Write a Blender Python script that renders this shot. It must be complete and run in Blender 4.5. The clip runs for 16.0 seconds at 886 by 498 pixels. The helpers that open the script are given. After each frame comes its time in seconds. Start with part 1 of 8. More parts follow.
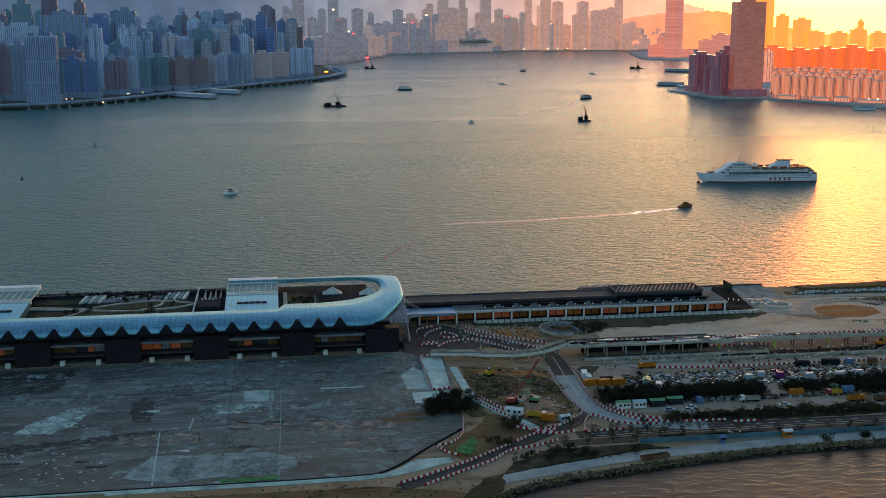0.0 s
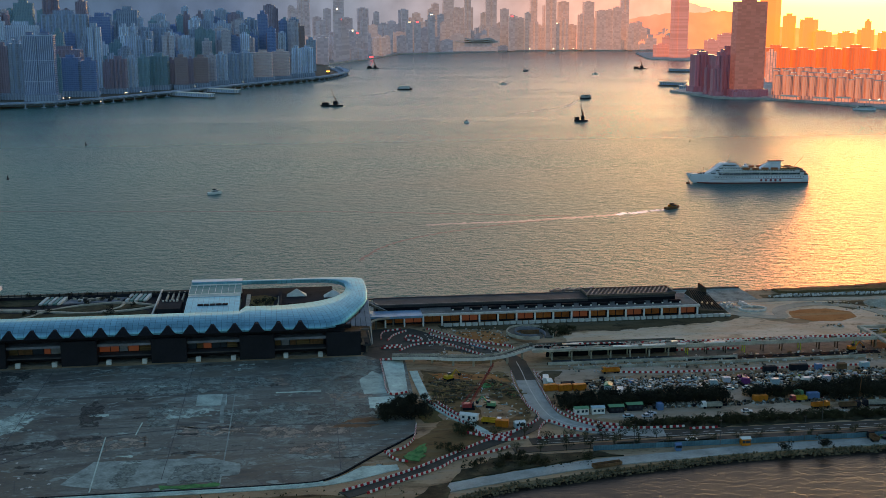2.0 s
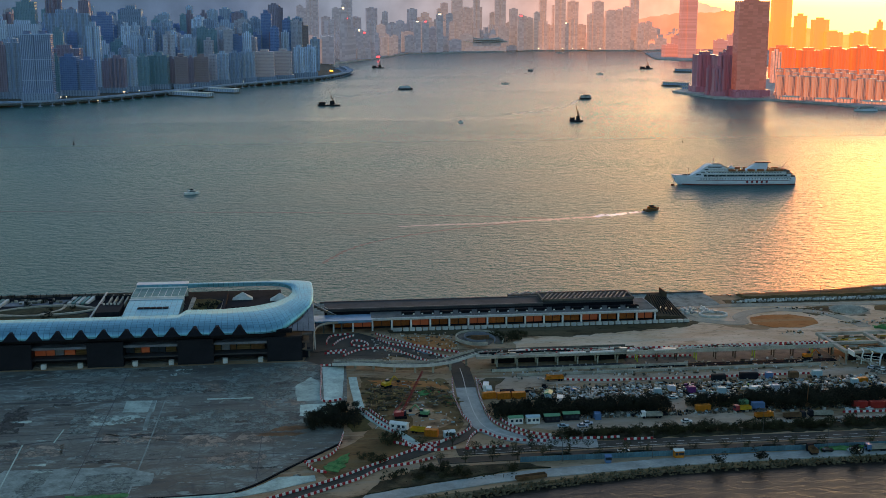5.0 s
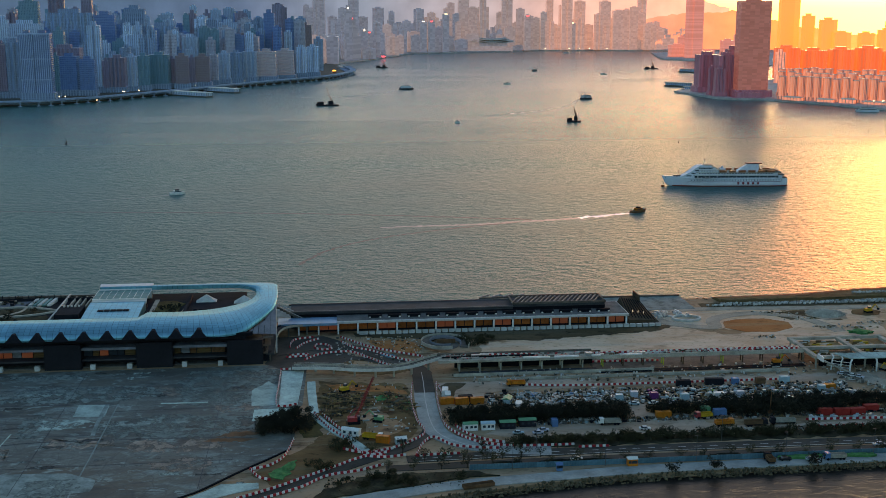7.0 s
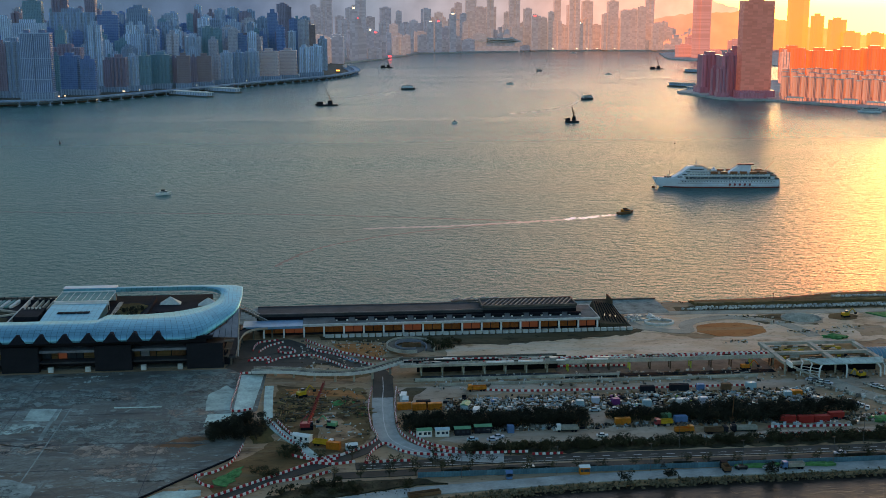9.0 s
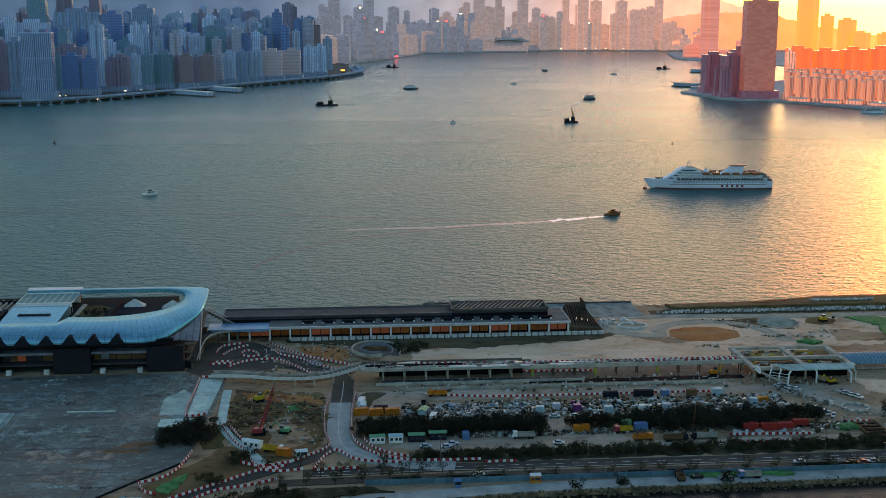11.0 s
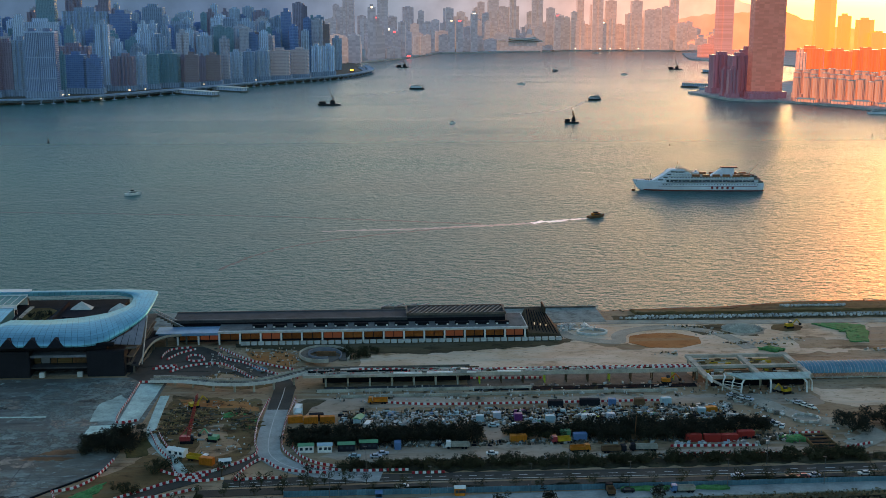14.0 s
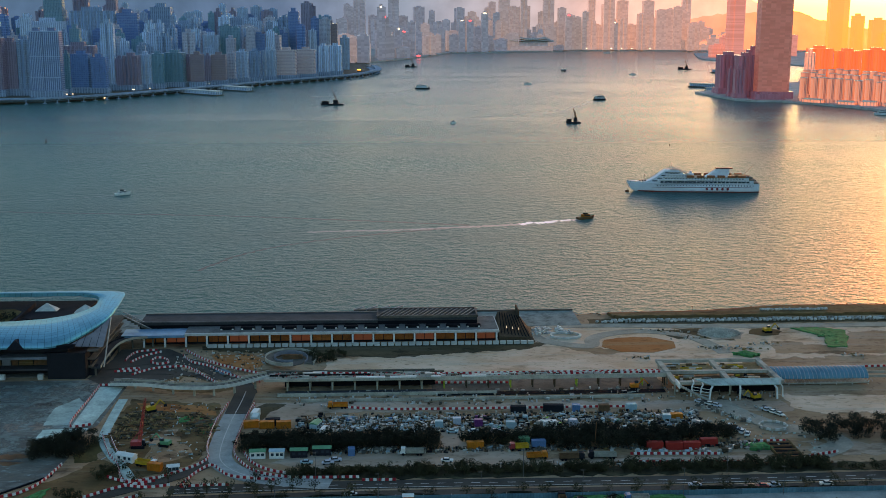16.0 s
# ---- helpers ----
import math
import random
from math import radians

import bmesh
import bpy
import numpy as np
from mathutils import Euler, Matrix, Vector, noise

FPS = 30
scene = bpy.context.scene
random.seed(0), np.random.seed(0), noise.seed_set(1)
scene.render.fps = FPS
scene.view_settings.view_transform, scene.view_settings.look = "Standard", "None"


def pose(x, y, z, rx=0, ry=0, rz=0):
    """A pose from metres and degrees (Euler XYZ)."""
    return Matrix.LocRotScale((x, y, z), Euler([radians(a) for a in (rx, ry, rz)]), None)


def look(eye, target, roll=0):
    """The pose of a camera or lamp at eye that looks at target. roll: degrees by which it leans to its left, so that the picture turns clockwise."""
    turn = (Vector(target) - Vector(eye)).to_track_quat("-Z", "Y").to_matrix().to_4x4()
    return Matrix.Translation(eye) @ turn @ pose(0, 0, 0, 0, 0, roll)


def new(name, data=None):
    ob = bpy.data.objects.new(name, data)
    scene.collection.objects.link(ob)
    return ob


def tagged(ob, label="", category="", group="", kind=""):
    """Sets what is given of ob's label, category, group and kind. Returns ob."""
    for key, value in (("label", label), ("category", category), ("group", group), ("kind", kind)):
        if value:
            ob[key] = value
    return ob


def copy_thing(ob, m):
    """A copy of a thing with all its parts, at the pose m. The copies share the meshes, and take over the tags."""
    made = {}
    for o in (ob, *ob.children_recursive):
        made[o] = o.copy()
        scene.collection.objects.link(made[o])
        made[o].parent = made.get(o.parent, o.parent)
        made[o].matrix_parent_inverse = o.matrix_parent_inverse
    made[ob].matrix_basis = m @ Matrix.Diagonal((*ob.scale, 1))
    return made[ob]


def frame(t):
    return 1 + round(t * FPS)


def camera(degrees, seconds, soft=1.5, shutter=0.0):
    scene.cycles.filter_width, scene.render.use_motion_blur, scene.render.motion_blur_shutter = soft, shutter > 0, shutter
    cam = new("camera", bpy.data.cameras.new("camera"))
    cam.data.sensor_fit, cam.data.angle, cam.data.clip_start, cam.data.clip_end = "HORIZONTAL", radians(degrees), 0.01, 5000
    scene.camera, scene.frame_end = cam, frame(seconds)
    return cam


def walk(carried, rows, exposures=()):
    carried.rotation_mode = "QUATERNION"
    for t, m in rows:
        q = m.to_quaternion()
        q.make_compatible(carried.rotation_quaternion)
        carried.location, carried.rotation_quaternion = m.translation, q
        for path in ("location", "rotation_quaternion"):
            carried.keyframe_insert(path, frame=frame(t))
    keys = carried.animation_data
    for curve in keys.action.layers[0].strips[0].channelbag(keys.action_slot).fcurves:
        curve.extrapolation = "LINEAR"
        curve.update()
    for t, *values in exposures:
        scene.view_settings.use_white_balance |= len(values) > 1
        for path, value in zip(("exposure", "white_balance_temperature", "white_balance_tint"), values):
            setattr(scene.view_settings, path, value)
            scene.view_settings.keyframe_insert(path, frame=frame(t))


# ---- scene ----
EXPOSURES = [(0.0, 2.66, 15800, 17.5), (16.0, 2.9, 14600, 15.0)]
FOV = 41.12
cam = camera(FOV, 16.0, soft=0.6)
# seconds, eye x y z, yaw, pitch, roll
ROWS = [
    (0.0, 0.00, 0.00, 160.50, -8.171, -11.494, -0.129),
    (1.0, 11.77, 3.10, 160.02, -7.915, -11.498, -0.096),
    (2.0, 23.48, 6.12, 159.61, -7.655, -11.502, -0.067),
    (3.0, 35.14, 9.09, 159.24, -7.390, -11.505, -0.043),
    (4.0, 46.74, 12.01, 158.91, -7.121, -11.507, -0.021),
    (5.0, 58.29, 14.91, 158.61, -6.845, -11.509, -0.003),
    (6.0, 69.78, 17.79, 158.34, -6.562, -11.510, 0.013),
    (7.0, 81.22, 20.68, 158.09, -6.271, -11.511, 0.026),
    (8.0, 92.61, 23.59, 157.86, -5.972, -11.512, 0.039),
    (9.0, 103.94, 26.53, 157.63, -5.664, -11.513, 0.050),
    (10.0, 115.22, 29.53, 157.40, -5.345, -11.514, 0.061),
    (11.0, 126.45, 32.60, 157.17, -5.016, -11.515, 0.071),
    (12.0, 137.62, 35.75, 156.92, -4.675, -11.516, 0.082),
    (13.0, 148.74, 38.99, 156.66, -4.322, -11.518, 0.094),
    (14.0, 159.81, 42.36, 156.36, -3.955, -11.520, 0.108),
    (15.0, 170.83, 45.85, 156.04, -3.574, -11.523, 0.123),
    (16.0, 181.79, 49.49, 155.68, -3.179, -11.526, 0.140),
]
walk(cam, [(t, pose(x, y, z, 90 + pitch, 0, yaw) @ pose(0, 0, 0, 0, 0, roll)) for t, x, y, z, yaw, pitch, roll in ROWS], EXPOSURES)

# ---- daylight: low evening sun over the harbour, clear sky above ----
SUN_AZ, SUN_EL = 27.0, 3.0          # degrees clockwise from +y, degrees up
world = bpy.data.worlds.new("world")
scene.world = world
world.use_nodes = True
wn = world.node_tree.nodes
sky = wn.new("ShaderNodeTexSky")
sky.sky_type, sky.sun_disc = "NISHITA", False
sky.sun_elevation, sky.sun_rotation = radians(SUN_EL), radians(SUN_AZ)
sky.altitude, sky.air_density, sky.dust_density, sky.ozone_density = 100, 1.0, 1.8, 4.5
world.node_tree.links.new(sky.outputs[0], wn["Background"].inputs[0])
wn["Background"].inputs[1].default_value = 0.15
sun = new("sun", bpy.data.lights.new("sun", "SUN"))
sun.data.energy, sun.data.angle, sun.data.color = 0.08, radians(4.0), (1.0, 0.24, 0.07)
a, e = radians(SUN_AZ), radians(SUN_EL)
sun.matrix_world = look((0, 0, 300), (-math.sin(a) * math.cos(e) * 100, -math.cos(a) * math.cos(e) * 100, 300 - math.sin(e) * 100))


# ---- materials ----
def nodes_of(name):
    m = bpy.data.materials.new(name)
    m.use_nodes = True
    return m, m.node_tree.nodes, m.node_tree.links, m.node_tree.nodes["Principled BSDF"]


def ramp(n, stops):
    r = n.new("ShaderNodeValToRGB")
    el = r.color_ramp.elements
    while len(el) < len(stops):
        el.new(0.5)
    for s, (p, col) in zip(el, stops):
        s.position, s.color = p, (*col, 1)
    return r


def shade(col, k):
    return tuple(min(1, c * k) for c in col)


def mat(name, col, rough=0.8, metal=0.0, big=8.0, fine=0.6, amount=0.35, bump=0.3, vary=0.0, stretch=(1, 1, 1), tint=None, spec=0.12):
    """Worn surface: stains of size `big`, grain of size `fine` (metres), relief, and a random tone for each piece."""
    m, n, l, p = nodes_of(name)
    tc, mp = n.new("ShaderNodeTexCoord"), n.new("ShaderNodeMapping")
    mp.inputs["Scale"].default_value = stretch
    l.new(tc.outputs["Object"], mp.inputs[0])
    n1, n2 = n.new("ShaderNodeTexNoise"), n.new("ShaderNodeTexNoise")
    n1.inputs["Scale"].default_value, n1.inputs["Detail"].default_value, n1.inputs["Roughness"].default_value = 1 / big, 6, 0.65
    n2.inputs["Scale"].default_value, n2.inputs["Detail"].default_value = 1 / fine, 4
    for q in (n1, n2):
        l.new(mp.outputs[0], q.inputs[0])
    r1 = ramp(n, [(0.3, shade(col, 1 - amount)), (0.5, col), (0.72, shade(tint or col, 1 + amount * 0.8))])
    l.new(n1.outputs[0], r1.inputs[0])
    r2 = ramp(n, [(0.3, (1 - amount * 0.5,) * 3), (0.7, (1, 1, 1))])
    l.new(n2.outputs[0], r2.inputs[0])
    mx = n.new("ShaderNodeMixRGB")
    mx.blend_type, mx.inputs[0].default_value = "MULTIPLY", 1
    l.new(r1.outputs[0], mx.inputs[1]), l.new(r2.outputs[0], mx.inputs[2])
    out = mx.outputs[0]
    if vary:
        oi, mr, hs = n.new("ShaderNodeObjectInfo"), n.new("ShaderNodeMapRange"), n.new("ShaderNodeHueSaturation")
        mr.inputs["To Min"].default_value, mr.inputs["To Max"].default_value = 1 - vary, 1 + vary
        l.new(oi.outputs["Random"], mr.inputs[0]), l.new(mr.outputs[0], hs.inputs["Value"]), l.new(out, hs.inputs["Color"])
        out = hs.outputs[0]
    l.new(out, p.inputs["Base Color"])
    p.inputs["Roughness"].default_value, p.inputs["Metallic"].default_value, p.inputs["Specular IOR Level"].default_value = rough, metal, spec
    if bump:
        b = n.new("ShaderNodeBump")
        b.inputs["Strength"].default_value, b.inputs["Distance"].default_value = bump, fine * 0.3
        l.new(n2.outputs[0], b.inputs["Height"]), l.new(b.outputs[0], p.inputs["Normal"])
    return m


def glow(name, col, strength, base=(0.3, 0.3, 0.3)):
    """A lamp, a lit sign or a lit room behind glass."""
    m, n, l, p = nodes_of(name)
    p.inputs["Base Color"].default_value = (*base, 1)
    p.inputs["Emission Color"].default_value, p.inputs["Emission Strength"].default_value = (*col, 1), strength
    return m


def facade(name, wall, glass, floor=3.1, bay=3.0, open_w=0.55, open_h=0.5, rough=0.7, gloss=0.25, haze_glow=None, spread=0.16):
    """Storeys and window bays of a distant building, at their real pitch, with a tone for each building and dirt
    streaks; an optional emission over the openings imitates haze and sunset glow.
    """
    m, n, l, p = nodes_of(name)
    tc, sp = n.new("ShaderNodeTexCoord"), n.new("ShaderNodeSeparateXYZ")
    l.new(tc.outputs["Object"], sp.inputs[0])

    def op(kind, a, b=None):
        q = n.new("ShaderNodeMath")
        q.operation = kind
        for i, v in enumerate((a, b)):
            if v is None:
                continue
            if isinstance(v, (int, float)):
                q.inputs[i].default_value = v
            else:
                l.new(v, q.inputs[i])
        return q.outputs[0]
    u = op("ADD", sp.outputs[0], sp.outputs[1])
    fu, fv = op("FRACT", op("DIVIDE", u, bay)), op("FRACT", op("DIVIDE", sp.outputs[2], floor))
    win = op("MULTIPLY", op("LESS_THAN", fu, open_w), op("LESS_THAN", fv, open_h))
    cell, wn_ = n.new("ShaderNodeCombineXYZ"), n.new("ShaderNodeTexWhiteNoise")
    l.new(op("FLOOR", op("DIVIDE", u, bay)), cell.inputs[0]), l.new(op("FLOOR", op("DIVIDE", sp.outputs[2], floor)), cell.inputs[1])
    l.new(cell.outputs[0], wn_.inputs[0])
    oi, hs, mr = n.new("ShaderNodeNewGeometry"), n.new("ShaderNodeHueSaturation"), n.new("ShaderNodeMapRange")
    mr.inputs["To Min"].default_value, mr.inputs["To Max"].default_value = 0.72, 1.2
    l.new(oi.outputs["Random Per Island"], mr.inputs[0])
    ns, mp = n.new("ShaderNodeTexNoise"), n.new("ShaderNodeMapping")
    mp.inputs["Scale"].default_value = (0.08, 0.08, 0.02)
    l.new(tc.outputs["Object"], mp.inputs[0]), l.new(mp.outputs[0], ns.inputs[0])
    ns.inputs["Detail"].default_value = 5
    rw = ramp(n, [(0.3, shade(wall, 0.75)), (0.7, shade(wall, 1.1))])
    l.new(ns.outputs[0], rw.inputs[0])
    l.new(rw.outputs[0], hs.inputs["Color"]), l.new(mr.outputs[0], hs.inputs["Value"])
    rg = ramp(n, [(0.0, shade(glass, 0.82)), (1.0, shade(glass, 1.18))])
    l.new(wn_.outputs[0], rg.inputs[0])
    mx = n.new("ShaderNodeMixRGB")
    l.new(win, mx.inputs[0]), l.new(hs.outputs[0], mx.inputs[1]), l.new(rg.outputs[0], mx.inputs[2])
    l.new(mx.outputs[0], p.inputs["Base Color"])
    rr = n.new("ShaderNodeMapRange")
    rr.inputs["To Min"].default_value, rr.inputs["To Max"].default_value = rough, gloss
    l.new(win, rr.inputs[0]), l.new(rr.outputs[0], p.inputs["Roughness"])
    # added emission imitates haze and sunset glow; no lamps stand behind it
    if haze_glow:
        p.inputs["Emission Color"].default_value = (*haze_glow, 1)
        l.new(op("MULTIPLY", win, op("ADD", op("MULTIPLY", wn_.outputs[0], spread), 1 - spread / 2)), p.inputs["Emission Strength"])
    return m


def water_material(name, deep, rough, relief, gloss=0.35, sheltered=1.0):
    """Sea: long wind waves, short chop and smooth slicks; sheltered: how much calmer it lies at the head of the harbour."""
    m, n, l, p = nodes_of(name)
    tc = n.new("ShaderNodeTexCoord")

    def wave(scale, rot, detail, dist):
        mp, ns = n.new("ShaderNodeMapping"), n.new("ShaderNodeTexNoise")
        mp.inputs["Rotation"].default_value, mp.inputs["Scale"].default_value = (0, 0, radians(rot)), scale
        l.new(tc.outputs["Object"], mp.inputs[0]), l.new(mp.outputs[0], ns.inputs[0])
        ns.inputs["Scale"].default_value, ns.inputs["Detail"].default_value, ns.inputs["Distortion"].default_value = 1, detail, dist
        return ns.outputs[0]
    w1, w2, w3 = wave((0.12, 0.19, 1), 24, 3, 0.5), wave((0.45, 0.62, 1), -18, 3, 0.3), wave((0.0012, 0.006, 1), 8, 4, 0.6)
    add = n.new("ShaderNodeMath")
    add.operation = "MULTIPLY_ADD"
    add.inputs[1].default_value = 0.4
    l.new(w2, add.inputs[0]), l.new(w1, add.inputs[2])
    sl = n.new("ShaderNodeMapRange")
    sl.inputs["From Min"].default_value, sl.inputs["From Max"].default_value = 0.35, 0.65
    sl.inputs["To Min"].default_value, sl.inputs["To Max"].default_value = 0.45, 1.0
    l.new(w3, sl.inputs[0])
    b = n.new("ShaderNodeBump")
    b.inputs["Distance"].default_value = relief
    l.new(sl.outputs[0], b.inputs["Strength"]), l.new(add.outputs[0], b.inputs["Height"]), l.new(b.outputs[0], p.inputs["Normal"])
    r = ramp(n, [(0.3, shade(deep, 0.8)), (0.7, shade(deep, 1.25))])
    l.new(w3, r.inputs[0]), l.new(r.outputs[0], p.inputs["Base Color"])
    p.inputs["IOR"].default_value = 1.33
    sp, calm = n.new("ShaderNodeSeparateXYZ"), n.new("ShaderNodeMapRange")
    l.new(tc.outputs["Object"], sp.inputs[0]), l.new(sp.outputs[1], calm.inputs[0])
    calm.inputs["From Min"].default_value, calm.inputs["From Max"].default_value = 1000, 2500
    calm.inputs["To Min"].default_value, calm.inputs["To Max"].default_value = rough, rough * sheltered
    l.new(calm.outputs[0], p.inputs["Roughness"])
    clear = n.new("ShaderNodeMapRange")
    l.new(sp.outputs[1], clear.inputs[0]), l.new(clear.outputs[0], p.inputs["Specular IOR Level"])
    clear.inputs["From Min"].default_value, clear.inputs["From Max"].default_value = 1600, 4000
    clear.inputs["To Min"].default_value, clear.inputs["To Max"].default_value = gloss, max(gloss, 0.5)
    return m


def shell_material(name, col):
    """Metal roof panels with standing seams, from the mesh's own u (metres along) and v (metres across)."""
    m, n, l, p = nodes_of(name)
    tc, br = n.new("ShaderNodeTexCoord"), n.new("ShaderNodeTexBrick")
    l.new(tc.outputs["UV"], br.inputs["Vector"])
    br.offset, br.inputs["Scale"].default_value = 0.0, 1.0
    br.inputs["Brick Width"].default_value, br.inputs["Row Height"].default_value, br.inputs["Mortar Size"].default_value = 2.5, 2.4, 0.09
    br.inputs["Color1"].default_value, br.inputs["Color2"].default_value = (*shade(col, 0.9), 1), (*shade(col, 1.08), 1)
    br.inputs["Mortar"].default_value = (*shade(col, 0.45), 1)
    ns = n.new("ShaderNodeTexNoise")
    ns.inputs["Scale"].default_value, ns.inputs["Detail"].default_value = 0.09, 5
    l.new(tc.outputs["Object"], ns.inputs[0])
    r = ramp(n, [(0.3, (0.78, 0.78, 0.78)), (0.7, (1, 1, 1))])
    mx = n.new("ShaderNodeMixRGB")
    mx.blend_type, mx.inputs[0].default_value = "MULTIPLY", 1
    l.new(ns.outputs[0], r.inputs[0]), l.new(br.outputs[0], mx.inputs[1]), l.new(r.outputs[0], mx.inputs[2])
    l.new(mx.outputs[0], p.inputs["Base Color"])
    rr = ramp(n, [(0.3, (0.28,) * 3), (0.7, (0.42,) * 3)])
    l.new(ns.outputs[0], rr.inputs[0]), l.new(rr.outputs[0], p.inputs["Roughness"])
    p.inputs["Metallic"].default_value, p.inputs["Specular IOR Level"].default_value = 0.55, 0.1
    return m


def soil(name, main, pale, dark, dust):
    """Trodden ground: broad tones, darker damp patches, dusty wheel-worn bands and clods."""
    m, n, l, p = nodes_of(name)
    tc = n.new("ShaderNodeTexCoord")

    def layer(scale, detail, lo, hi, top, under, rot=0.0):
        mp, q = n.new("ShaderNodeMapping"), n.new("ShaderNodeTexNoise")
        mp.inputs["Scale"].default_value, mp.inputs["Rotation"].default_value = scale, (0, 0, radians(rot))
        l.new(tc.outputs["Object"], mp.inputs[0]), l.new(mp.outputs[0], q.inputs[0])
        q.inputs["Scale"].default_value, q.inputs["Detail"].default_value, q.inputs["Roughness"].default_value = 1, detail, 0.66
        r = ramp(n, [(lo, (0, 0, 0)), (hi, (1, 1, 1))])
        l.new(q.outputs[0], r.inputs[0])
        x = n.new("ShaderNodeMixRGB")
        l.new(r.outputs[0], x.inputs[0])
        if isinstance(under, tuple):
            x.inputs[1].default_value = (*under, 1)
        else:
            l.new(under, x.inputs[1])
        x.inputs[2].default_value = (*top, 1)
        return x.outputs[0], q.outputs[0]
    col, _ = layer((0.03, 0.05, 1), 7, 0.4, 0.62, pale, main)
    col, _ = layer((0.05, 0.09, 1), 8, 0.54, 0.66, dark, col, 12)
    col, _ = layer((0.012, 0.13, 1), 5, 0.52, 0.64, dust, col, -4)
    col, _ = layer((0.3, 0.45, 1), 7, 0.56, 0.7, dark, col, 30)
    col, fine = layer((1.1, 1.3, 1), 4, 0.62, 0.8, pale, col)
    l.new(col, p.inputs["Base Color"])
    b = n.new("ShaderNodeBump")
    b.inputs["Strength"].default_value, b.inputs["Distance"].default_value = 0.5, 0.5
    l.new(fine, b.inputs["Height"]), l.new(b.outputs[0], p.inputs["Normal"])
    p.inputs["Roughness"].default_value, p.inputs["Specular IOR Level"].default_value = 0.95, 0.05
    return m


def runway_material():
    """Old airfield concrete: slab tones, streaks along the strip, pale worn scabs, tar stains and cracks."""
    m, n, l, p = nodes_of("old_runway_concrete")
    tc = n.new("ShaderNodeTexCoord")

    def tex(scale, detail, rot=0.0, dist=0.0):
        mp, q = n.new("ShaderNodeMapping"), n.new("ShaderNodeTexNoise")
        mp.inputs["Scale"].default_value, mp.inputs["Rotation"].default_value = scale, (0, 0, radians(rot))
        l.new(tc.outputs["Object"], mp.inputs[0]), l.new(mp.outputs[0], q.inputs[0])
        q.inputs["Scale"].default_value, q.inputs["Detail"].default_value, q.inputs["Roughness"].default_value, q.inputs["Distortion"].default_value = 1, detail, 0.68, dist
        return q.outputs[0]

    def mix(fac, a, b, kind="MIX"):
        q = n.new("ShaderNodeMixRGB")
        q.blend_type = kind
        for i, v in enumerate((fac, a, b)):
            if isinstance(v, tuple):
                q.inputs[i].default_value = (*v, 1)
            elif isinstance(v, float):
                q.inputs[i].default_value = v
            else:
                l.new(v, q.inputs[i])
        return q.outputs[0]

    def grey(src, stops):
        r = ramp(n, [(a, (b,) * 3) for a, b in stops])
        l.new(src, r.inputs[0])
        return r.outputs[0]
    base = ramp(n, [(0.28, (0.11, 0.094, 0.068)), (0.5, (0.195, 0.19, 0.15)), (0.75, (0.245, 0.27, 0.222))])
    l.new(tex((0.018, 0.036, 1), 7, 0, 0.4), base.inputs[0])
    br = n.new("ShaderNodeTexBrick")
    l.new(tc.outputs["Object"], br.inputs[0])
    br.offset = 0.0
    br.inputs["Scale"].default_value, br.inputs["Brick Width"].default_value, br.inputs["Row Height"].default_value, br.inputs["Mortar Size"].default_value = 1.0, 7.5, 7.5, 0.06
    br.inputs["Color1"].default_value, br.inputs["Color2"].default_value, br.inputs["Mortar"].default_value = (0.86, 0.86, 0.86, 1), (1.1, 1.1, 1.1, 1), (0.6, 0.6, 0.6, 1)
    col = mix(1.0, base.outputs[0], br.outputs[0], "MULTIPLY")
    col = mix(grey(tex((0.032, 0.065, 1), 8, 4, 0.5), [(0.52, 0.0), (0.61, 0.8)]), col, (0.3, 0.4, 0.345))
    col = mix(grey(tex((0.007, 0.11, 1), 7, 1, 0.3), [(0.53, 0.0), (0.63, 0.7)]), col, (0.28, 0.345, 0.295))
    col = mix(grey(tex((0.006, 0.07, 1), 7, -1, 0.4), [(0.54, 0.0), (0.64, 0.8)]), col, (0.075, 0.062, 0.05))
    col = mix(grey(tex((0.03, 0.06, 1), 8, -3, 0.7), [(0.49, 0.0), (0.62, 0.85)]), col, (0.08, 0.064, 0.05))
    col = mix(grey(tex((0.014, 0.03, 1), 6, 9, 0.9), [(0.5, 0.0), (0.62, 0.75)]), col, (0.19, 0.135, 0.09))
    col = mix(grey(tex((0.12, 0.2, 1), 8, 0, 0.8), [(0.57, 0.0), (0.62, 0.7)]), col, (0.36, 0.5, 0.43))
    col = mix(grey(tex((0.5, 0.9, 1), 5), [(0.3, 0.7), (0.7, 0.0)]), col, (0.09, 0.088, 0.083))
    vo = n.new("ShaderNodeTexVoronoi")
    vo.feature = "DISTANCE_TO_EDGE"
    vo.inputs["Scale"].default_value = 0.09
    l.new(tc.outputs["Object"], vo.inputs[0])
    col = mix(grey(vo.outputs[0], [(0.0, 0.5), (0.02, 0.0)]), col, (0.07, 0.068, 0.065))
    l.new(col, p.inputs["Base Color"])
    p.inputs["Roughness"].default_value, p.inputs["Specular IOR Level"].default_value = 0.88, 0.15
    return m


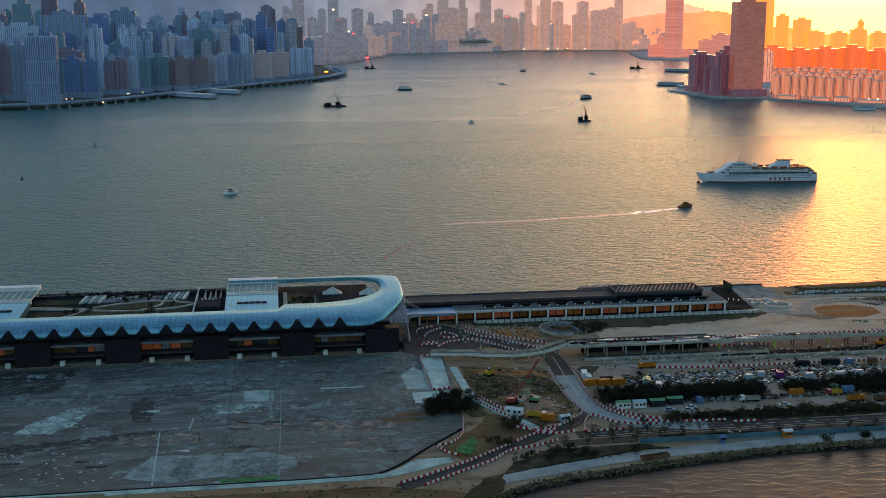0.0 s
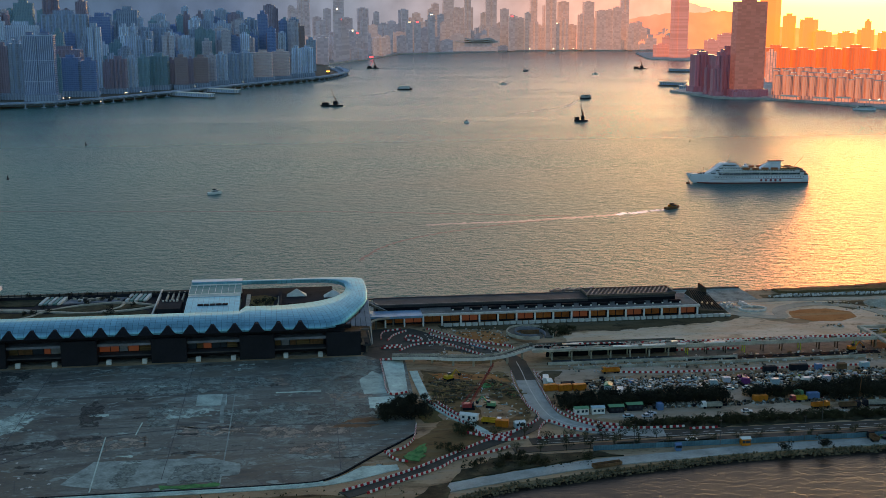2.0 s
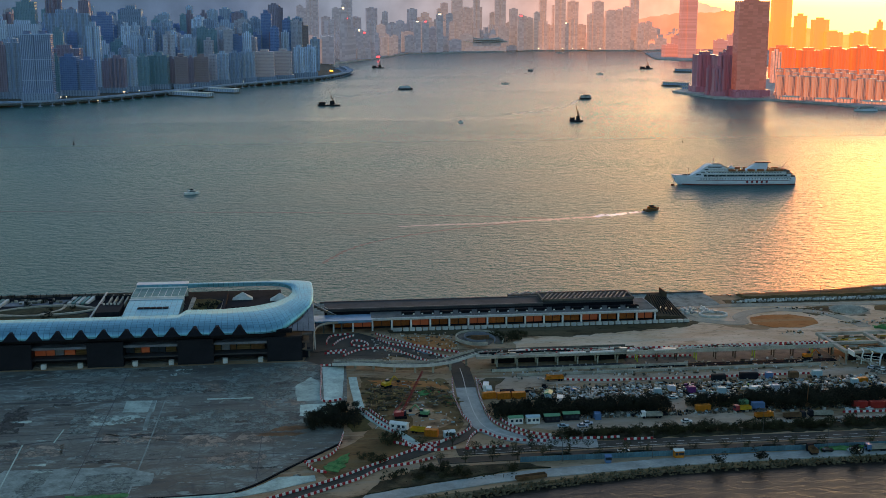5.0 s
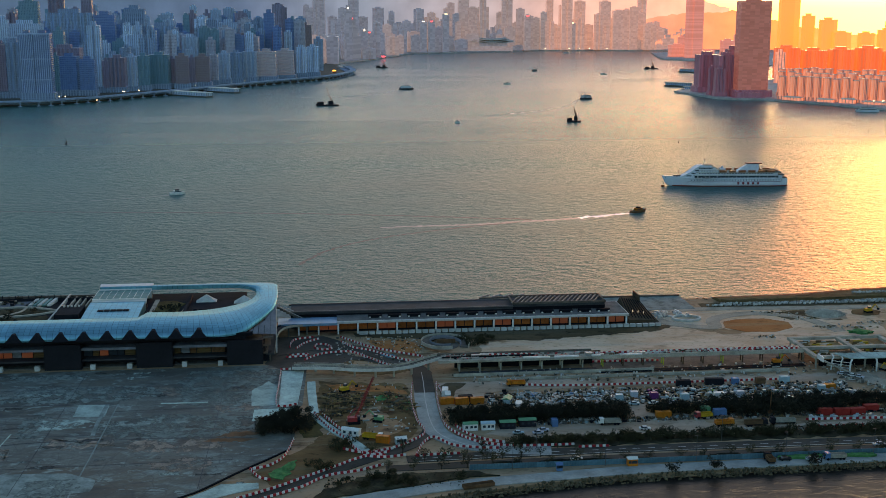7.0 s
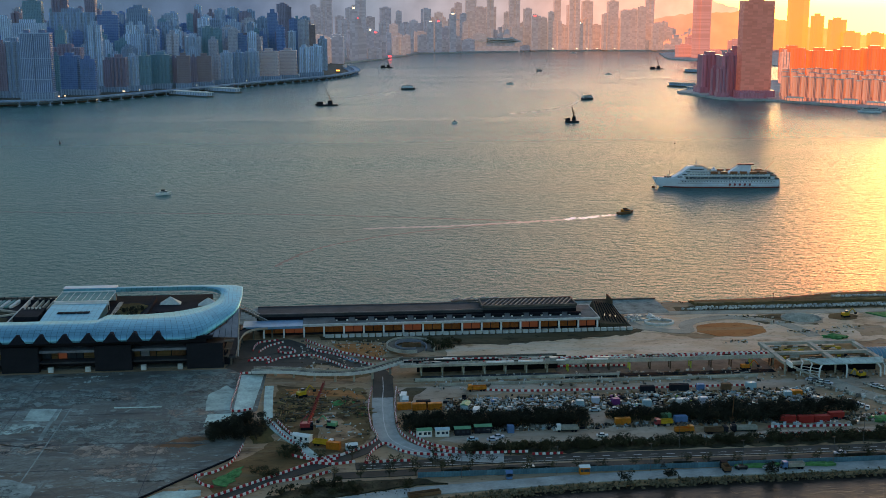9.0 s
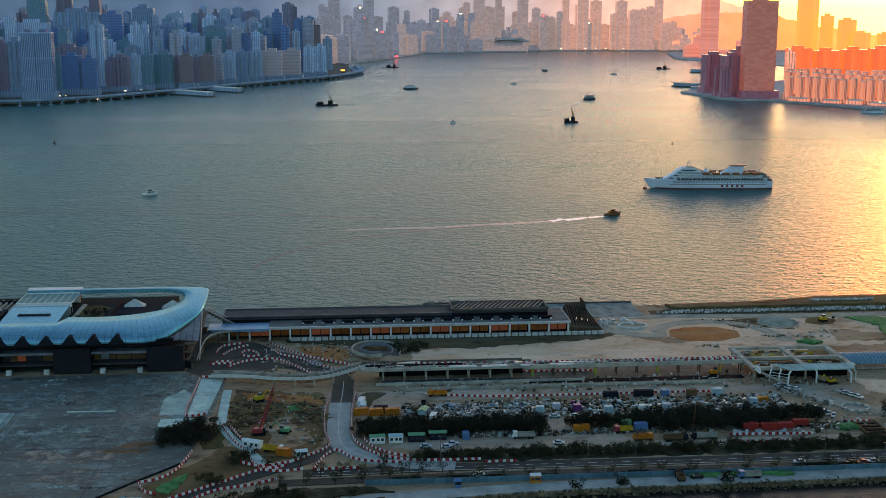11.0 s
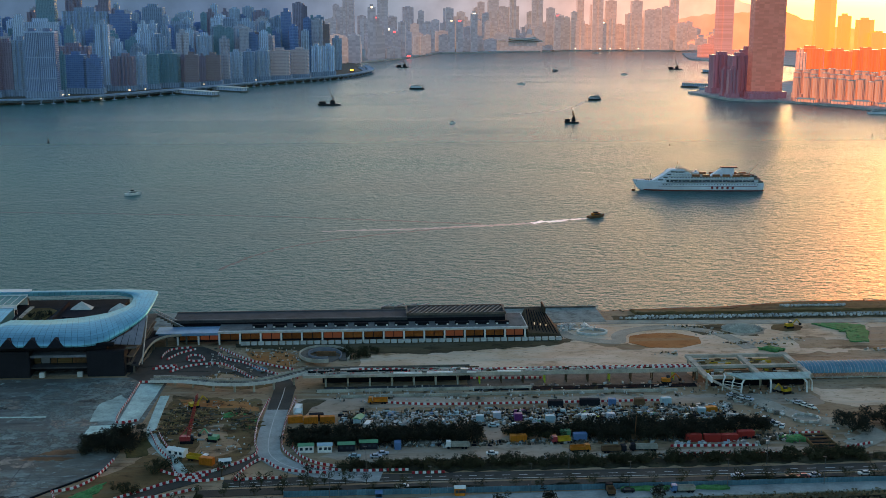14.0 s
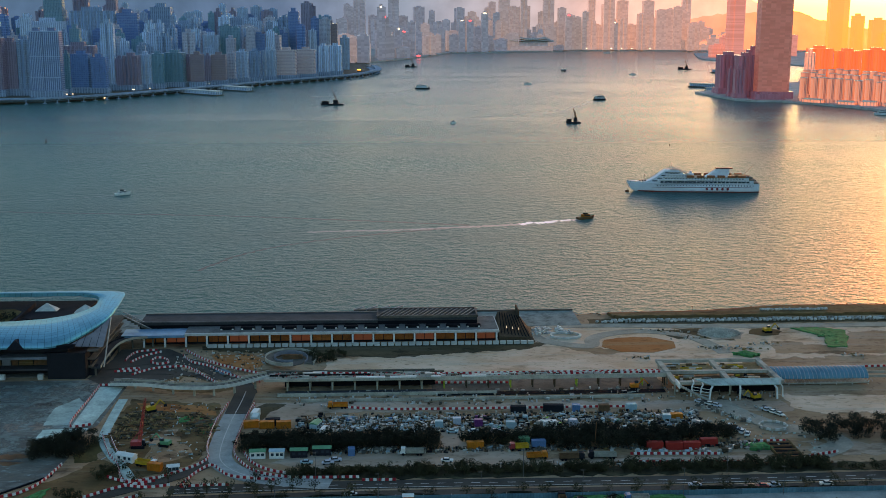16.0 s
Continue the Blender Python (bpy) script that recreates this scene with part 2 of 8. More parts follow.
def worn(m, cover):
    """Lets a thin surface layer break up into scabs; cover: how much of it is left."""
    n, l = m.node_tree.nodes, m.node_tree.links
    tc, ns = n.new("ShaderNodeTexCoord"), n.new("ShaderNodeTexNoise")
    ns.inputs["Scale"].default_value, ns.inputs["Detail"].default_value, ns.inputs["Roughness"].default_value = 0.16, 9, 0.72
    r = ramp(n, [(0.62 - cover * 0.35, (0, 0, 0)), (0.74 - cover * 0.35, (1, 1, 1))])
    l.new(tc.outputs["Object"], ns.inputs[0]), l.new(ns.outputs[0], r.inputs[0]), l.new(r.outputs[0], n["Principled BSDF"].inputs["Alpha"])
    return m


M = {}
M["water"] = water_material("harbour_water", (0.002, 0.126, 0.114), 0.325, 2.6, 0.095, 0.5)
M["basin"] = water_material("basin_water", (0.026, 0.02, 0.016), 0.26, 0.4, 0.08)
M["shell"] = shell_material("roof_panels", (0.012, 0.42, 0.5))
M["earth"] = soil("bare_earth", (0.35, 0.178, 0.096), (0.5, 0.285, 0.17), (0.16, 0.084, 0.047), (0.43, 0.275, 0.185))
M["sand"] = soil("pale_sand", (0.7, 0.385, 0.235), (0.84, 0.54, 0.37), (0.42, 0.205, 0.11), (0.66, 0.44, 0.31))
M["ochre"] = soil("ochre_soil", (0.5, 0.135, 0.042), (0.56, 0.19, 0.07), (0.31, 0.085, 0.03), (0.48, 0.2, 0.09))
M["mud"] = soil("brown_mud", (0.16, 0.078, 0.034), (0.26, 0.135, 0.06), (0.068, 0.036, 0.019), (0.215, 0.135, 0.075))
M["runway"] = runway_material()
M["patch_light"] = mat("pale_concrete", (0.4, 0.56, 0.475), 0.85, big=7, fine=0.8, amount=0.45, bump=0.2, vary=0.25)
M["patch_mid"] = mat("grey_concrete", (0.215, 0.28, 0.245), 0.88, big=5, fine=0.9, amount=0.55, bump=0.2, vary=0.25)
M["patch_dark"] = mat("tarry_concrete", (0.075, 0.075, 0.075), 0.85, big=7, fine=0.8, amount=0.4, bump=0.2)
M["rust"] = mat("rusty_soil", (0.24, 0.1, 0.05), 0.95, big=5, fine=0.8, amount=0.5)
M["asphalt"] = mat("asphalt", (0.074, 0.06, 0.047), 0.85, big=12, fine=0.5, amount=0.4, bump=0.2)
M["far_quay"] = mat("pale_quay_stone", (0.62, 0.5, 0.44), 0.85, big=30, fine=3, amount=0.35)
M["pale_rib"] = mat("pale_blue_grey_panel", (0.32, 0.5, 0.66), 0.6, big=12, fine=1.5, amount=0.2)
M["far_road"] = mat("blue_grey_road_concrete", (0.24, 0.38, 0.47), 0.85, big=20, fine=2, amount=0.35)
M["road_grey"] = mat("worn_grey_road", (0.41, 0.325, 0.24), 0.85, big=10, fine=0.7, amount=0.4, bump=0.2)
M["concrete"] = mat("concrete", (0.46, 0.39, 0.3), 0.85, big=6, fine=0.5, amount=0.45, bump=0.3)
M["concrete_dark"] = mat("stained_concrete", (0.15, 0.122, 0.095), 0.85, big=5, fine=0.5, amount=0.45, bump=0.3)
M["white"] = mat("white_paint", (0.78, 0.74, 0.66), 0.5, big=5, fine=0.6, amount=0.16, bump=0.1)
M["offwhite"] = mat("dirty_white_paint", (0.58, 0.55, 0.48), 0.6, big=3, fine=0.4, amount=0.3, bump=0.1, vary=0.12)
M["red"] = mat("red_plastic", (0.62, 0.025, 0.03), 0.5, big=2, fine=0.3, amount=0.25, bump=0.1)
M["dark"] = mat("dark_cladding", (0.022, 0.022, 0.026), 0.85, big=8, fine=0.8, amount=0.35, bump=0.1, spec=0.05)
M["timber"] = mat("formwork_timber", (0.36, 0.2, 0.085), 0.85, big=2, fine=0.3, amount=0.4, vary=0.2)
M["dark_panel"] = mat("charcoal_panels", (0.018, 0.018, 0.021), 0.55, big=9, fine=1.0, amount=0.3, bump=0.1)
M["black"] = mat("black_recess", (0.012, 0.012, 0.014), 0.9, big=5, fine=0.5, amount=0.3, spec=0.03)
M["bay_edge"] = mat("grey_floor_edge", (0.2, 0.21, 0.22), 0.8, big=6, fine=0.6, amount=0.35, bump=0.1)
M["steel"] = mat("galvanised_steel", (0.46, 0.44, 0.4), 0.45, metal=0.6, big=4, fine=0.4, amount=0.25)
M["rock"] = mat("seawall_rock", (0.23, 0.155, 0.09), 0.95, big=1.5, fine=0.3, amount=0.6, bump=0.8, vary=0.35)
M["leaf"] = mat("dark_foliage", (0.03, 0.028, 0.017), 0.8, big=3, fine=0.4, amount=0.5, bump=0.4, vary=0.3, tint=(0.045, 0.038, 0.02))
M["dryleaf"] = mat("olive_scrub", (0.062, 0.05, 0.022), 0.85, big=5, fine=0.5, amount=0.5, bump=0.4, vary=0.3)
M["bank"] = mat("dark_scrub_ground", (0.052, 0.04, 0.021), 0.95, big=6, fine=0.7, amount=0.6, bump=0.8, tint=(0.09, 0.075, 0.04))
M["grass"] = mat("dry_grass", (0.11, 0.085, 0.03), 0.95, big=9, fine=0.7, amount=0.55, bump=0.6)
M["roof_green"] = mat("dark_planting", (0.04, 0.042, 0.022), 0.95, big=7, fine=0.8, amount=0.6, bump=0.6, tint=(0.07, 0.065, 0.035))
M["wet_mud"] = soil("wet_mud", (0.085, 0.052, 0.026), (0.155, 0.098, 0.052), (0.046, 0.03, 0.016), (0.13, 0.095, 0.06))
M["bark"] = mat("bark", (0.095, 0.058, 0.034), 0.9, big=1, fine=0.2, amount=0.4)
M["blue_hoard"] = mat("blue_hoarding", (0.03, 0.19, 0.225), 0.6, big=6, fine=0.6, amount=0.35, vary=0.18)
M["green_net"] = mat("green_netting", (0.012, 0.24, 0.075), 0.9, big=2.5, fine=0.5, amount=0.6, bump=0.8)
M["orange"] = mat("orange_paint", (0.75, 0.17, 0.02), 0.55, big=2, fine=0.3, amount=0.3, vary=0.15)
M["yellow"] = mat("yellow_paint", (0.72, 0.34, 0.03), 0.5, big=2, fine=0.3, amount=0.3, vary=0.1)
M["glass"] = mat("dark_glass", (0.03, 0.045, 0.055), 0.12, big=9, fine=2, amount=0.3, bump=0.0, spec=0.5)
M["skylight"] = mat("teal_skylight_glass", (0.07, 0.25, 0.215), 0.5, big=6, fine=1.5, amount=0.3, bump=0.0, spec=0.12)
M["lit"] = glow("lit_room", (1.0, 0.2, 0.05), 0.006, (0.3, 0.09, 0.04))
M["blue_canopy"] = mat("blue_glass_canopy", (0.05, 0.3, 0.42), 0.35, big=5, fine=0.8, amount=0.3, bump=0.05, vary=0.1, spec=0.4)
M["terrace"] = mat("grey_terrace_paving", (0.15, 0.145, 0.13), 0.85, big=6, fine=0.7, amount=0.4, bump=0.1)
M["lime_prop"] = mat("lime_green_paint", (0.42, 0.5, 0.06), 0.6, big=2, fine=0.3, amount=0.3)
M["dust"] = soil("grey_brown_dust", (0.42, 0.25, 0.165), (0.56, 0.365, 0.26), (0.2, 0.115, 0.072), (0.49, 0.335, 0.25))
M["worn_light"] = worn(mat("worn_pale_concrete", (0.38, 0.52, 0.44), 0.85, big=5, fine=0.8, amount=0.5, bump=0.2, vary=0.25), 0.55)
M["worn_mid"] = worn(mat("worn_grey_concrete", (0.22, 0.28, 0.24), 0.88, big=4, fine=0.9, amount=0.55, bump=0.2, vary=0.25), 0.55)
M["worn_dark"] = worn(mat("worn_tarry_concrete", (0.07, 0.064, 0.056), 0.85, big=7, fine=0.8, amount=0.4, bump=0.2), 0.6)
M["worn_earth"] = worn(mat("reddish_worn_concrete", (0.34, 0.25, 0.19), 0.88, big=6, fine=0.9, amount=0.55, bump=0.2, vary=0.2), 0.5)
M["slate"] = mat("slate_grey_roofing", (0.062, 0.06, 0.06), 0.8, big=7, fine=0.8, amount=0.35, bump=0.1)
M["dull_steel"] = mat("dull_steel", (0.13, 0.125, 0.12), 0.6, metal=0.3, big=4, fine=0.5, amount=0.35)
M["fresh_concrete"] = mat("fresh_concrete_paving", (0.33, 0.35, 0.31), 0.85, big=9, fine=0.7, amount=0.35, bump=0.2)
M["terracotta"] = mat("terracotta_panels", (0.55, 0.115, 0.03), 0.7, big=4, fine=0.5, amount=0.4, vary=0.25)


# ---- mesh helpers ----
def box(bm, x0, x1, y0, y1, z0, z1, rot=0.0, at=(0, 0)):
    """An upright box, turned by rot degrees about its own upright axis through `at`."""
    c, s = math.cos(radians(rot)), math.sin(radians(rot))
    vs = []
    for z in (z0, z1):
        for x, y in ((x0, y0), (x1, y0), (x1, y1), (x0, y1)):
            vs.append(bm.verts.new((at[0] + c * x - s * y, at[1] + s * x + c * y, z)))
    for f in ((3, 2, 1, 0), (4, 5, 6, 7), (0, 1, 5, 4), (1, 2, 6, 5), (2, 3, 7, 6), (3, 0, 4, 7)):
        bm.faces.new([vs[i] for i in f])
    return vs


def prism(bm, pts, z0, z1):
    """A plan outline raised from z0 to z1."""
    if sum(a[0] * b[1] - b[0] * a[1] for a, b in zip(pts, list(pts[1:]) + [pts[0]])) < 0:
        pts = list(pts)[::-1]
    lo, hi = [bm.verts.new((x, y, z0)) for x, y in pts], [bm.verts.new((x, y, z1)) for x, y in pts]
    bm.faces.new(hi), bm.faces.new(lo[::-1])
    for i in range(len(pts)):
        j = (i + 1) % len(pts)
        bm.faces.new((lo[i], lo[j], hi[j], hi[i]))


def rod(bm, a, b, r, n=6, r2=None):
    """A round bar from a to b."""
    a, b = Vector(a), Vector(b)
    q = (b - a).to_track_quat("Z", "Y")
    rings = []
    for p, rr in ((a, r), (b, r if r2 is None else r2)):
        rings.append([bm.verts.new(p + q @ Vector((rr * math.cos(2 * math.pi * i / n), rr * math.sin(2 * math.pi * i / n), 0))) for i in range(n)])
    for i in range(n):
        j = (i + 1) % n
        bm.faces.new((rings[0][i], rings[0][j], rings[1][j], rings[1][i]))
    bm.faces.new(rings[0][::-1]), bm.faces.new(rings[1])


def spline(pts, step=3.0):
    """A smooth line through plan points, about `step` metres between its points."""
    out, n = [], len(pts)
    for i in range(n - 1):
        p0, p1, p2, p3 = (Vector(pts[max(0, min(n - 1, k))]) for k in (i - 1, i, i + 1, i + 2))
        k = max(1, int((p2 - p1).length / step))
        for s in range(k):
            t = s / k
            out.append(0.5 * (2 * p1 + (p2 - p0) * t + (2 * p0 - 5 * p1 + 4 * p2 - p3) * t * t + (3 * p1 - p0 - 3 * p2 + p3) * t ** 3))
    return out + [Vector(pts[-1])]


def ribbon(bm, line, width, z0, z1, side=0.0):
    """A band of that width along a line; side shifts it to the left of the line. z may rise with a third coordinate."""
    ring = []
    for i, p in enumerate(line):
        d = (line[min(i + 1, len(line) - 1)] - line[max(i - 1, 0)])
        nrm = Vector((-d.y, d.x)).normalized()
        rise = p.z if len(p) > 2 else 0.0
        q = Vector((p.x, p.y)) + nrm * side
        ring.append([bm.verts.new((*(q + nrm * k * width / 2), rise + z)) for k, z in ((1, z0), (-1, z0), (-1, z1), (1, z1))])
    for a_, b_ in zip(ring, ring[1:]):
        for k in range(4):
            bm.faces.new((a_[k], b_[k], b_[(k + 1) % 4], a_[(k + 1) % 4]))
    bm.faces.new(ring[0]), bm.faces.new(ring[-1][::-1])


def mesh_of(name, bm, material):
    bmesh.ops.recalc_face_normals(bm, faces=bm.faces[:])
    me = bpy.data.meshes.new(name)
    bm.to_mesh(me)
    bm.free()
    if material:
        me.materials.append(material)
    return me


def part(name, bm, material, parent=None, label="", at=None):
    """One mesh object from a bmesh (or a mesh), under its thing or part."""
    me = bm if isinstance(bm, bpy.types.Mesh) else mesh_of(name, bm, material)
    ob = new(name, me)
    if parent is not None:
        ob.parent = parent
    if at is not None:
        ob.matrix_basis = at
    if label:
        ob["label"] = label
    return ob


def thing(name, m, label, category, group="", kind=""):
    """An Empty at a thing's base, to carry its parts."""
    ob = new(name)
    ob.matrix_basis = m
    ob.empty_display_size = 0.5
    return tagged(ob, label, category, group, kind)


def boxes(*rows):
    bm = bmesh.new()
    for r in rows:
        box(bm, *r)
    return bm


def rough_outline(pts, amount, rng, step=3.0):
    """A closed plan outline with an uneven edge."""
    out = []
    for p, q in zip(pts, pts[1:] + pts[:1]):
        p, q = Vector(p), Vector(q)
        k = max(1, int((q - p).length / step))
        for s in range(k):
            v = p.lerp(q, s / k)
            out.append((v.x + rng.uniform(-amount, amount), v.y + rng.uniform(-amount, amount)))
    return out

# ---- the setting: sea, land strip, old runway, roads ----
def grid_mesh(x0, x1, y0, y1, nx, ny, z, wob=0.0):
    bm = bmesh.new()
    vs = [[bm.verts.new((x0 + (x1 - x0) * i / nx, y0 + (y1 - y0) * j / ny, z)) for i in range(nx + 1)] for j in range(ny + 1)]
    for j in range(ny):
        for i in range(nx):
            bm.faces.new((vs[j][i], vs[j][i + 1], vs[j + 1][i + 1], vs[j + 1][i]))
    return bm


def setting(name, bm, material, label, category, parent=None):
    return tagged(part(name, bm, material, parent), label, category, kind="structure")


setting("water", grid_mesh(-4000, 4500, 500, 4990, 10, 10, -4.0), M["water"], "wide evening harbour water with small wind waves", "water")
setting("water", grid_mesh(-4000, 4500, -900, 500, 10, 4, -1.9), M["basin"], "calm dark brown water of the sheltered basin", "water")

# coast: the typhoon-shelter shore in front, the harbour quay behind
COAST = [(-700, 352), (-20, 352), (40, 352), (60, 358), (75, 370.5), (98, 380.5), (119, 384.6), (132, 387.6), (165, 393.3), (187, 396), (212, 397), (251, 398.4), (300, 399.4), (420, 402), (560, 405), (900, 408)]
QUAY = [(900, 660), (520, 656), (452, 653.5), (415, 653), (383, 650.5), (350, 643), (300, 640), (284, 640), (283, 647), (70, 647), (-700, 647)]
bm = bmesh.new()
prism(bm, [tuple(v) for v in spline(COAST, 8)] + QUAY, -6, 0)
ground = setting("ground", bm, M["earth"], "reclaimed strip of bare brown earth between two waters", "ground")


def field(name, pts, material, z, label, category="ground", amount=1.2, seed=1, step=3.0):
    bm = bmesh.new()
    prism(bm, rough_outline(pts, amount, random.Random(seed), step) if amount else pts, -0.3, z)
    return setting(name, bm, material, label, category)


field("runway", [(-700, 389.5), (-48, 389.6), (0, 389.4), (27, 390), (33.1, 391.3), (37.4, 394.5), (41.4, 398.2), (52.7, 412.3), (62.4, 423.4), (70.5, 433), (72, 450), (66, 466), (74.5, 482), (76, 530), (60, 538.5), (-700, 538.5)],
      M["runway"], 0.06, "disused runway of stained grey concrete slabs", "runway", 0)
runway = bpy.data.objects["runway"]
# sandy and muddy fields of the building site
field("sand_field", [(158, 559), (200, 556), (300, 556), (345, 566), (335, 580), (285, 566), (262, 584), (230, 574), (163, 566)], M["sand"], 0.08, "pale sandy strip beside the viaduct", "sand", 2, 2)
field("sand_field", [(252, 586), (290, 576), (330, 560), (345, 556), (420, 560), (470, 560), (520, 566), (520, 606), (330, 609), (262, 622), (256, 606)], M["sand"], 0.05, "pale levelled sand of the building site", "sand", 2, 3)
field("sand_field", [(170, 532), (345, 528), (345, 562), (200, 560), (158, 562), (156, 540)], M["sand"], 0.06, "pale sand behind the viaduct", "sand", 1.2, 47)
field("ochre_pad", [(286, 579), (289, 590), (297, 594), (312, 594), (322, 586), (320, 575), (308, 568), (294, 570)], M["ochre"], 0.14, "rounded pad of orange-brown soil", "soil", 0.4, 4)
field("mud_field", [(100, 581), (160, 570), (190, 566), (226, 572), (250, 577), (266, 586), (256, 587.5), (100, 587.5)], M["wet_mud"], 0.12, "dark muddy bank below the low building", "soil", 1.5, 5)
field("mud_field", [(330, 592), (352, 586), (356, 600), (345, 612), (328, 606)], M["mud"], 0.1, "dark patch of bare soil", "soil", 1.5, 6)
field("ochre_field", [(365, 566), (395, 562), (450, 566), (520, 570), (520, 602), (412, 600), (400, 572), (370, 586)], M["earth"], 0.09, "ochre earth turned over by diggers", "soil", 2, 7)
field("mud_field", [(82, 512), (119, 505), (118, 480), (120, 455), (117, 441), (100, 428), (86, 452), (80, 478)], M["mud"], 0.1, "muddy works yard inside the bend of the road", "soil", 1.5, 8)
field("sand_field", [(97, 470), (105, 478), (109, 462), (116, 452), (104, 440), (97, 446), (100, 458)], M["earth"], 0.15, "trampled sandy patch in the works yard", "sand", 1.2, 9)
field("sand_field", [(84, 508), (112, 503), (118, 492), (104, 496), (88, 498)], M["ochre"], 0.15, "yellowish soil slope under the footbridge", "soil", 1.0, 10)
field("sand_field", [(132, 505), (345, 499), (345, 486), (300, 486), (280, 492), (160, 493), (138, 480), (133, 476), (131, 490)], M["dust"], 0.07, "dusty haul road beside the barrier line", "sand", 1.5, 11)
field("sand_field", [(205, 470), (214, 470), (212, 458), (240, 440), (330, 438), (330, 432), (160, 434), (144, 442), (150, 450), (203, 448)], M["dust"], 0.07, "dusty yard road with wheel ruts", "sand", 1.5, 12)
field("sand_field", [(346, 506), (400, 501), (470, 500), (470, 482), (360, 482), (347, 488)], M["sand"], 0.09, "bare whitish ground beyond the station", "sand", 2, 13)
field("sand_field", [(336, 452), (345, 440), (380, 437), (470, 438), (470, 450), (372, 450)], M["dust"], 0.09, "pale gravel clearing", "sand", 2, 14)
field("grass_verge", [(76, 385), (88, 387.6), (109, 393.6), (130, 398.6), (142, 400.5), (133, 405), (112, 405), (97.5, 404), (85, 396), (79, 389)], M["bank"], 0.5, "dark overgrown bank above the shore", "grass", 1.0, 15)
field("grass_verge", [(140, 428), (150, 424.5), (470, 425), (470, 432), (340, 432.5), (300, 432), (260, 433), (215, 434.5), (160, 435)], M["bank"], 0.2, "scrubby verge along the road", "grass", 1.2, 16)
field("grass_verge", [(59, 366), (69, 380), (76, 384), (75, 374), (70.5, 364.5)], M["bank"], 0.4, "dark weeds at the end of the promenade", "grass", 0.8, 20)
field("grass_verge", [(75, 444), (82, 446), (82, 456), (78, 470), (73, 456)], M["grass"], 0.12, "weedy strip beside the runway", "grass", 1.0, 17)
field("grass_verge", [(-700, 352.5), (40, 352.5), (66, 359), (70, 364), (58, 372), (30, 380), (-700, 384)], M["mud"], 0.1, "rough brown earth below the runway kerb", "ground", 0.5, 18)
field("pavement_slab", [(-60, 385.6), (0, 385.9), (26.7, 386.2), (36.7, 387.8), (46.1, 391.1), (51.5, 394), (60.5, 398.1), (60.1, 402.6), (47.6, 402.6), (42.6, 397.2), (38.2, 392.9), (33.5, 389.8), (27, 388.6), (0, 388), (-60, 387.6)], M["patch_light"], 0.2, "pale concrete apron along the runway kerb", "pavement", 0)
field("mud_field", [(288, 618), (470, 618), (470, 628), (288, 629)], M["wet_mud"], 0.1, "dark wet strip under the sack rows", "soil", 0.8, 21)
field("earth_bund", [(300, 630), (360, 629), (396, 631), (470, 631), (470, 647), (400, 648), (376, 645), (366, 637), (350, 634), (300, 636)], M["mud"], 1.6, "low bund of reddish-brown earth on the seawall", "soil", 1.0, 22)
field("mud_field", [(317, 606), (342, 608), (339, 592), (325, 590)], M["wet_mud"], 0.11, "dark damp patch beside the loop road", "soil", 1.0, 23)
# grey field paints the deck's shadow onto the sandy ground
field("mud_field", [(204, 516), (301, 516), (301, 536), (204, 535)], M["concrete_dark"], 0.09, "ground under the viaduct, darkened for the deck's shadow", "soil", 1.0, 24)
field("gravel_heap_base", [(336, 598), (344, 588), (356, 590), (360, 600), (352, 610), (340, 608)], M["dust"], 0.12, "grey crushed stone spread on the ground", "gravel", 1.0, 19)


field("forecourt", [(57, 541), (64, 532.5), (77, 532), (90, 537), (99, 545), (96, 552), (91, 560), (93, 574), (84, 584.5), (62, 584.5), (61, 560)], M["asphalt"], 0.12, "dark worn asphalt forecourt beside the terminal", "pavement", 0.4, 41)
field("mud_field", [(57, 411), (66, 399), (80, 408), (98, 421), (100, 428), (92, 442), (83, 447), (75, 433), (65, 421)], M["mud"], 0.07, "trodden brown soil between road and runway", "soil", 1.0, 42)
field("mud_field", [(96, 552), (100, 546), (111, 536), (122, 524), (112, 519), (98, 521), (86, 527), (90, 537), (99, 544)], M["mud"], 0.1, "dark soil above the footbridge", "soil", 0.8, 43)
field("ochre_field", [(98, 541), (104, 540), (111, 532), (108, 527), (99, 531), (96, 537)], M["earth"], 0.14, "yellowish heap of soil between the roads", "soil", 0.8, 44)
field("ochre_field", [(106, 575), (124, 573), (132, 560), (126, 550), (116, 556), (108, 564)], M["ochre"], 0.1, "ochre soil beside the barrier rows", "soil", 1.0, 45)
field("mud_field", [(132, 478), (136, 482), (139, 494), (144, 503), (136, 505), (132, 500)], M["wet_mud"], 0.1, "damp churned soil beside the curving road", "soil", 0.6, 46)


def road(name, line, width, material, z, label, step=3.0):
    bm = bmesh.new()
    ribbon(bm, spline(line, step), width, -0.2, z)
    return setting(name, bm, material, label, "road")


road("road", [(112, 418.5), (180, 420), (300, 419), (420, 421), (700, 424)], 6.5, M["asphalt"], 0.22, "two-lane asphalt road along the shore")
road("road", [(104, 410.5), (180, 412), (300, 411.5), (420, 413), (700, 416)], 5.5, M["asphalt"], 0.2, "second carriageway of the shore road")
S_ROAD = [(126.5, 520), (126, 505), (124.6, 481), (124.4, 455), (127, 441), (136, 430), (150, 424), (165, 421)]
road("road", S_ROAD, 8.6, M["fresh_concrete"], 0.26, "curving grey road of fresh concrete")
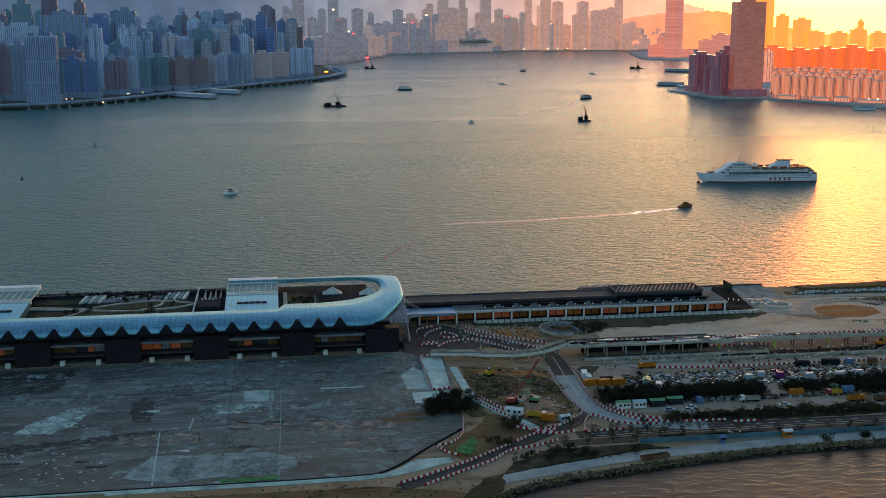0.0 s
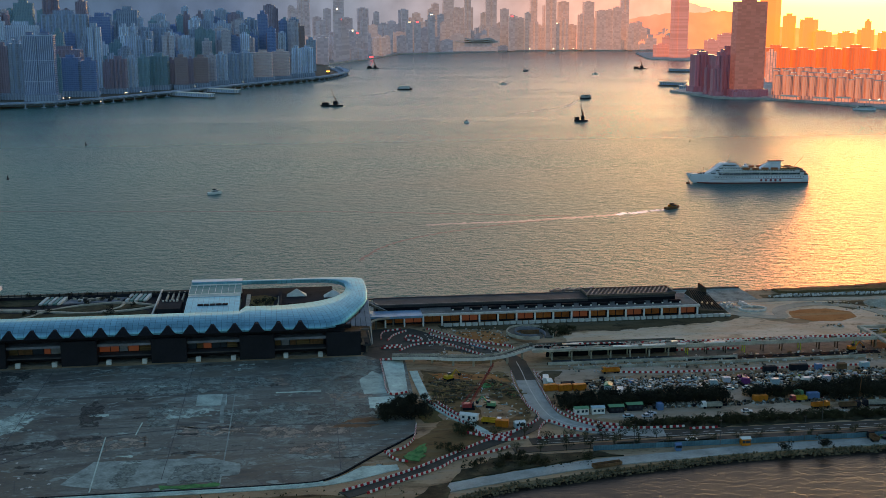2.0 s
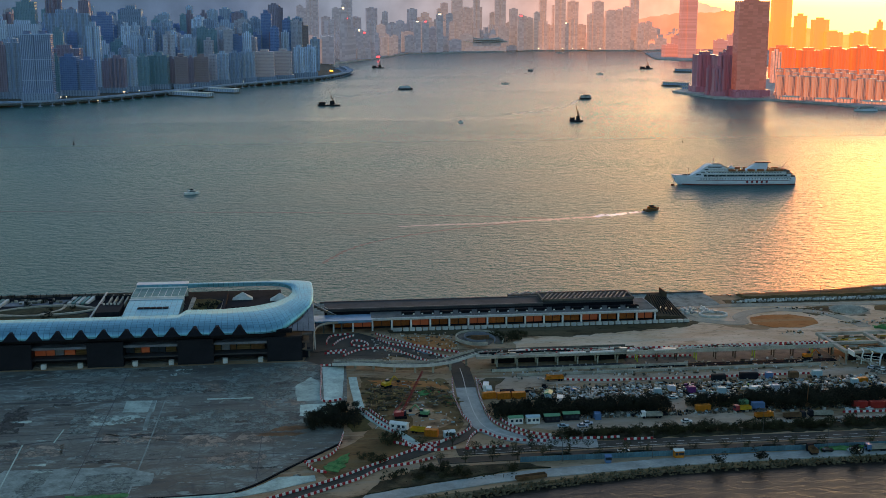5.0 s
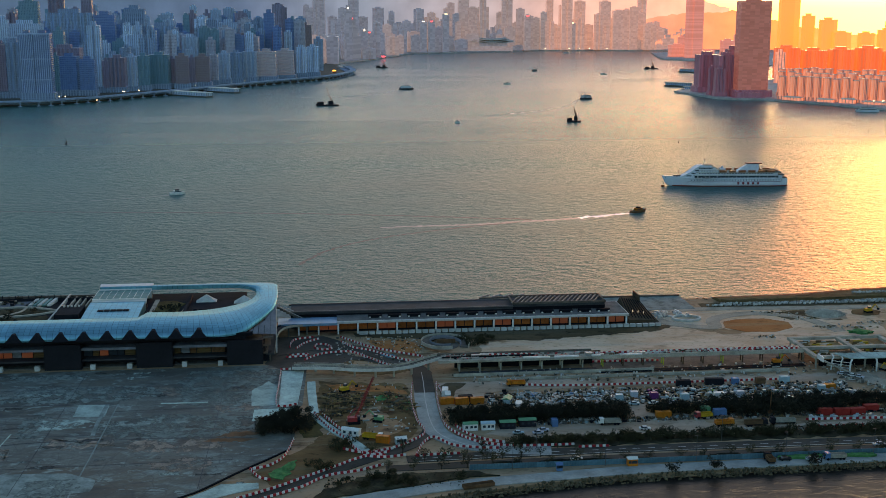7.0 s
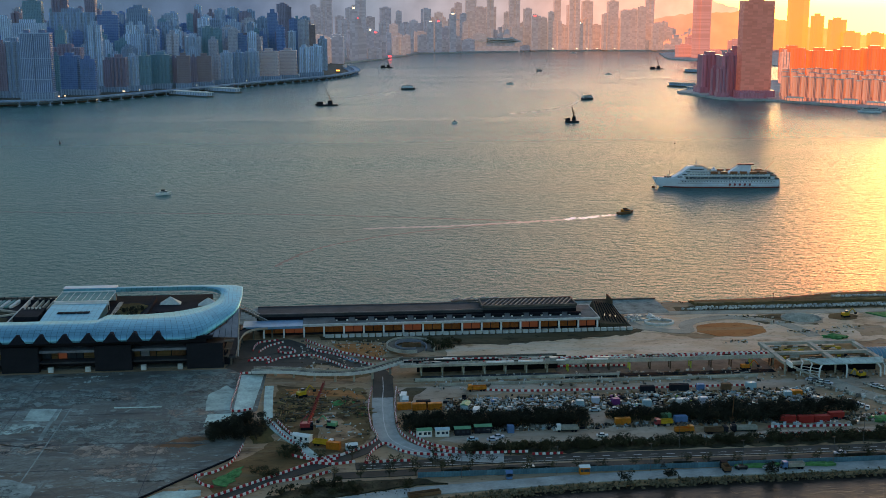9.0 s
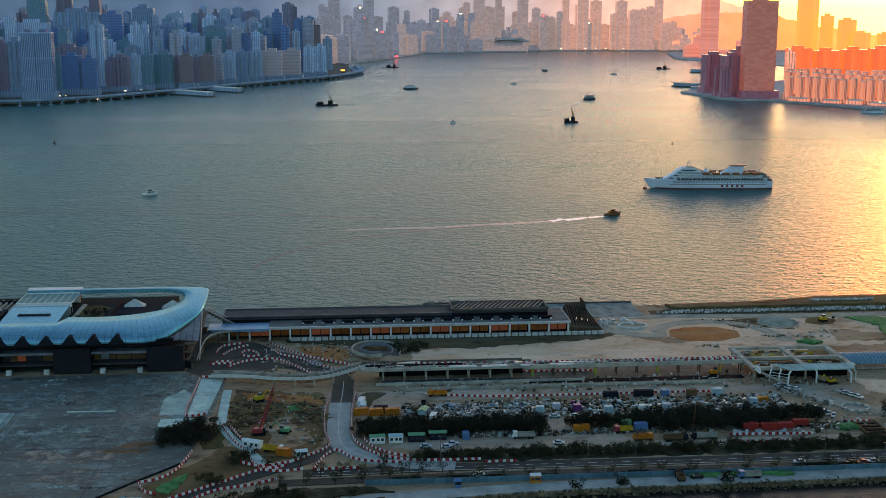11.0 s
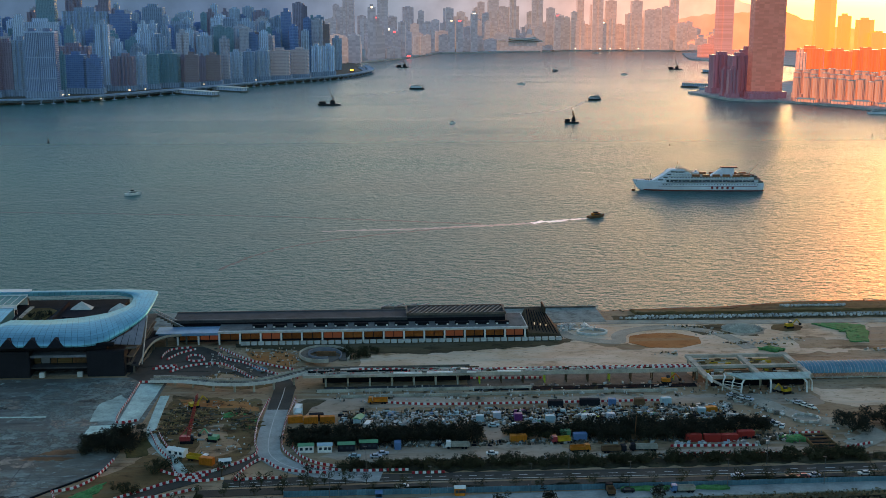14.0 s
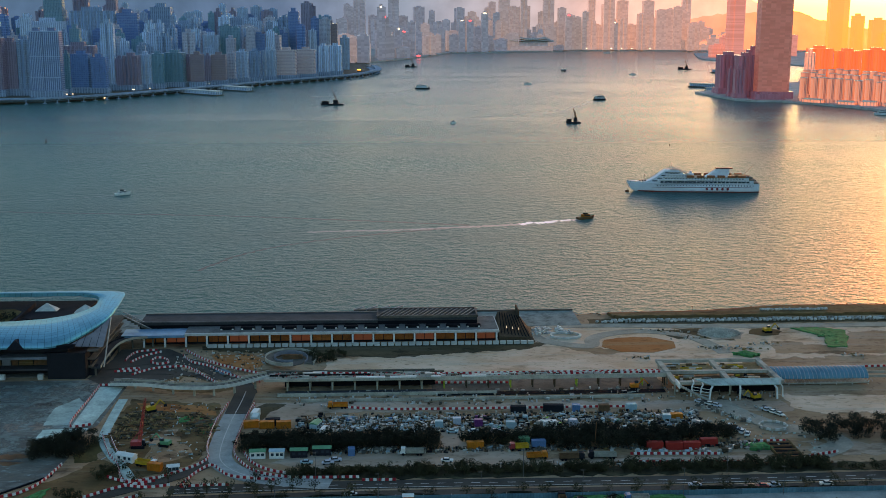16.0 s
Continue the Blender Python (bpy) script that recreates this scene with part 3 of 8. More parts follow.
road("road", [(124.4, 452), (121, 441), (112, 430), (98, 420), (82, 408), (64, 393), (40, 378)], 6.0, M["asphalt"], 0.24, "narrow dark road curving to the shore")
road("road", [(60, 556), (74, 563), (87, 567), (100, 560), (112, 546), (124, 529), (127, 518)], 8.5, M["asphalt"], 0.26, "dark asphalt road sweeping down from the terminal")
road("road", [(70, 548), (85, 548), (100, 545), (112, 536)], 5.0, M["asphalt"], 0.2, "short asphalt slip road")
road("road", [(256, 600), (262, 588), (280, 580), (284, 592), (292, 600), (310, 605), (330, 596), (338, 580), (341, 566)], 7.0, M["road_grey"], 0.2, "pale dusty loop road round the soil pad")
road("road", [(262, 616), (300, 616), (360, 612), (440, 612), (700, 612)], 7.0, M["road_grey"], 0.2, "grey quay road behind the seawall")
road("road", [(318, 500), (322, 486), (326, 478), (334, 468), (346, 462), (350, 450), (338, 440)], 9.0, M["road_grey"], 0.2, "muddy grey access road under the station")
road("road", [(74.5, 379), (88, 383.2), (109, 389), (131, 394), (165, 397.6), (187, 399.8), (223, 401), (300, 402.6), (420, 405), (700, 408)], 7.0, M["fresh_concrete"], 0.3, "pale concrete promenade along the rocks")
road("road", [(78, 512), (78.5, 490), (80, 468), (86, 452), (92, 441), (98, 428)], 3.6, M["patch_light"], 0.3, "narrow concrete path round the works yard")


def white_line(name, line, width, z, parent, gap=0.0, piece=3.0):
    bm = bmesh.new()
    pts = spline(line, 1.5)
    if not gap:
        ribbon(bm, pts, width, z, z + 0.03)
    else:
        for i in range(0, len(pts) - 3, 4):
            ribbon(bm, pts[i:i + 3], width, z, z + 0.03)
    return part(name, bm, M["offwhite"], parent)


main_road = bpy.data.objects["road"]
white_line("lane_marking", [(114, 418.5), (180, 420), (300, 419), (420, 421)], 0.25, 0.23, main_road, gap=1)
white_line("edge_marking", [(114, 415.7), (180, 417.2), (300, 416.2), (420, 418)], 0.25, 0.23, main_road)
s_road = bpy.data.objects["road.002"]
bm = bmesh.new()
ribbon(bm, spline([(126.5, 520), (126, 505), (125.4, 492)], 3), 8.7, 0.2, 0.275)
part("asphalt_top", bm, M["asphalt"], s_road, "dark asphalt surfacing")
white_line("lane_marking", S_ROAD, 0.3, 0.28, s_road)

# ---- cruise terminal ----
TX0, TX1 = -260.0, 35.0
terminal = thing("cruise_terminal", pose(0, 541, 0), "long dark cruise terminal under a curved silver-blue roof", "terminal")


def tpart(name, bm, material, parent=None, label=""):
    """Terminal part given in the place's own coordinates."""
    if not isinstance(bm, bpy.types.Mesh):
        bmesh.ops.translate(bm, verts=bm.verts[:], vec=(0, -541, 0))
    return part(name, bm, material, parent or terminal, label)


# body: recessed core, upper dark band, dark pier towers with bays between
# solid core; its near-black colour stands for the darkness of the recess
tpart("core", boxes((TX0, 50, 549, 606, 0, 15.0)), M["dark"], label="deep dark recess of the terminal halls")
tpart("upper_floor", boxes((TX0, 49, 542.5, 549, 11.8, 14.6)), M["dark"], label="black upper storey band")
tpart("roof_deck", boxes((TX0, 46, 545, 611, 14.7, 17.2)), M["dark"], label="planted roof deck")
pier_bm = boxes((0, 16, 0, 9, 0, 11.6))
box(pier_bm, 0.4, 15.6, -0.25, 0, 0.6, 11.2)
pier_me = mesh_of("pier_tower", pier_bm, M["dark_panel"])
slab_me = mesh_of("bay_slab", boxes((0, 24, 1.5, 9, 8.3, 9.4)), M["bay_edge"])
sill_me = mesh_of("bay_sill", boxes((0, 24, 1.6, 9, 3.4, 4.0)), M["slate"])
base_me = mesh_of("bay_base", boxes((0, 24, 2.5, 9, 0, 0.5)), M["concrete_dark"])
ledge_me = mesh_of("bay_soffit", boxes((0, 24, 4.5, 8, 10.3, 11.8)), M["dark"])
bay_rng = random.Random(4)
for k in range(-7, 5):
    x = -0.5 + 40 * (k - 0) - 0
    x = -120 + 40 * (k + 3) - 0.0 + (0.4 * (k + 3) / 4)
    if x > 50 or x < TX0:
        continue
    part("pier_tower", pier_me, None, terminal, "charcoal panelled tower", pose(x, 0, 0))
    if x + 16 < 45:
        part("bay_slab", slab_me, None, terminal, "pale concrete floor edges", pose(x + 16, 0, 0))
        part("bay_sill", sill_me, None, terminal, at=pose(x + 16, 0, 0))
        part("bay_base", base_me, None, terminal, at=pose(x + 16, 0, 0))
        part("bay_soffit", ledge_me, None, terminal, at=pose(x + 16, 0, 0))
        u = 0.0
        while u < 22:
            w = bay_rng.choice((3.0, 4.0, 5.0, 6.5))
            w = min(w, 23.6 - u)
            lit = bay_rng.random() < 0.25
            part("hall_window", boxes((u + 0.2, u + w - 0.2, 6.5, 7.0, 4.4, 8.7)), M["lit"] if lit else bay_rng.choice((M["glass"], M["rust"], M["mud"], M["bay_edge"])), terminal, "lit orange hall window" if lit else "", pose(x + 16, 0, 0))
            u += w
        for gx in (4, 20):
            part("service_cabinet", boxes((gx, gx + 2.2, -1.2, 0.6, 0.2, 2.4)), M["offwhite"], terminal, "pale green-white cabinet", pose(x + 16, 0, 0))
# stepped end terraces under the roof tip
tpart("end_terrace", boxes((55, 60, 546, 600, 0, 4.0), (50, 57, 546, 604, 4.0, 8.0)), M["dark"])
bm = bmesh.new()
for k, z in enumerate((3.9, 7.4, 11.0)):
    box(bm, 50, 58.5 + 1.2 * k, 544.5, 604, z, z + 0.5)
tpart("terrace_slab", bm, M["concrete_dark"], label="grey terrace slabs at the end of the building")
bm = bmesh.new()
rod(bm, (62.4, 548.4, 3.0), (61.8, 569, 19.9), 0.32)
tpart("raking_column", bm, M["offwhite"], label="white raking edge of the end screen")
bm = bmesh.new()
vs = [bm.verts.new(p) for p in ((49, 542, 14.2), (62.3, 549, 11.6), (61.6, 568, 19.4), (56.5, 554, 16.2), (49, 543.2, 14.2), (61.8, 550.2, 11.6), (61.1, 569, 19.4), (56, 555, 16.2))]
for f in ((0, 1, 2, 3), (7, 6, 5, 4), (0, 4, 5, 1), (1, 5, 6, 2), (2, 6, 7, 3), (3, 7, 4, 0)):
    bm.faces.new([vs[i] for i in f])
tpart("end_screen", bm, M["bay_edge"], label="grey glazed screen under the roof tip")
for f_ in (0.2, 0.4, 0.6, 0.8):
    bm = bmesh.new()
    rod(bm, Vector((49, 541.9, 14.2)).lerp(Vector((62.3, 548.9, 11.6)), f_), Vector((50, 543, 14.6)).lerp(Vector((61.6, 567.8, 19.3)), f_), 0.12, 5)
    tpart("screen_mullion", bm, M["dark"])

# the shell: a band swept along a hairpin, curved in section
SECTION = [(0.0, 0.0), (0.02, 0.3), (0.14, 0.58), (0.36, 0.82), (0.66, 0.96), (1.0, 1.0)]


# outer and inner edge round the prow, from the front to the back
OUTER = [(3, 538.2, 14.7), (18, 538.2, 14.7), (31, 538.2, 14.7), (40, 538.3, 14.7), (47.5, 542.6, 14.9), (53, 550.6, 16.3), (57.7, 559.4, 18.0), (61.2, 568, 19.8), (62.2, 580, 21.4), (62, 594, 22.3), (60, 604.8, 22.6), (47.4, 608, 22.5), (36, 609.5, 22.2), (27, 610, 21.8)]
INNER = [(3, 563, 20.0), (18, 562.5, 20.0), (27, 564, 20.1), (34, 566, 20.2), (40, 568.6, 20.5), (45, 572, 20.8), (48.5, 576, 21.2), (50.6, 580, 21.5), (51.8, 585, 21.9), (51.6, 592, 22.5), (48.7, 598, 22.8), (42, 601.6, 23.0), (34, 602.4, 23.0), (27, 602.5, 23.0)]


def station_points():
    rows = []
    x = TX0
    while x < 2:
        rows.append(((x, 538.2), (x, 554.0), 14.7, 20.0))
        x += 2.5
    n = len(OUTER) - 1
    for k in range(61):
        u = n * k / 60

        def on(line):
            i = min(int(u), n - 1)
            p = [Vector(line[max(0, min(n, i + j))]) for j in (-1, 0, 1, 2)]
            t = u - i
            return 0.5 * (2 * p[1] + (p[2] - p[0]) * t + (2 * p[0] - 5 * p[1] + 4 * p[2] - p[3]) * t * t + (3 * p[1] - p[0] - 3 * p[2] + p[3]) * t ** 3)
        o, i_ = on(OUTER), on(INNER)
        rows.append(((o.x, o.y), (i_.x, i_.y), o.z, i_.z))
    x = 25.0
    while x > -27:
        rows.append(((x, 610.0), (x, 602.5), 21.6, 23.0))
        x -= 2.5
    return rows


def shell_mesh(rows):
    bm = bmesh.new()
    uv = bm.loops.layers.uv.new("UVMap")
    grid, length = [], 0.0
    prev = None
    for (ox, oy), (ix, iy), z0, z1 in rows:
        if prev:
            length += math.hypot((ox + ix) / 2 - prev[0], (oy + iy) / 2 - prev[1])
        prev = ((ox + ix) / 2, (oy + iy) / 2)
        w = math.hypot(ix - ox, iy - oy)
        top = [(ox + (ix - ox) * s, oy + (iy - oy) * s, z0 + (z1 - z0) * h, length, s * w + h * 3) for s, h in SECTION]
        low = [(ix, iy, z1 - 1.6, length, w + 4.5), (ox, oy, z0 - 0.5, length, -0.5)]
        grid.append([(bm.verts.new(p[:3]), p[3], p[4]) for p in top + low])
    m = len(grid[0])
    for g, h in zip(grid, grid[1:]):
        for k in range(m):
            q = (g[k], h[k], h[(k + 1) % m], g[(k + 1) % m])
            f = bm.faces.new([v[0] for v in q])
            f.smooth = k < 5
            for loop, v in zip(f.loops, q):
                loop[uv].uv = v[1:]
    for g in (grid[0], grid[-1][::-1]):
        bm.faces.new([v[0] for v in g])
    return bm


shell = tpart("roof_shell", shell_mesh(station_points()), M["shell"], label="curved silver-blue metal roof shell")
# dark gable openings along the lower edge of the shell
bm = bmesh.new()
vs = [bm.verts.new(p) for p in ((-3.7, 0, 0), (3.7, 0, 0), (0.6, 0.9, 3.7), (-0.6, 0.9, 3.7), (-3.7, 5, 0), (3.7, 5, 0), (0.6, 5, 3.7), (-0.6, 5, 3.7))]
for f in ((0, 1, 2, 3), (5, 4, 7, 6), (0, 4, 5, 1), (1, 5, 6, 2), (2, 6, 7, 3), (3, 7, 4, 0)):
    bm.faces.new([vs[i] for i in f])
gable_me = mesh_of("roof_gable", bm, M["dark"])
for k in range(-13, 16):
    part("roof_gable", gable_me, None, terminal, "black triangular opening in the roof edge", pose(-121.6 + 10 * k, -3.6, 14.1))
# near-black strip: the shade under the eaves is put into its colour
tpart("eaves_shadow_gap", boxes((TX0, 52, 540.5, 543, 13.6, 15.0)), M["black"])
# raised crossings with skylights over the deck
for x0, x1 in ((-25.5, 0.0), (-146.0, -119.5)):
    bm = bmesh.new()
    uv = bm.loops.layers.uv.new("UVMap")
    prof = ((551, 19.6), (554, 20.0), (562, 20.5), (571, 21.0), (579.5, 21.3), (579.5, 17.0), (551, 17.0))
    ends = [[bm.verts.new((x, y, z)) for y, z in prof] for x in (x0, x1)]
    for k in range(7):
        f = bm.faces.new((ends[0][k], ends[1][k], ends[1][(k + 1) % 7], ends[0][(k + 1) % 7]))
        for loop in f.loops:
            loop[uv].uv = (loop.vert.co.x, loop.vert.co.y)
    for r in (ends[0][::-1], ends[1]):
        bm.faces.new(r)
    tpart("crossing_roof", bm, M["shell"], label="blue metal crossing over the deck")
    bm = boxes((x0, x1, 579.5, 580.1, 17, 21.6), (x0, x1, 583.4, 584, 17, 21.8), (x0, x1, 602, 602.6, 17, 22.2), (x0, x1, 604.6, 610, 21.2, 23.1))
    for k in range(9):
        gx = x0 + (x1 - x0) * k / 8
        box(bm, gx - 0.07, gx + 0.07, 584, 602, 21.4, 21.85)
    tpart("skylight_frame", bm, M["white"], label="white skylight frame")
    tpart("skylight", boxes((x0, x1, 584, 602, 21.2, 21.7)), M["skylight"], label="teal glass skylight")
    tpart("gutter", boxes((x0, x1, 580.1, 583.4, 17, 19.6)), M["black"])
    tpart("gutter", boxes((x0, x1, 602.6, 604.6, 17, 20.0)), M["black"])
    for k in range(5):
        gx = x0 + 5.5 + (x1 - x0 - 11) * k / 5
        tpart("vent_band", boxes((gx + 0.15, gx + (x1 - x0 - 11) / 5 - 0.15, 564, 566.5, 20.5, 21.05)), M["dark"])

# planting, paths and skylights of the roof deck
deck_rng = random.Random(41)


def deck_patch(name, pts, material, z, label, amount=0.5, seed=1):
    bm = bmesh.new()
    prism(bm, rough_outline(pts, amount, random.Random(seed), 2.5), 17.1, z)
    return tpart(name, bm, material, label=label)


deck_patch("lawn", [(-120, 588), (-100, 587), (-97, 600), (-101, 606), (-121, 605)], M["roof_green"], 17.6, "olive lawn on the roof deck", 0.5, 2)
deck_patch("lawn", [(-92, 577.5), (-78, 583.5), (-58, 586), (-44, 581), (-55, 575), (-72, 572.5)], M["roof_green"], 17.6, "", 0.3, 3)
deck_patch("lawn", [(-116, 558), (-60, 557), (-42, 561), (-44, 572), (-60, 568), (-95, 571), (-114, 575)], M["roof_green"], 17.55, "", 0.5, 4)
deck_patch("lawn", [(4, 571), (15, 570), (17.5, 588), (12, 594), (5, 592)], M["grass"], 17.7, "dry lawn in the courtyard", 0.4, 5)
deck_patch("lawn", [(-225, 560), (-150, 558), (-144, 586), (-190, 594), (-228, 585)], M["roof_green"], 17.6, "", 0.6, 6)
deck_patch("paved_terrace", [(-87, 590), (-60, 591), (-57, 600), (-84, 602)], M["bay_edge"], 17.65, "grey paved terrace on the roof deck", 0.3, 7)
for w, line in ((1.6, [(-122, 583), (-106, 580), (-93, 577), (-76, 586), (-57, 588.5), (-40, 580)]), (1.6, [(-122, 580), (-106, 577.5), (-93, 575), (-72, 570), (-52, 573), (-40, 580)]), (2.6, [(-250, 607), (-125, 606.5), (-80, 609), (-41, 608)]), (1.4, [(-114, 557), (-100, 563), (-93, 575)]), (1.4, [(-66, 571), (-58, 579), (-57, 588)]), (2.0, [(3.5, 567), (3.5, 596)]), (1.6, [(3.5, 568), (17, 567), (19, 590)])):
    bm = bmesh.new()
    ribbon(bm, spline(line, 3), w, 17.1, 17.9)
    tpart("deck_path", bm, M["concrete"], label="pale curving path on the roof deck")
for x0, y0 in ((-98, 588.5), (-57, 590.5)):
    for k in range(5):
        bm = bmesh.new()
        vs = [bm.verts.new(p) for p in ((x0 + 2.2 * k, y0, 17.3), (x0 + 1.5 + 2.2 * k, y0, 17.3), (x0 + 3.4 + 2.2 * k, y0 + 10.5, 17.3), (x0 + 1.9 + 2.2 * k, y0 + 10.5, 17.3), (x0 + 2.2 * k, y0, 18.2), (x0 + 1.5 + 2.2 * k, y0, 18.2), (x0 + 3.4 + 2.2 * k, y0 + 10.5, 19.0), (x0 + 1.9 + 2.2 * k, y0 + 10.5, 19.0))]
        for f in ((3, 2, 1, 0), (4, 5, 6, 7), (0, 1, 5, 4), (1, 2, 6, 5), (2, 3, 7, 6), (3, 0, 4, 7)):
            bm.faces.new([vs[i] for i in f])
        tpart("deck_skylight", bm, M["skylight"] if k % 2 else M["offwhite"], label="slanting pale glass skylight")
tpart("deck_wall", boxes((-41, -40.2, 558, 609, 17.2, 18.9)), M["offwhite"], label="pale stair wall across the deck")
tpart("stair_house", boxes((-39, -28, 562, 579, 17.1, 20.2)), M["dark"], label="black stair house on the roof deck")
for k in range(5):
    tpart("roof_vent", boxes((-37.5 + 1.7 * k, -36.7 + 1.7 * k, 576, 577, 20.2, 21.0)), M["offwhite"])
for k in range(4):
    tpart("deck_bridge", boxes((-37 + 2.6 * k, -36.3 + 2.6 * k, 581, 604, 17.1, 18.6)), M["concrete"])
for k in range(34):
    x, y = deck_rng.uniform(-86, -60), deck_rng.uniform(590.5, 600.5)
    w = deck_rng.uniform(0.6, 2.4)
    tpart("planter_box", boxes((x, x + w, y, y + deck_rng.uniform(0.5, 1.6), 17.1, 17.9 + deck_rng.random())), deck_rng.choice((M["concrete"], M["dark"], M["offwhite"], M["concrete_dark"])))
for k in range(26):
    tpart("rail_post", boxes((-122 + 3.1 * k, -121.7 + 3.1 * k, 604.6, 604.9, 17.1, 19.6)), M["dark"])
for k in range(12):
    tpart("deck_post", boxes((5 + 1.0 * k, 5.2 + 1.0 * k, 566, 566.2, 17.4, 19.2)), M["offwhite"])
bm = boxes((TX0, -27, 606.5, 607.5, 15, 18.6))
tpart("back_parapet", bm, M["concrete_dark"], label="grey back parapet")
tpart("deck_rail", boxes((TX0, -27, 600, 600.5, 17.1, 19.0)), M["dark"])
tpart("well_floor", boxes((2, 52, 557, 596, 15.5, 17.4)), M["dark"])
tpart("well_wall", boxes((18.6, 20.0, 565, 600, 17.4, 19.2)), M["dark"])
for x, y in ((27.5, 592), (46, 588)):
    bm = bmesh.new()
    vs = [bm.verts.new(p) for p in ((x - 5, y - 2.5, 17.5), (x + 5, y - 2.5, 17.5), (x + 5, y + 3, 17.5), (x - 5, y + 3, 17.5), (x, y, 21.0))]
    for f in ((0, 1, 4), (1, 2, 4), (2, 3, 4), (3, 0, 4), (3, 2, 1, 0)):
        bm.faces.new([vs[i] for i in f])
    tpart("tent_canopy", bm, M["offwhite"], label="pale peaked canopy in the roof opening")
for k in range(9):
    tpart("deck_bench", boxes((23 + 2.4 * k, 24.8 + 2.4 * k, 573, 574.2, 17.4, 18.4)), M["dark"])
# gangway stairs at the end of the building
for k in range(10):
    bm = bmesh.new()
    box(bm, 61 + k * 1.6, 62.6 + k * 1.6, 598, 602, 11 - k * 0.9, 11.9 - k * 0.9)
    tpart("stair_step", bm, M["concrete_dark"])
bm = bmesh.new()
rod(bm, (60, 597.6, 13.5), (78, 597.6, 4), 0.2), rod(bm, (60, 602.4, 13.5), (78, 602.4, 4), 0.2)
tpart("stair_rail", bm, M["steel"])

# curved approach deck round the end of the building
APPROACH = [(88, 589.5, 5.4), (76, 588.5, 5.4), (67, 586.5, 5.4), (62, 580, 5.3), (60, 570, 5.0), (59.5, 556, 4.4), (59.5, 545.5, 3.8)]
for nm, w, z0, z1, side, mt in (("approach_deck", 4.0, -0.8, 0.0, 0, "slate"), ("approach_parapet", 0.3, -0.5, 0.5, 2.1, "concrete"), ("approach_parapet", 0.4, -0.9, 0.5, -2.1, "dark")):
    bm = bmesh.new()
    ribbon(bm, spline(APPROACH, 2.0), w, z0, z1, side)
    tpart(nm, bm, M[mt], label="pale curved parapet" if mt == "concrete" else "")
for x, y, z in APPROACH[1:]:
    tpart("approach_column", boxes((x - 0.4, x + 0.4, y - 0.4, y + 0.4, 0, z - 0.7)), M["concrete_dark"])

# ---- low pier building with lit bays ----
annex = thing("low_pier_building", pose(70, 588, 0), "low pier building with white columns, orange lit bays and dark roof", "building")


def apart_(name, bm, material, label=""):
    bmesh.ops.translate(bm, verts=bm.verts[:], vec=(-70, -588, 0))
    return part(name, bm, material, annex, label)


apart_("core", boxes((72, 238, 593, 612, 0, 5.2)), M["dark"])
apart_("roof_slab", boxes((91, 238.5, 587.2, 614, 5.4, 6.4)), M["offwhite"], "white roof slab edge")
apart_("roof_terrace", boxes((91, 238, 589, 613, 6.4, 6.55)), M["terrace"], "grey paved roof terrace")
apart_("canopy", boxes((62, 91, 586, 598, 5.0, 6.2)), M["blue_canopy"], "blue glass canopy")
apart_("rear_block", boxes((68, 181, 600.5, 616, 0, 8.4)), M["slate"], "long slate-grey rear storey")
apart_("rear_block", boxes((181, 229, 600.5, 616, 0, 9.6)), M["slate"])
apart_("rear_strip", boxes((68, 181, 600.1, 600.5, 1, 7.2), (181, 229, 600.1, 600.5, 1, 8.2)), M["black"], "dark glazing band of the rear storey")
apart_("rear_parapet", boxes((68, 181, 600.2, 600.9, 8.4, 8.9), (68, 181, 615.4, 616.1, 8.4, 8.9)), M["dull_steel"])
bm = boxes((181, 229, 600, 600.8, 9.6, 10.6), (181, 229, 615.4, 616.2, 9.6, 10.6), (180.6, 181.4, 600, 616, 9.6, 10.6), (228.6, 229.4, 600, 616, 9.6, 10.6))
apart_("grating_frame", bm, M["concrete_dark"])
for k in range(19):
    bm = bmesh.new()
    box(bm, -0.35, 0.35, -7.6, 7.6, 9.7, 10.4, -25, (183.5 + k * 2.4, 608))
    apart_("roof_slat", bm, M["dull_steel"])
for k in range(18):
    x = 72.0 + 9.72 * k
    apart_("column", boxes((x - 0.4, x + 0.4, 587.4, 588.4, 0, 5.3)), M["white"], "white column")
    if k < 17 and x > 70:
        apart_("bay_panel", boxes((x + 0.6, x + 9.1, 590.6, 591.2, 1.6, 4.9)), M["lit"] if k % 3 == 1 else M["terracotta"], "orange panel of a lit bay")
        apart_("bay_mullion", boxes((x + 4.7, x + 5.0, 590.2, 590.6, 0.8, 5.1)), M["dark"])
planter = thing("planter_block", pose(75, 585.4, 0), "pale concrete planter block along the low building", "planter", "planter blocks")
part("planter_body", boxes((-1.35, 1.35, -0.8, 0.8, 0, 1.7)), M["offwhite"], planter)
part("plinth", boxes((-1.45, 1.45, -0.9, 0.9, 0, 0.25)), M["dark"], planter)
for k in range(1, 55):
    if 75 + 3.3 * k > 103:
        copy_thing(planter, pose(75 + 3.3 * k, 585.4, 0))
planter.matrix_basis = pose(103.0, 585.4, 0)
rooflight = thing("roof_light", pose(110, 594, 6.6), "dark low rooflight with white end caps on the terrace", "rooflight", "rooflights")
bm = bmesh.new()
prism(bm, [(-3.4, -0.7), (-2.6, -1.2), (2.6, -1.2), (3.4, -0.7), (3.4, 0.7), (2.6, 1.2), (-2.6, 1.2), (-3.4, 0.7)], 0, 1.3)
part("hood", bm, M["black"], rooflight)
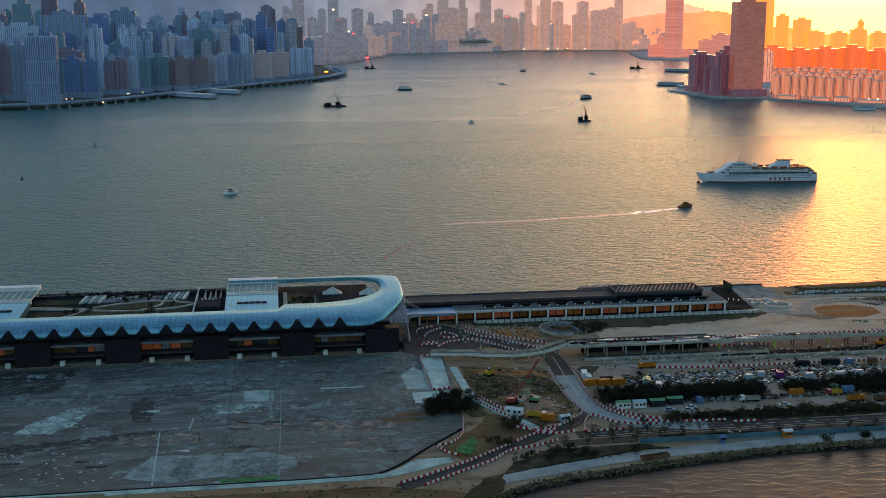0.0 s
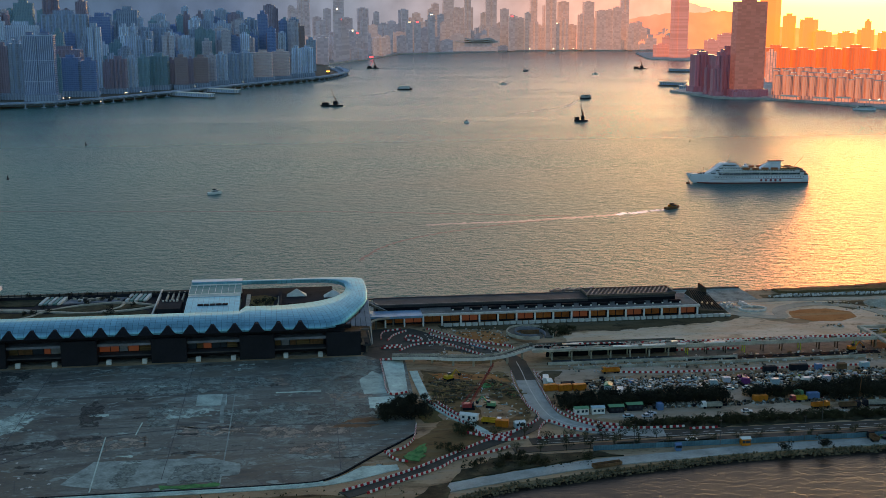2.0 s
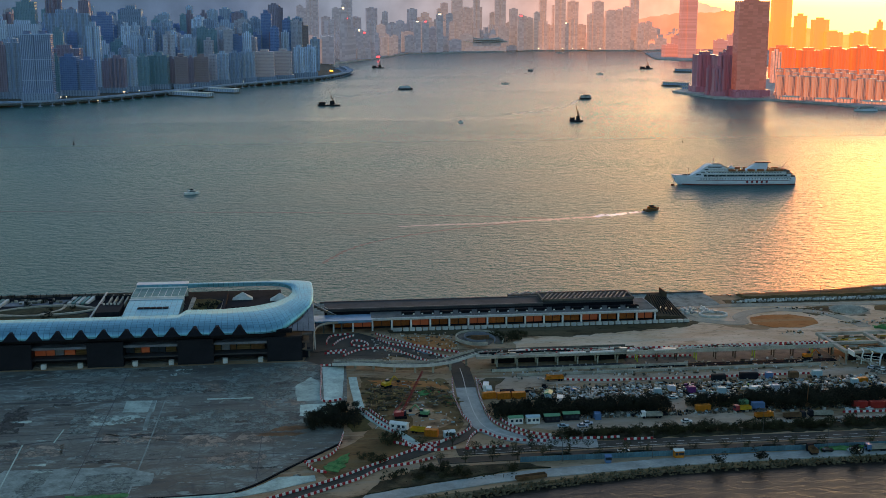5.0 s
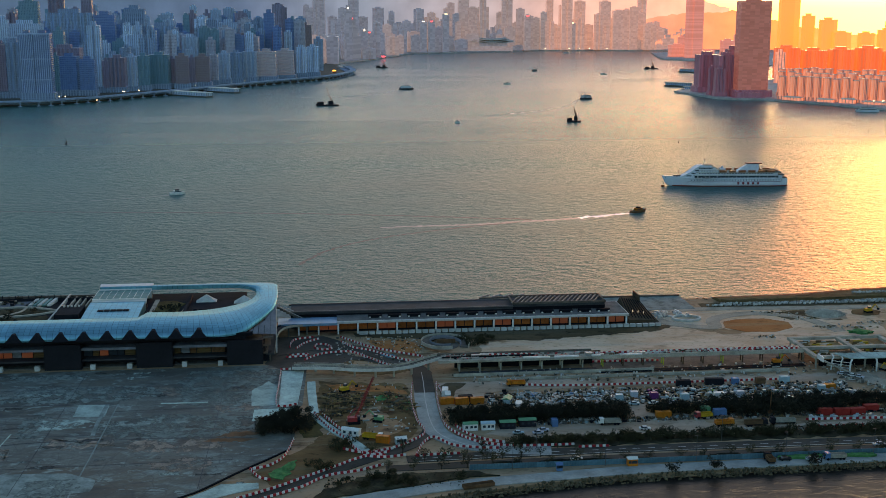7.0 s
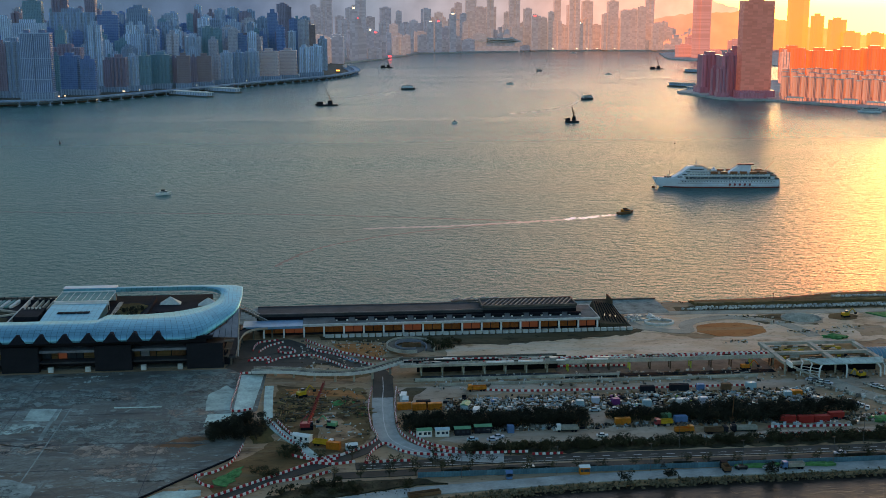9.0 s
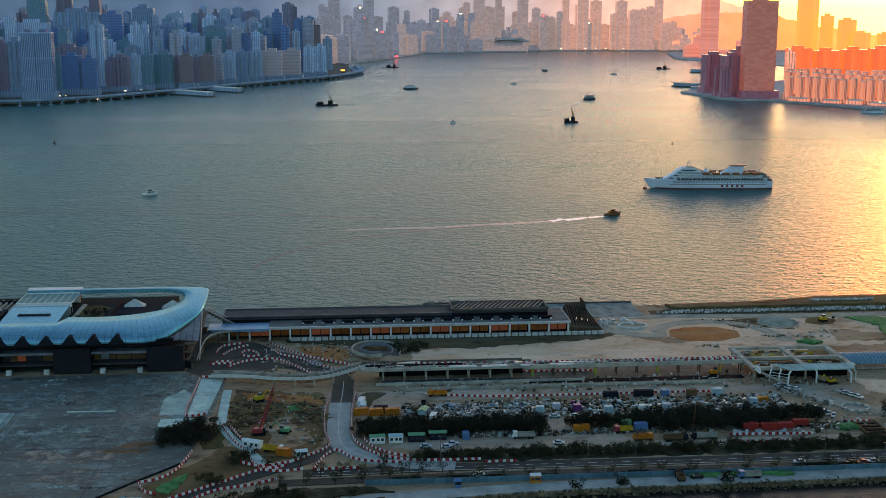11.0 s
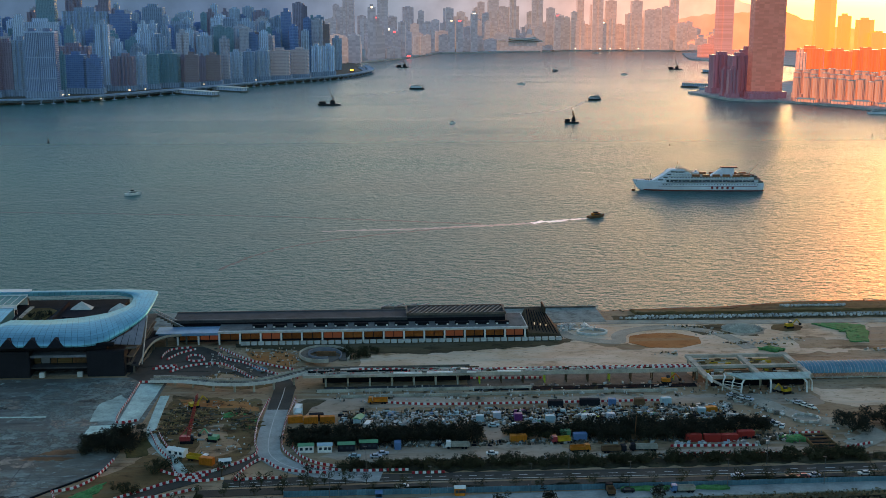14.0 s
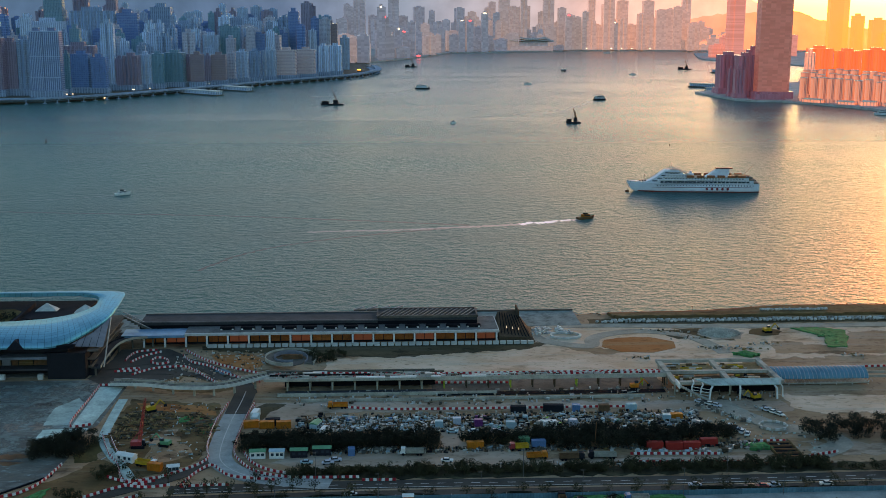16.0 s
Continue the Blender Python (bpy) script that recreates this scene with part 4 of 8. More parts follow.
part("cap", boxes((2.2, 3.1, -1.5, -1.2, 0, 0.6)), M["white"], rooflight)
part("cap", boxes((-3.1, -2.2, -1.5, -1.2, 0, 0.6)), M["white"], rooflight)
for k in range(13):
    if k:
        copy_thing(rooflight, pose(110 + 9.72 * k, 594, 6.6))
# dark sloping end ramp with lamps
bm = bmesh.new()
vs = [bm.verts.new(p) for p in ((238.6, 588, 0), (256, 588, 0), (256, 614, 0), (238.6, 622, 0), (238.6, 588, 3.2), (240, 612, 9.0), (250, 622, 7.0), (255, 592, 1.2))]
for f in ((0, 1, 7, 4), (1, 2, 6, 7), (2, 3, 5, 6), (3, 0, 4, 5), (4, 7, 6, 5), (3, 2, 1, 0)):
    bm.faces.new([vs[i] for i in f])
apart_("end_ramp", bm, M["bark"], "dark brown boarded ramp at the end")
for k in range(9):
    bm = bmesh.new()
    rod(bm, (240 + 1.7 * k, 592, 3.6 - 0.28 * k), (241 + 1.2 * k, 612, 8.7 - 0.25 * k), 0.22, 5)
    apart_("ramp_batten", bm, M["black"])
for x, y, z in ((243, 597, 4.8), (246, 597.5, 4.2), (249, 598, 3.6)):
    bm = bmesh.new()
    box(bm, x - 0.16, x + 0.16, y - 0.16, y + 0.16, z, z + 1.0)
    apart_("lamp", bm, glow("lamp_glow", (1.0, 0.9, 0.75), 0.1))
apart_("fin", boxes((250.2, 250.8, 612, 624, 0, 9.5)), M["bark"])

# quay apron along the harbour
setting("quay_apron", boxes((66, 283, 617, 646.6, 0, 0.3), (-700, 66, 613, 646.6, 0, 0.3)), M["patch_mid"], "pale concrete quay apron behind the buildings", "pavement")
bm = boxes((66, 283, 645.8, 646.6, 0.3, 1.1))
setting("quay_kerb", bm, M["concrete_dark"], "concrete kerb at the quay edge", "kerb")
gang = thing("passenger_gangway", pose(172, 637, 0), "grey folding passenger gangway on the quay", "gangway", "gangways")
part("bridge_tunnel", boxes((-3.2, 3.2, -1.4, 1.4, 3.4, 4.6)), M["concrete_dark"], gang)
for x in (-2.4, 2.4):
    part("leg", boxes((x - 0.3, x + 0.3, -1, 1, 0.3, 3.4)), M["steel"], gang)
bm = bmesh.new()
rod(bm, (-3, 0, 4.6), (2.5, 0, 6.0), 0.35)
part("boom", bm, M["steel"], gang)
for k in range(1, 4):
    copy_thing(gang, pose(172 + 6.5 * k, 637.6, 0))

# ---- far shores: land, hills, towers ----
def shore(name, pts, label, top=-0.5, material="concrete_dark"):
    bm = bmesh.new()
    prism(bm, pts, -7, top)
    return setting(name, bm, M[material], label, "shore")


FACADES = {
    # walls pushed towards blue and given faint emission, imitating haze over the island
    "pale": facade("pale_render_facade", (0.3, 0.54, 0.72), (0.1, 0.21, 0.33), 3.1, 4.2, 0.5, 0.86, haze_glow=(0.003, 0.0075, 0.013)),
    "grey": facade("grey_render_facade", (0.2, 0.38, 0.54), (0.07, 0.15, 0.24), 3.1, 5.0, 0.52, 0.8, haze_glow=(0.0015, 0.005, 0.0095)),
    "beige": facade("beige_tile_facade", (0.42, 0.46, 0.54), (0.17, 0.21, 0.28), haze_glow=(0.005, 0.007, 0.0105)),
    "brown": facade("brown_tile_facade", (0.22, 0.23, 0.32), (0.1, 0.11, 0.17), 3.1, 4.0, 0.55, 0.85, haze_glow=(0.003, 0.004, 0.008)),
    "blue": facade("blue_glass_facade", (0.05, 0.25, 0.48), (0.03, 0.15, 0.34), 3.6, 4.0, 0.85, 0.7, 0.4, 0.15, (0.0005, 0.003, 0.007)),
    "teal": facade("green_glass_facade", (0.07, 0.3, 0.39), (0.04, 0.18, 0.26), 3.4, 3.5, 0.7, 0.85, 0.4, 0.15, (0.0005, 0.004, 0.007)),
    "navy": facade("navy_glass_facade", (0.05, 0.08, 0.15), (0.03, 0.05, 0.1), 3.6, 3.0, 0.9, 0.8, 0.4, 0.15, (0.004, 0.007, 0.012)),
    "white": facade("white_tile_facade", (0.42, 0.66, 0.84), (0.13, 0.24, 0.36), 3.0, 4.5, 0.45, 0.9, haze_glow=(0.003, 0.0075, 0.013)),
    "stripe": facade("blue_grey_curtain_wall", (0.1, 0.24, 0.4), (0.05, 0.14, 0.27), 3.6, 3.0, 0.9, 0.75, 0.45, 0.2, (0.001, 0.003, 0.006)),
    "slab": facade("banded_beige_facade", (0.56, 0.51, 0.53), (0.25, 0.25, 0.29), 3.2, 30.0, 0.96, 0.45, haze_glow=(0.008, 0.008, 0.01)),
    # walls tinted warm and made emissive, imitating orange haze towards the sun
    "rose": facade("rose_haze_facade", (0.5, 0.25, 0.2), (0.48, 0.24, 0.19), 3.6, 9.0, 1.0, 1.0, haze_glow=(0.023, 0.0062, 0.0055), spread=0.05),
    "petal": facade("petal_haze_facade", (0.4, 0.26, 0.26), (0.38, 0.24, 0.24), 3.6, 600.0, 1.0, 1.0, haze_glow=(0.07, 0.025, 0.024)),
    "plum": facade("plum_haze_facade", (0.34, 0.21, 0.27), (0.3, 0.18, 0.23), 600.0, 5.0, 0.8, 1.0, haze_glow=(0.009, 0.0025, 0.004)),
    "cream": facade("cream_haze_facade", (0.9, 0.56, 0.45), (0.8, 0.48, 0.38), 3.0, 6.0, 0.7, 1.0, haze_glow=(0.12, 0.036, 0.022)),
    "shell": facade("shell_haze_facade", (0.72, 0.4, 0.33), (0.6, 0.36, 0.3), 60.0, 5.6, 0.6, 1.0, haze_glow=(0.07, 0.026, 0.018)),
    "ember": facade("orange_haze_facade", (0.75, 0.26, 0.12), (0.65, 0.22, 0.1), 600.0, 9.0, 1.0, 1.0, haze_glow=(0.105, 0.0185, 0.008), spread=0.4),
    "amber": facade("amber_haze_facade", (0.85, 0.4, 0.2), (0.8, 0.35, 0.16), 600.0, 40.0, 1.0, 1.0, haze_glow=(0.24, 0.052, 0.016)),
    # emission spread over the whole wall imitates pale haze on distant towers
    "mist": facade("grey_haze_facade", (0.28, 0.32, 0.39), (0.26, 0.3, 0.37), 6.0, 9.0, 1.0, 1.0, haze_glow=(0.0105, 0.013, 0.021), spread=0.25),
    "dusk": facade("mauve_haze_facade", (0.34, 0.32, 0.36), (0.32, 0.3, 0.34), 6.0, 9.0, 1.0, 1.0, haze_glow=(0.0245, 0.0215, 0.027), spread=0.18),
    "blush": facade("pink_haze_facade", (0.42, 0.33, 0.34), (0.4, 0.31, 0.32), 6.0, 9.0, 1.0, 1.0, haze_glow=(0.046, 0.0295, 0.032), spread=0.15),
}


def plan(w, d, style):
    """Outline of a tower: plain, ribbed with bay windows, cross-shaped or a pair of wings."""
    a, b = w / 2, d / 2
    if style == "cross":
        c, e = w * 0.2, d * 0.2
        return [(-a, -e), (-c, -e), (-c, -b), (c, -b), (c, -e), (a, -e), (a, e), (c, e), (c, b), (-c, b), (-c, e), (-a, e)]
    if style == "twin":
        c, e = w * 0.09, d * 0.3
        return [(-a, -b), (-c, -b), (-c, -b + e), (c, -b + e), (c, -b), (a, -b), (a, b), (c, b), (c, b - e), (-c, b - e), (-c, b), (-a, b)]
    if style == "ribbed":
        k = max(3, int(w / 7))
        out = []
        for i in range(k):
            x0, x1 = -a + w * (i + 0.2) / k, -a + w * (i + 0.75) / k
            out += [(x0, -b), (x0, -b - 2.2), (x1, -b - 2.2), (x1, -b)]
        return [(-a, -b)] + out + [(a, -b), (a, b), (-a, b)]
    return [(-a, -b), (a, -b), (a, b), (-a, b)]


class Crowd:
    """Many far buildings joined into one mesh, by facade."""

    def __init__(self):
        self.bm, self.skins = bmesh.new(), []

    def add(self, x, y, w, d, h, skin, style, turn):
        if skin not in self.skins:
            self.skins.append(skin)
        k = self.skins.index(skin)
        c, s = math.cos(radians(turn)), math.sin(radians(turn))
        n = len(self.bm.faces)
        prism(self.bm, [(x + c * u - s * v, y + s * u + c * v) for u, v in plan(w, d, style)], -1, h)
        prism(self.bm, [(x + c * u - s * v, y + s * u + c * v) for u, v in plan(w * 0.45, d * 0.45, "block")], h, h + 4)
        self.bm.faces.ensure_lookup_table()
        for f in self.bm.faces[n:]:
            f.material_index = k

    def finish(self, name, label):
        me = bpy.data.meshes.new(name)
        bmesh.ops.recalc_face_normals(self.bm, faces=self.bm.faces[:])
        self.bm.to_mesh(me)
        for k in self.skins:
            me.materials.append(FACADES[k])
        return tagged(new(name, me), label, "buildings", kind="stuff")


def building(x, y, w, d, h, skin, style="block", turn=0.0, rng=random, label="", podium=True):
    """One far building: ribbed tower, roof plant and podium."""
    b = thing("building", pose(x, y, -0.5, 0, 0, turn), label or "%s high-rise across the water" % skin, "building", "far buildings")
    bm = bmesh.new()
    prism(bm, plan(w, d, style), 0, h)
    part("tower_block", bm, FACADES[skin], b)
    bm = bmesh.new()
    box(bm, -w * 0.25, w * 0.2, -d * 0.2, d * 0.25, h, h + 3 + min(6, h * 0.04))
    if skin == "shell":
        bm.free()
        bm = boxes((-w / 2, w / 2, -d / 2, d / 2, h, h + 0.9))
        part("roof_slab", bm, M["offwhite"], b)
    else:
        part("roof_plant", bm, FACADES[skin], b)
    if skin == "stripe":
        for k in range(8):
            x = -w / 2 + w * (k + 0.5) / 8
            part("facade_rib", boxes((x - 0.55, x + 0.55, -d / 2 - 0.7, -d / 2, 2, h + 0.6)), M["pale_rib"], b, "pale vertical rib")
        for z in (h * 0.3, h * 0.62):
            part("band", boxes((-w / 2, w / 2, -d / 2 - 0.5, -d / 2, z, z + 1.6)), M["pale_rib"], b, "pale storey band")
        part("roof_crown", boxes((-w / 2 - 0.6, w / 2 + 0.6, -d / 2 - 0.8, d / 2 + 0.4, h, h + 2.2)), M["pale_rib"], b, "pale roof edge")
    if podium:
        part("podium", boxes((-w * 0.62, w * 0.62, -d * 0.7, d * 0.6, 0, min(12, h * 0.15))), FACADES["plum" if skin in ("rose", "plum") else (skin if skin in ("shell", "cream") else "grey")], b)
    return b


shore("far_shore", [(-2600, 1990), (-900, 2020), (-452, 2076), (-325, 2150), (-195, 2333), (-37, 2592), (90, 2773), (150, 2900), (168, 3000), (172, 3100), (164, 3250), (150, 3400), (140, 3560), (0, 4985), (-2600, 4960)], "built-up island shore across the harbour")
shore("far_shore", [(140, 3560), (290, 3880), (454, 4380), (674, 4450), (885, 4560), (905, 4630), (1228, 4610), (1500, 4550), (1700, 4500), (2300, 4400), (2300, 4600), (1600, 4780), (0, 4985)], "pale quay and streets at the head of the harbour", material="far_quay")
shore("far_shore", [(790, 2300), (806, 2180), (815, 2118), (835, 2095), (887, 2082), (932, 2014), (962, 1960), (985, 1885), (1020, 1830), (1150, 1740), (2400, 1500), (2800, 4400), (1480, 4400), (1320, 4300), (1230, 3900), (1215, 3780), (1260, 3700), (1330, 3620), (1420, 3200), (1180, 2700), (900, 2420)], "built-up peninsula shore under the low sun", material="far_quay")

NP_FRONT_A = [
    (-496, 2206, 30, 102, 'brown', 'ribbed'),
    (-475, 2229, 24, 95, 'brown', 'block'),
    (-450, 2232, 27, 99, 'grey', 'ribbed'),
    (-416, 2187, 24, 113, 'stripe', 'block'),
    (-389, 2185, 28, 113, 'stripe', 'block'),
    (-379, 2240, 10, 74, 'teal', 'block'),
    (-367, 2290, 32, 71, 'blue', 'block'),
    (-413, 2448, 19, 115, 'teal', 'block'),
    (-333, 2286, 27, 66, 'blue', 'ribbed'),
    (-331, 2359, 24, 126, 'pale', 'twin'),
    (-311, 2362, 13, 60, 'brown', 'block'),
    (-291, 2367, 30, 65, 'brown', 'ribbed'),
    (-326, 2644, 32, 89, 'teal', 'block'),
    (-269, 2397, 23, 66, 'pale', 'ribbed'),
    (-248, 2413, 22, 67, 'teal', 'ribbed'),
    (-223, 2458, 37, 67, 'teal', 'ribbed'),
]
NP_FRONT_B = [
    (-202, 2499, 14, 58, 'brown', 'block'),
    (-180, 2468, 26, 64, 'navy', 'block'),
    (-163, 2505, 12, 60, 'brown', 'block'),
    (-144, 2525, 29, 61, 'navy', 'block'),
    (-125, 2584, 17, 63, 'beige', 'ribbed'),
    (-106, 2615, 24, 64, 'pale', 'ribbed'),
    (-82, 2648, 24, 64, 'grey', 'ribbed'),
    (-55, 2680, 29, 65, 'pale', 'ribbed'),
    (-19, 2715, 41, 64, 'slab', 'block'),
    (21, 2773, 39, 63, 'slab', 'block'),
    (57, 2842, 24, 69, 'white', 'twin'),
    (84, 2875, 28, 69, 'white', 'twin'),
]
NP_BACK_A = [
    (-190, 2761, 36, 95, 'white', 'ribbed'),
    (-212, 3060, 19, 146, 'brown', 'block'),
    (-180, 3101, 17, 147, 'brown', 'block'),
    (-123, 3039, 45, 124, 'pale', 'block'),
    (-21, 3004, 25, 147, 'blue', 'block'),
    (33, 3222, 15, 130, 'teal', 'block'),
    (62, 3082, 41, 117, 'navy', 'block'),
    (-50, 2965, 32, 96, 'blue', 'block'),
    (-86, 2924, 36, 93, 'navy', 'block'),
    (-328, 2777, 21, 120, 'white', 'twin'),
    (-310, 2797, 18, 121, 'white', 'ribbed'),
    (-560, 2857, 41, 174, 'teal', 'block'),
    (-512, 2890, 20, 194, 'brown', 'ribbed'),
    (-496, 2898, 16, 189, 'brown', 'ribbed'),
    (-442, 2925, 24, 177, 'brown', 'block'),
]
NP_BACK_B = [
    (-387, 2824, 46, 143, 'blue', 'block'),
    (-356, 3083, 51, 157, 'grey', 'block'),
    (-582, 2705, 21, 134, 'white', 'block'),
    (-546, 2745, 72, 125, 'white', 'block'),
    (-465, 2828, 102, 148, 'grey', 'ribbed'),
    (-275, 2927, 61, 118, 'grey', 'ribbed'),
    (-271, 3041, 23, 132, 'white', 'ribbed'),
    (99, 3139, 24, 81, 'pale', 'ribbed'),
    (-143, 2733, 20, 89, 'beige', 'ribbed'),
    (-388, 2365, 60, 84, 'brown', 'ribbed'),
]
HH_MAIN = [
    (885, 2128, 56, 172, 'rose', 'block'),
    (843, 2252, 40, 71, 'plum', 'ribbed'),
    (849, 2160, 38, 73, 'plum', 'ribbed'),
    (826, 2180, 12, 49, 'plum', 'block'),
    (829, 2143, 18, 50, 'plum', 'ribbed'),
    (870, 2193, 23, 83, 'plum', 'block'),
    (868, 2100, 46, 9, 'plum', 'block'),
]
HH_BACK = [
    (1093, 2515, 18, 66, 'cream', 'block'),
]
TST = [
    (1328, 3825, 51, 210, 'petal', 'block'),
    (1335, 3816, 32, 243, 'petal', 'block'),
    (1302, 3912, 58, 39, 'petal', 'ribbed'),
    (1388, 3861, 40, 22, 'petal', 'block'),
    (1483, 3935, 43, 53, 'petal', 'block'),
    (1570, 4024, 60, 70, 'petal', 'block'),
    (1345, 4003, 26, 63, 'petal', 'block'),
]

LOOKS = {"brown": "brown-tiled", "grey": "grey", "white": "white-tiled", "teal": "green-glazed", "blue": "blue-glazed", "pale": "pale rendered", "navy": "dark navy glass",
         "beige": "beige", "slab": "beige banded", "stripe": "blue-grey glass", "rose": "rose-brown", "petal": "petal pink", "plum": "dark plum-tiled", "ember": "orange-brown", "amber": "amber stone", "cream": "pinkish cream", "shell": "pale shell-pink", "mist": "pale grey", "dusk": "pale mauve", "blush": "pale pink"}


def district(rows, place, seed, depth=0.9, turn=0.0, podium=True):
    rng = random.Random(seed)
    for x, y, w, h, skin, style in rows:
        d = max(10, min(30, w * depth))
        building(x, y + d / 2, w, d, h + 0.5, skin, style, turn + rng.uniform(-4, 4), rng, "%s %s %s" % (LOOKS[skin], "tower" if h > 90 else "block", place), podium)


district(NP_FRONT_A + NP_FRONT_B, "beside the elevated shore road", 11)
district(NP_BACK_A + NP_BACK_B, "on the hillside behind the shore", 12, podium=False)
district(HH_MAIN, "at the harbour point", 13)
district(HH_BACK, "behind the waterfront estate", 14, podium=False)
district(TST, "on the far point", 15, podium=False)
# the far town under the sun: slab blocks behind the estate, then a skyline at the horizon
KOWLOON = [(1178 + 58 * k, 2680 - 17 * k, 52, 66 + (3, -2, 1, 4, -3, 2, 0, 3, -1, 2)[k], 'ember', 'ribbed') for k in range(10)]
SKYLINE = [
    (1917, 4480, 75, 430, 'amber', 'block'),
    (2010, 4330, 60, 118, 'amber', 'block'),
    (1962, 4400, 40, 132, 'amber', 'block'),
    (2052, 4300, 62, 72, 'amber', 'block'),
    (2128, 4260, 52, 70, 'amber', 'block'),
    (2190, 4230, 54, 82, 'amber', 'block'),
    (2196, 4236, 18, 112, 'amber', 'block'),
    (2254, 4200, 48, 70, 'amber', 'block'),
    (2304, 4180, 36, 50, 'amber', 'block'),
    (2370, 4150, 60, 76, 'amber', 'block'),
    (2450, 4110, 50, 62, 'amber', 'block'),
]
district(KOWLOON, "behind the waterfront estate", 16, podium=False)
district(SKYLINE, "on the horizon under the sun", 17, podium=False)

# rows of estate blocks along the right-hand shore
rng = random.Random(21)
for i in range(23):
    t = i / 22
    for row in range(3):
        x = 922 + (1165 - 922) * t + row * 28 + rng.uniform(-3, 3)
        y = 2075 + (1815 - 2075) * t + row * 75 + rng.uniform(-4, 4)
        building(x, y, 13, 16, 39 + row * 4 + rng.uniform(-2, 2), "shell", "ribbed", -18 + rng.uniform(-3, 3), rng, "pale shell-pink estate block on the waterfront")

for t, l_, h in ((0.08, 34, 5), (0.25, 30, 4.2), (0.36, 26, 6.5), (0.5, 44, 4)):
    hut = thing("waterfront_pavilion", pose(904.5 + 243 * t, 2058.6 - 260 * t, -0.5, 0, 0, -47), "low pale pavilion on the estate waterfront", "pavilion", "waterfront pavilions")
    part("hall", boxes((-l_ / 2, l_ / 2, -5, 5, 0, h)), FACADES["cream"], hut)
    bm = bmesh.new()
    prism(bm, [(-l_ / 2 - 1.5, -6.5), (l_ / 2 + 1.5, -6.5), (l_ / 2 + 1.5, 6.5), (-l_ / 2 - 1.5, 6.5)], h, h + 0.5)
    prism(bm, [(-l_ / 2 + 2, -3), (l_ / 2 - 2, -3), (l_ / 2 - 2, 3), (-l_ / 2 + 2, 3)], h + 0.5, h + 2)
    part("roof", bm, M["white"], hut)

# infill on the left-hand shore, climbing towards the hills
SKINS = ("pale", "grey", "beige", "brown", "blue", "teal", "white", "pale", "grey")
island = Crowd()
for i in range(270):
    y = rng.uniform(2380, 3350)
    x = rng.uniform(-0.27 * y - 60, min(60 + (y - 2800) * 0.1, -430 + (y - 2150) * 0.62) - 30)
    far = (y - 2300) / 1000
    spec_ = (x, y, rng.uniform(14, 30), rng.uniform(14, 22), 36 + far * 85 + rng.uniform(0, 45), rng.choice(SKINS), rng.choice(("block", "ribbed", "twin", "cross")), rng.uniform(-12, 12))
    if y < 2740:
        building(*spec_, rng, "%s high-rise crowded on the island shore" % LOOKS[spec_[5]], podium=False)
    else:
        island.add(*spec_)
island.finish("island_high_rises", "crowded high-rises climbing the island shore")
# the business district along the head of the harbour
SHORE_X = [(150, 3480), (290, 3900), (454, 4400), (674, 4470), (885, 4580), (905, 4640), (1228, 4620), (1560, 4560)]
centre = Crowd()
for i in range(190):
    x = rng.uniform(60, 1600)
    base = np.interp(x, [p[0] for p in SHORE_X], [p[1] for p in SHORE_X])
    y = min(base + rng.uniform(25, 420), 4915 - 0.15 * x)
    k = rng.random()
    h = 24 + 62 * k + (70 * rng.random() if rng.random() < 0.16 else 0)
    if y - base < 60:
        h *= 0.5
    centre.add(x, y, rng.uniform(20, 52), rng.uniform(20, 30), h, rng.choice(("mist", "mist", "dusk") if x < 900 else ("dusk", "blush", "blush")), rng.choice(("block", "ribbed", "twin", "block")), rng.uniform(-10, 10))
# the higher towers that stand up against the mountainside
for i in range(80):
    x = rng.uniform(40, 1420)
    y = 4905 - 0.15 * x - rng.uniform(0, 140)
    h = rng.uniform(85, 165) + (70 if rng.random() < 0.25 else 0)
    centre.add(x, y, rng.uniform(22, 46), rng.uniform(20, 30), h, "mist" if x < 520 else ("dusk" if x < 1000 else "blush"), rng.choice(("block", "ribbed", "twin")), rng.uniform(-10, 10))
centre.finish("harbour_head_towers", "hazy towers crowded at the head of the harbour")


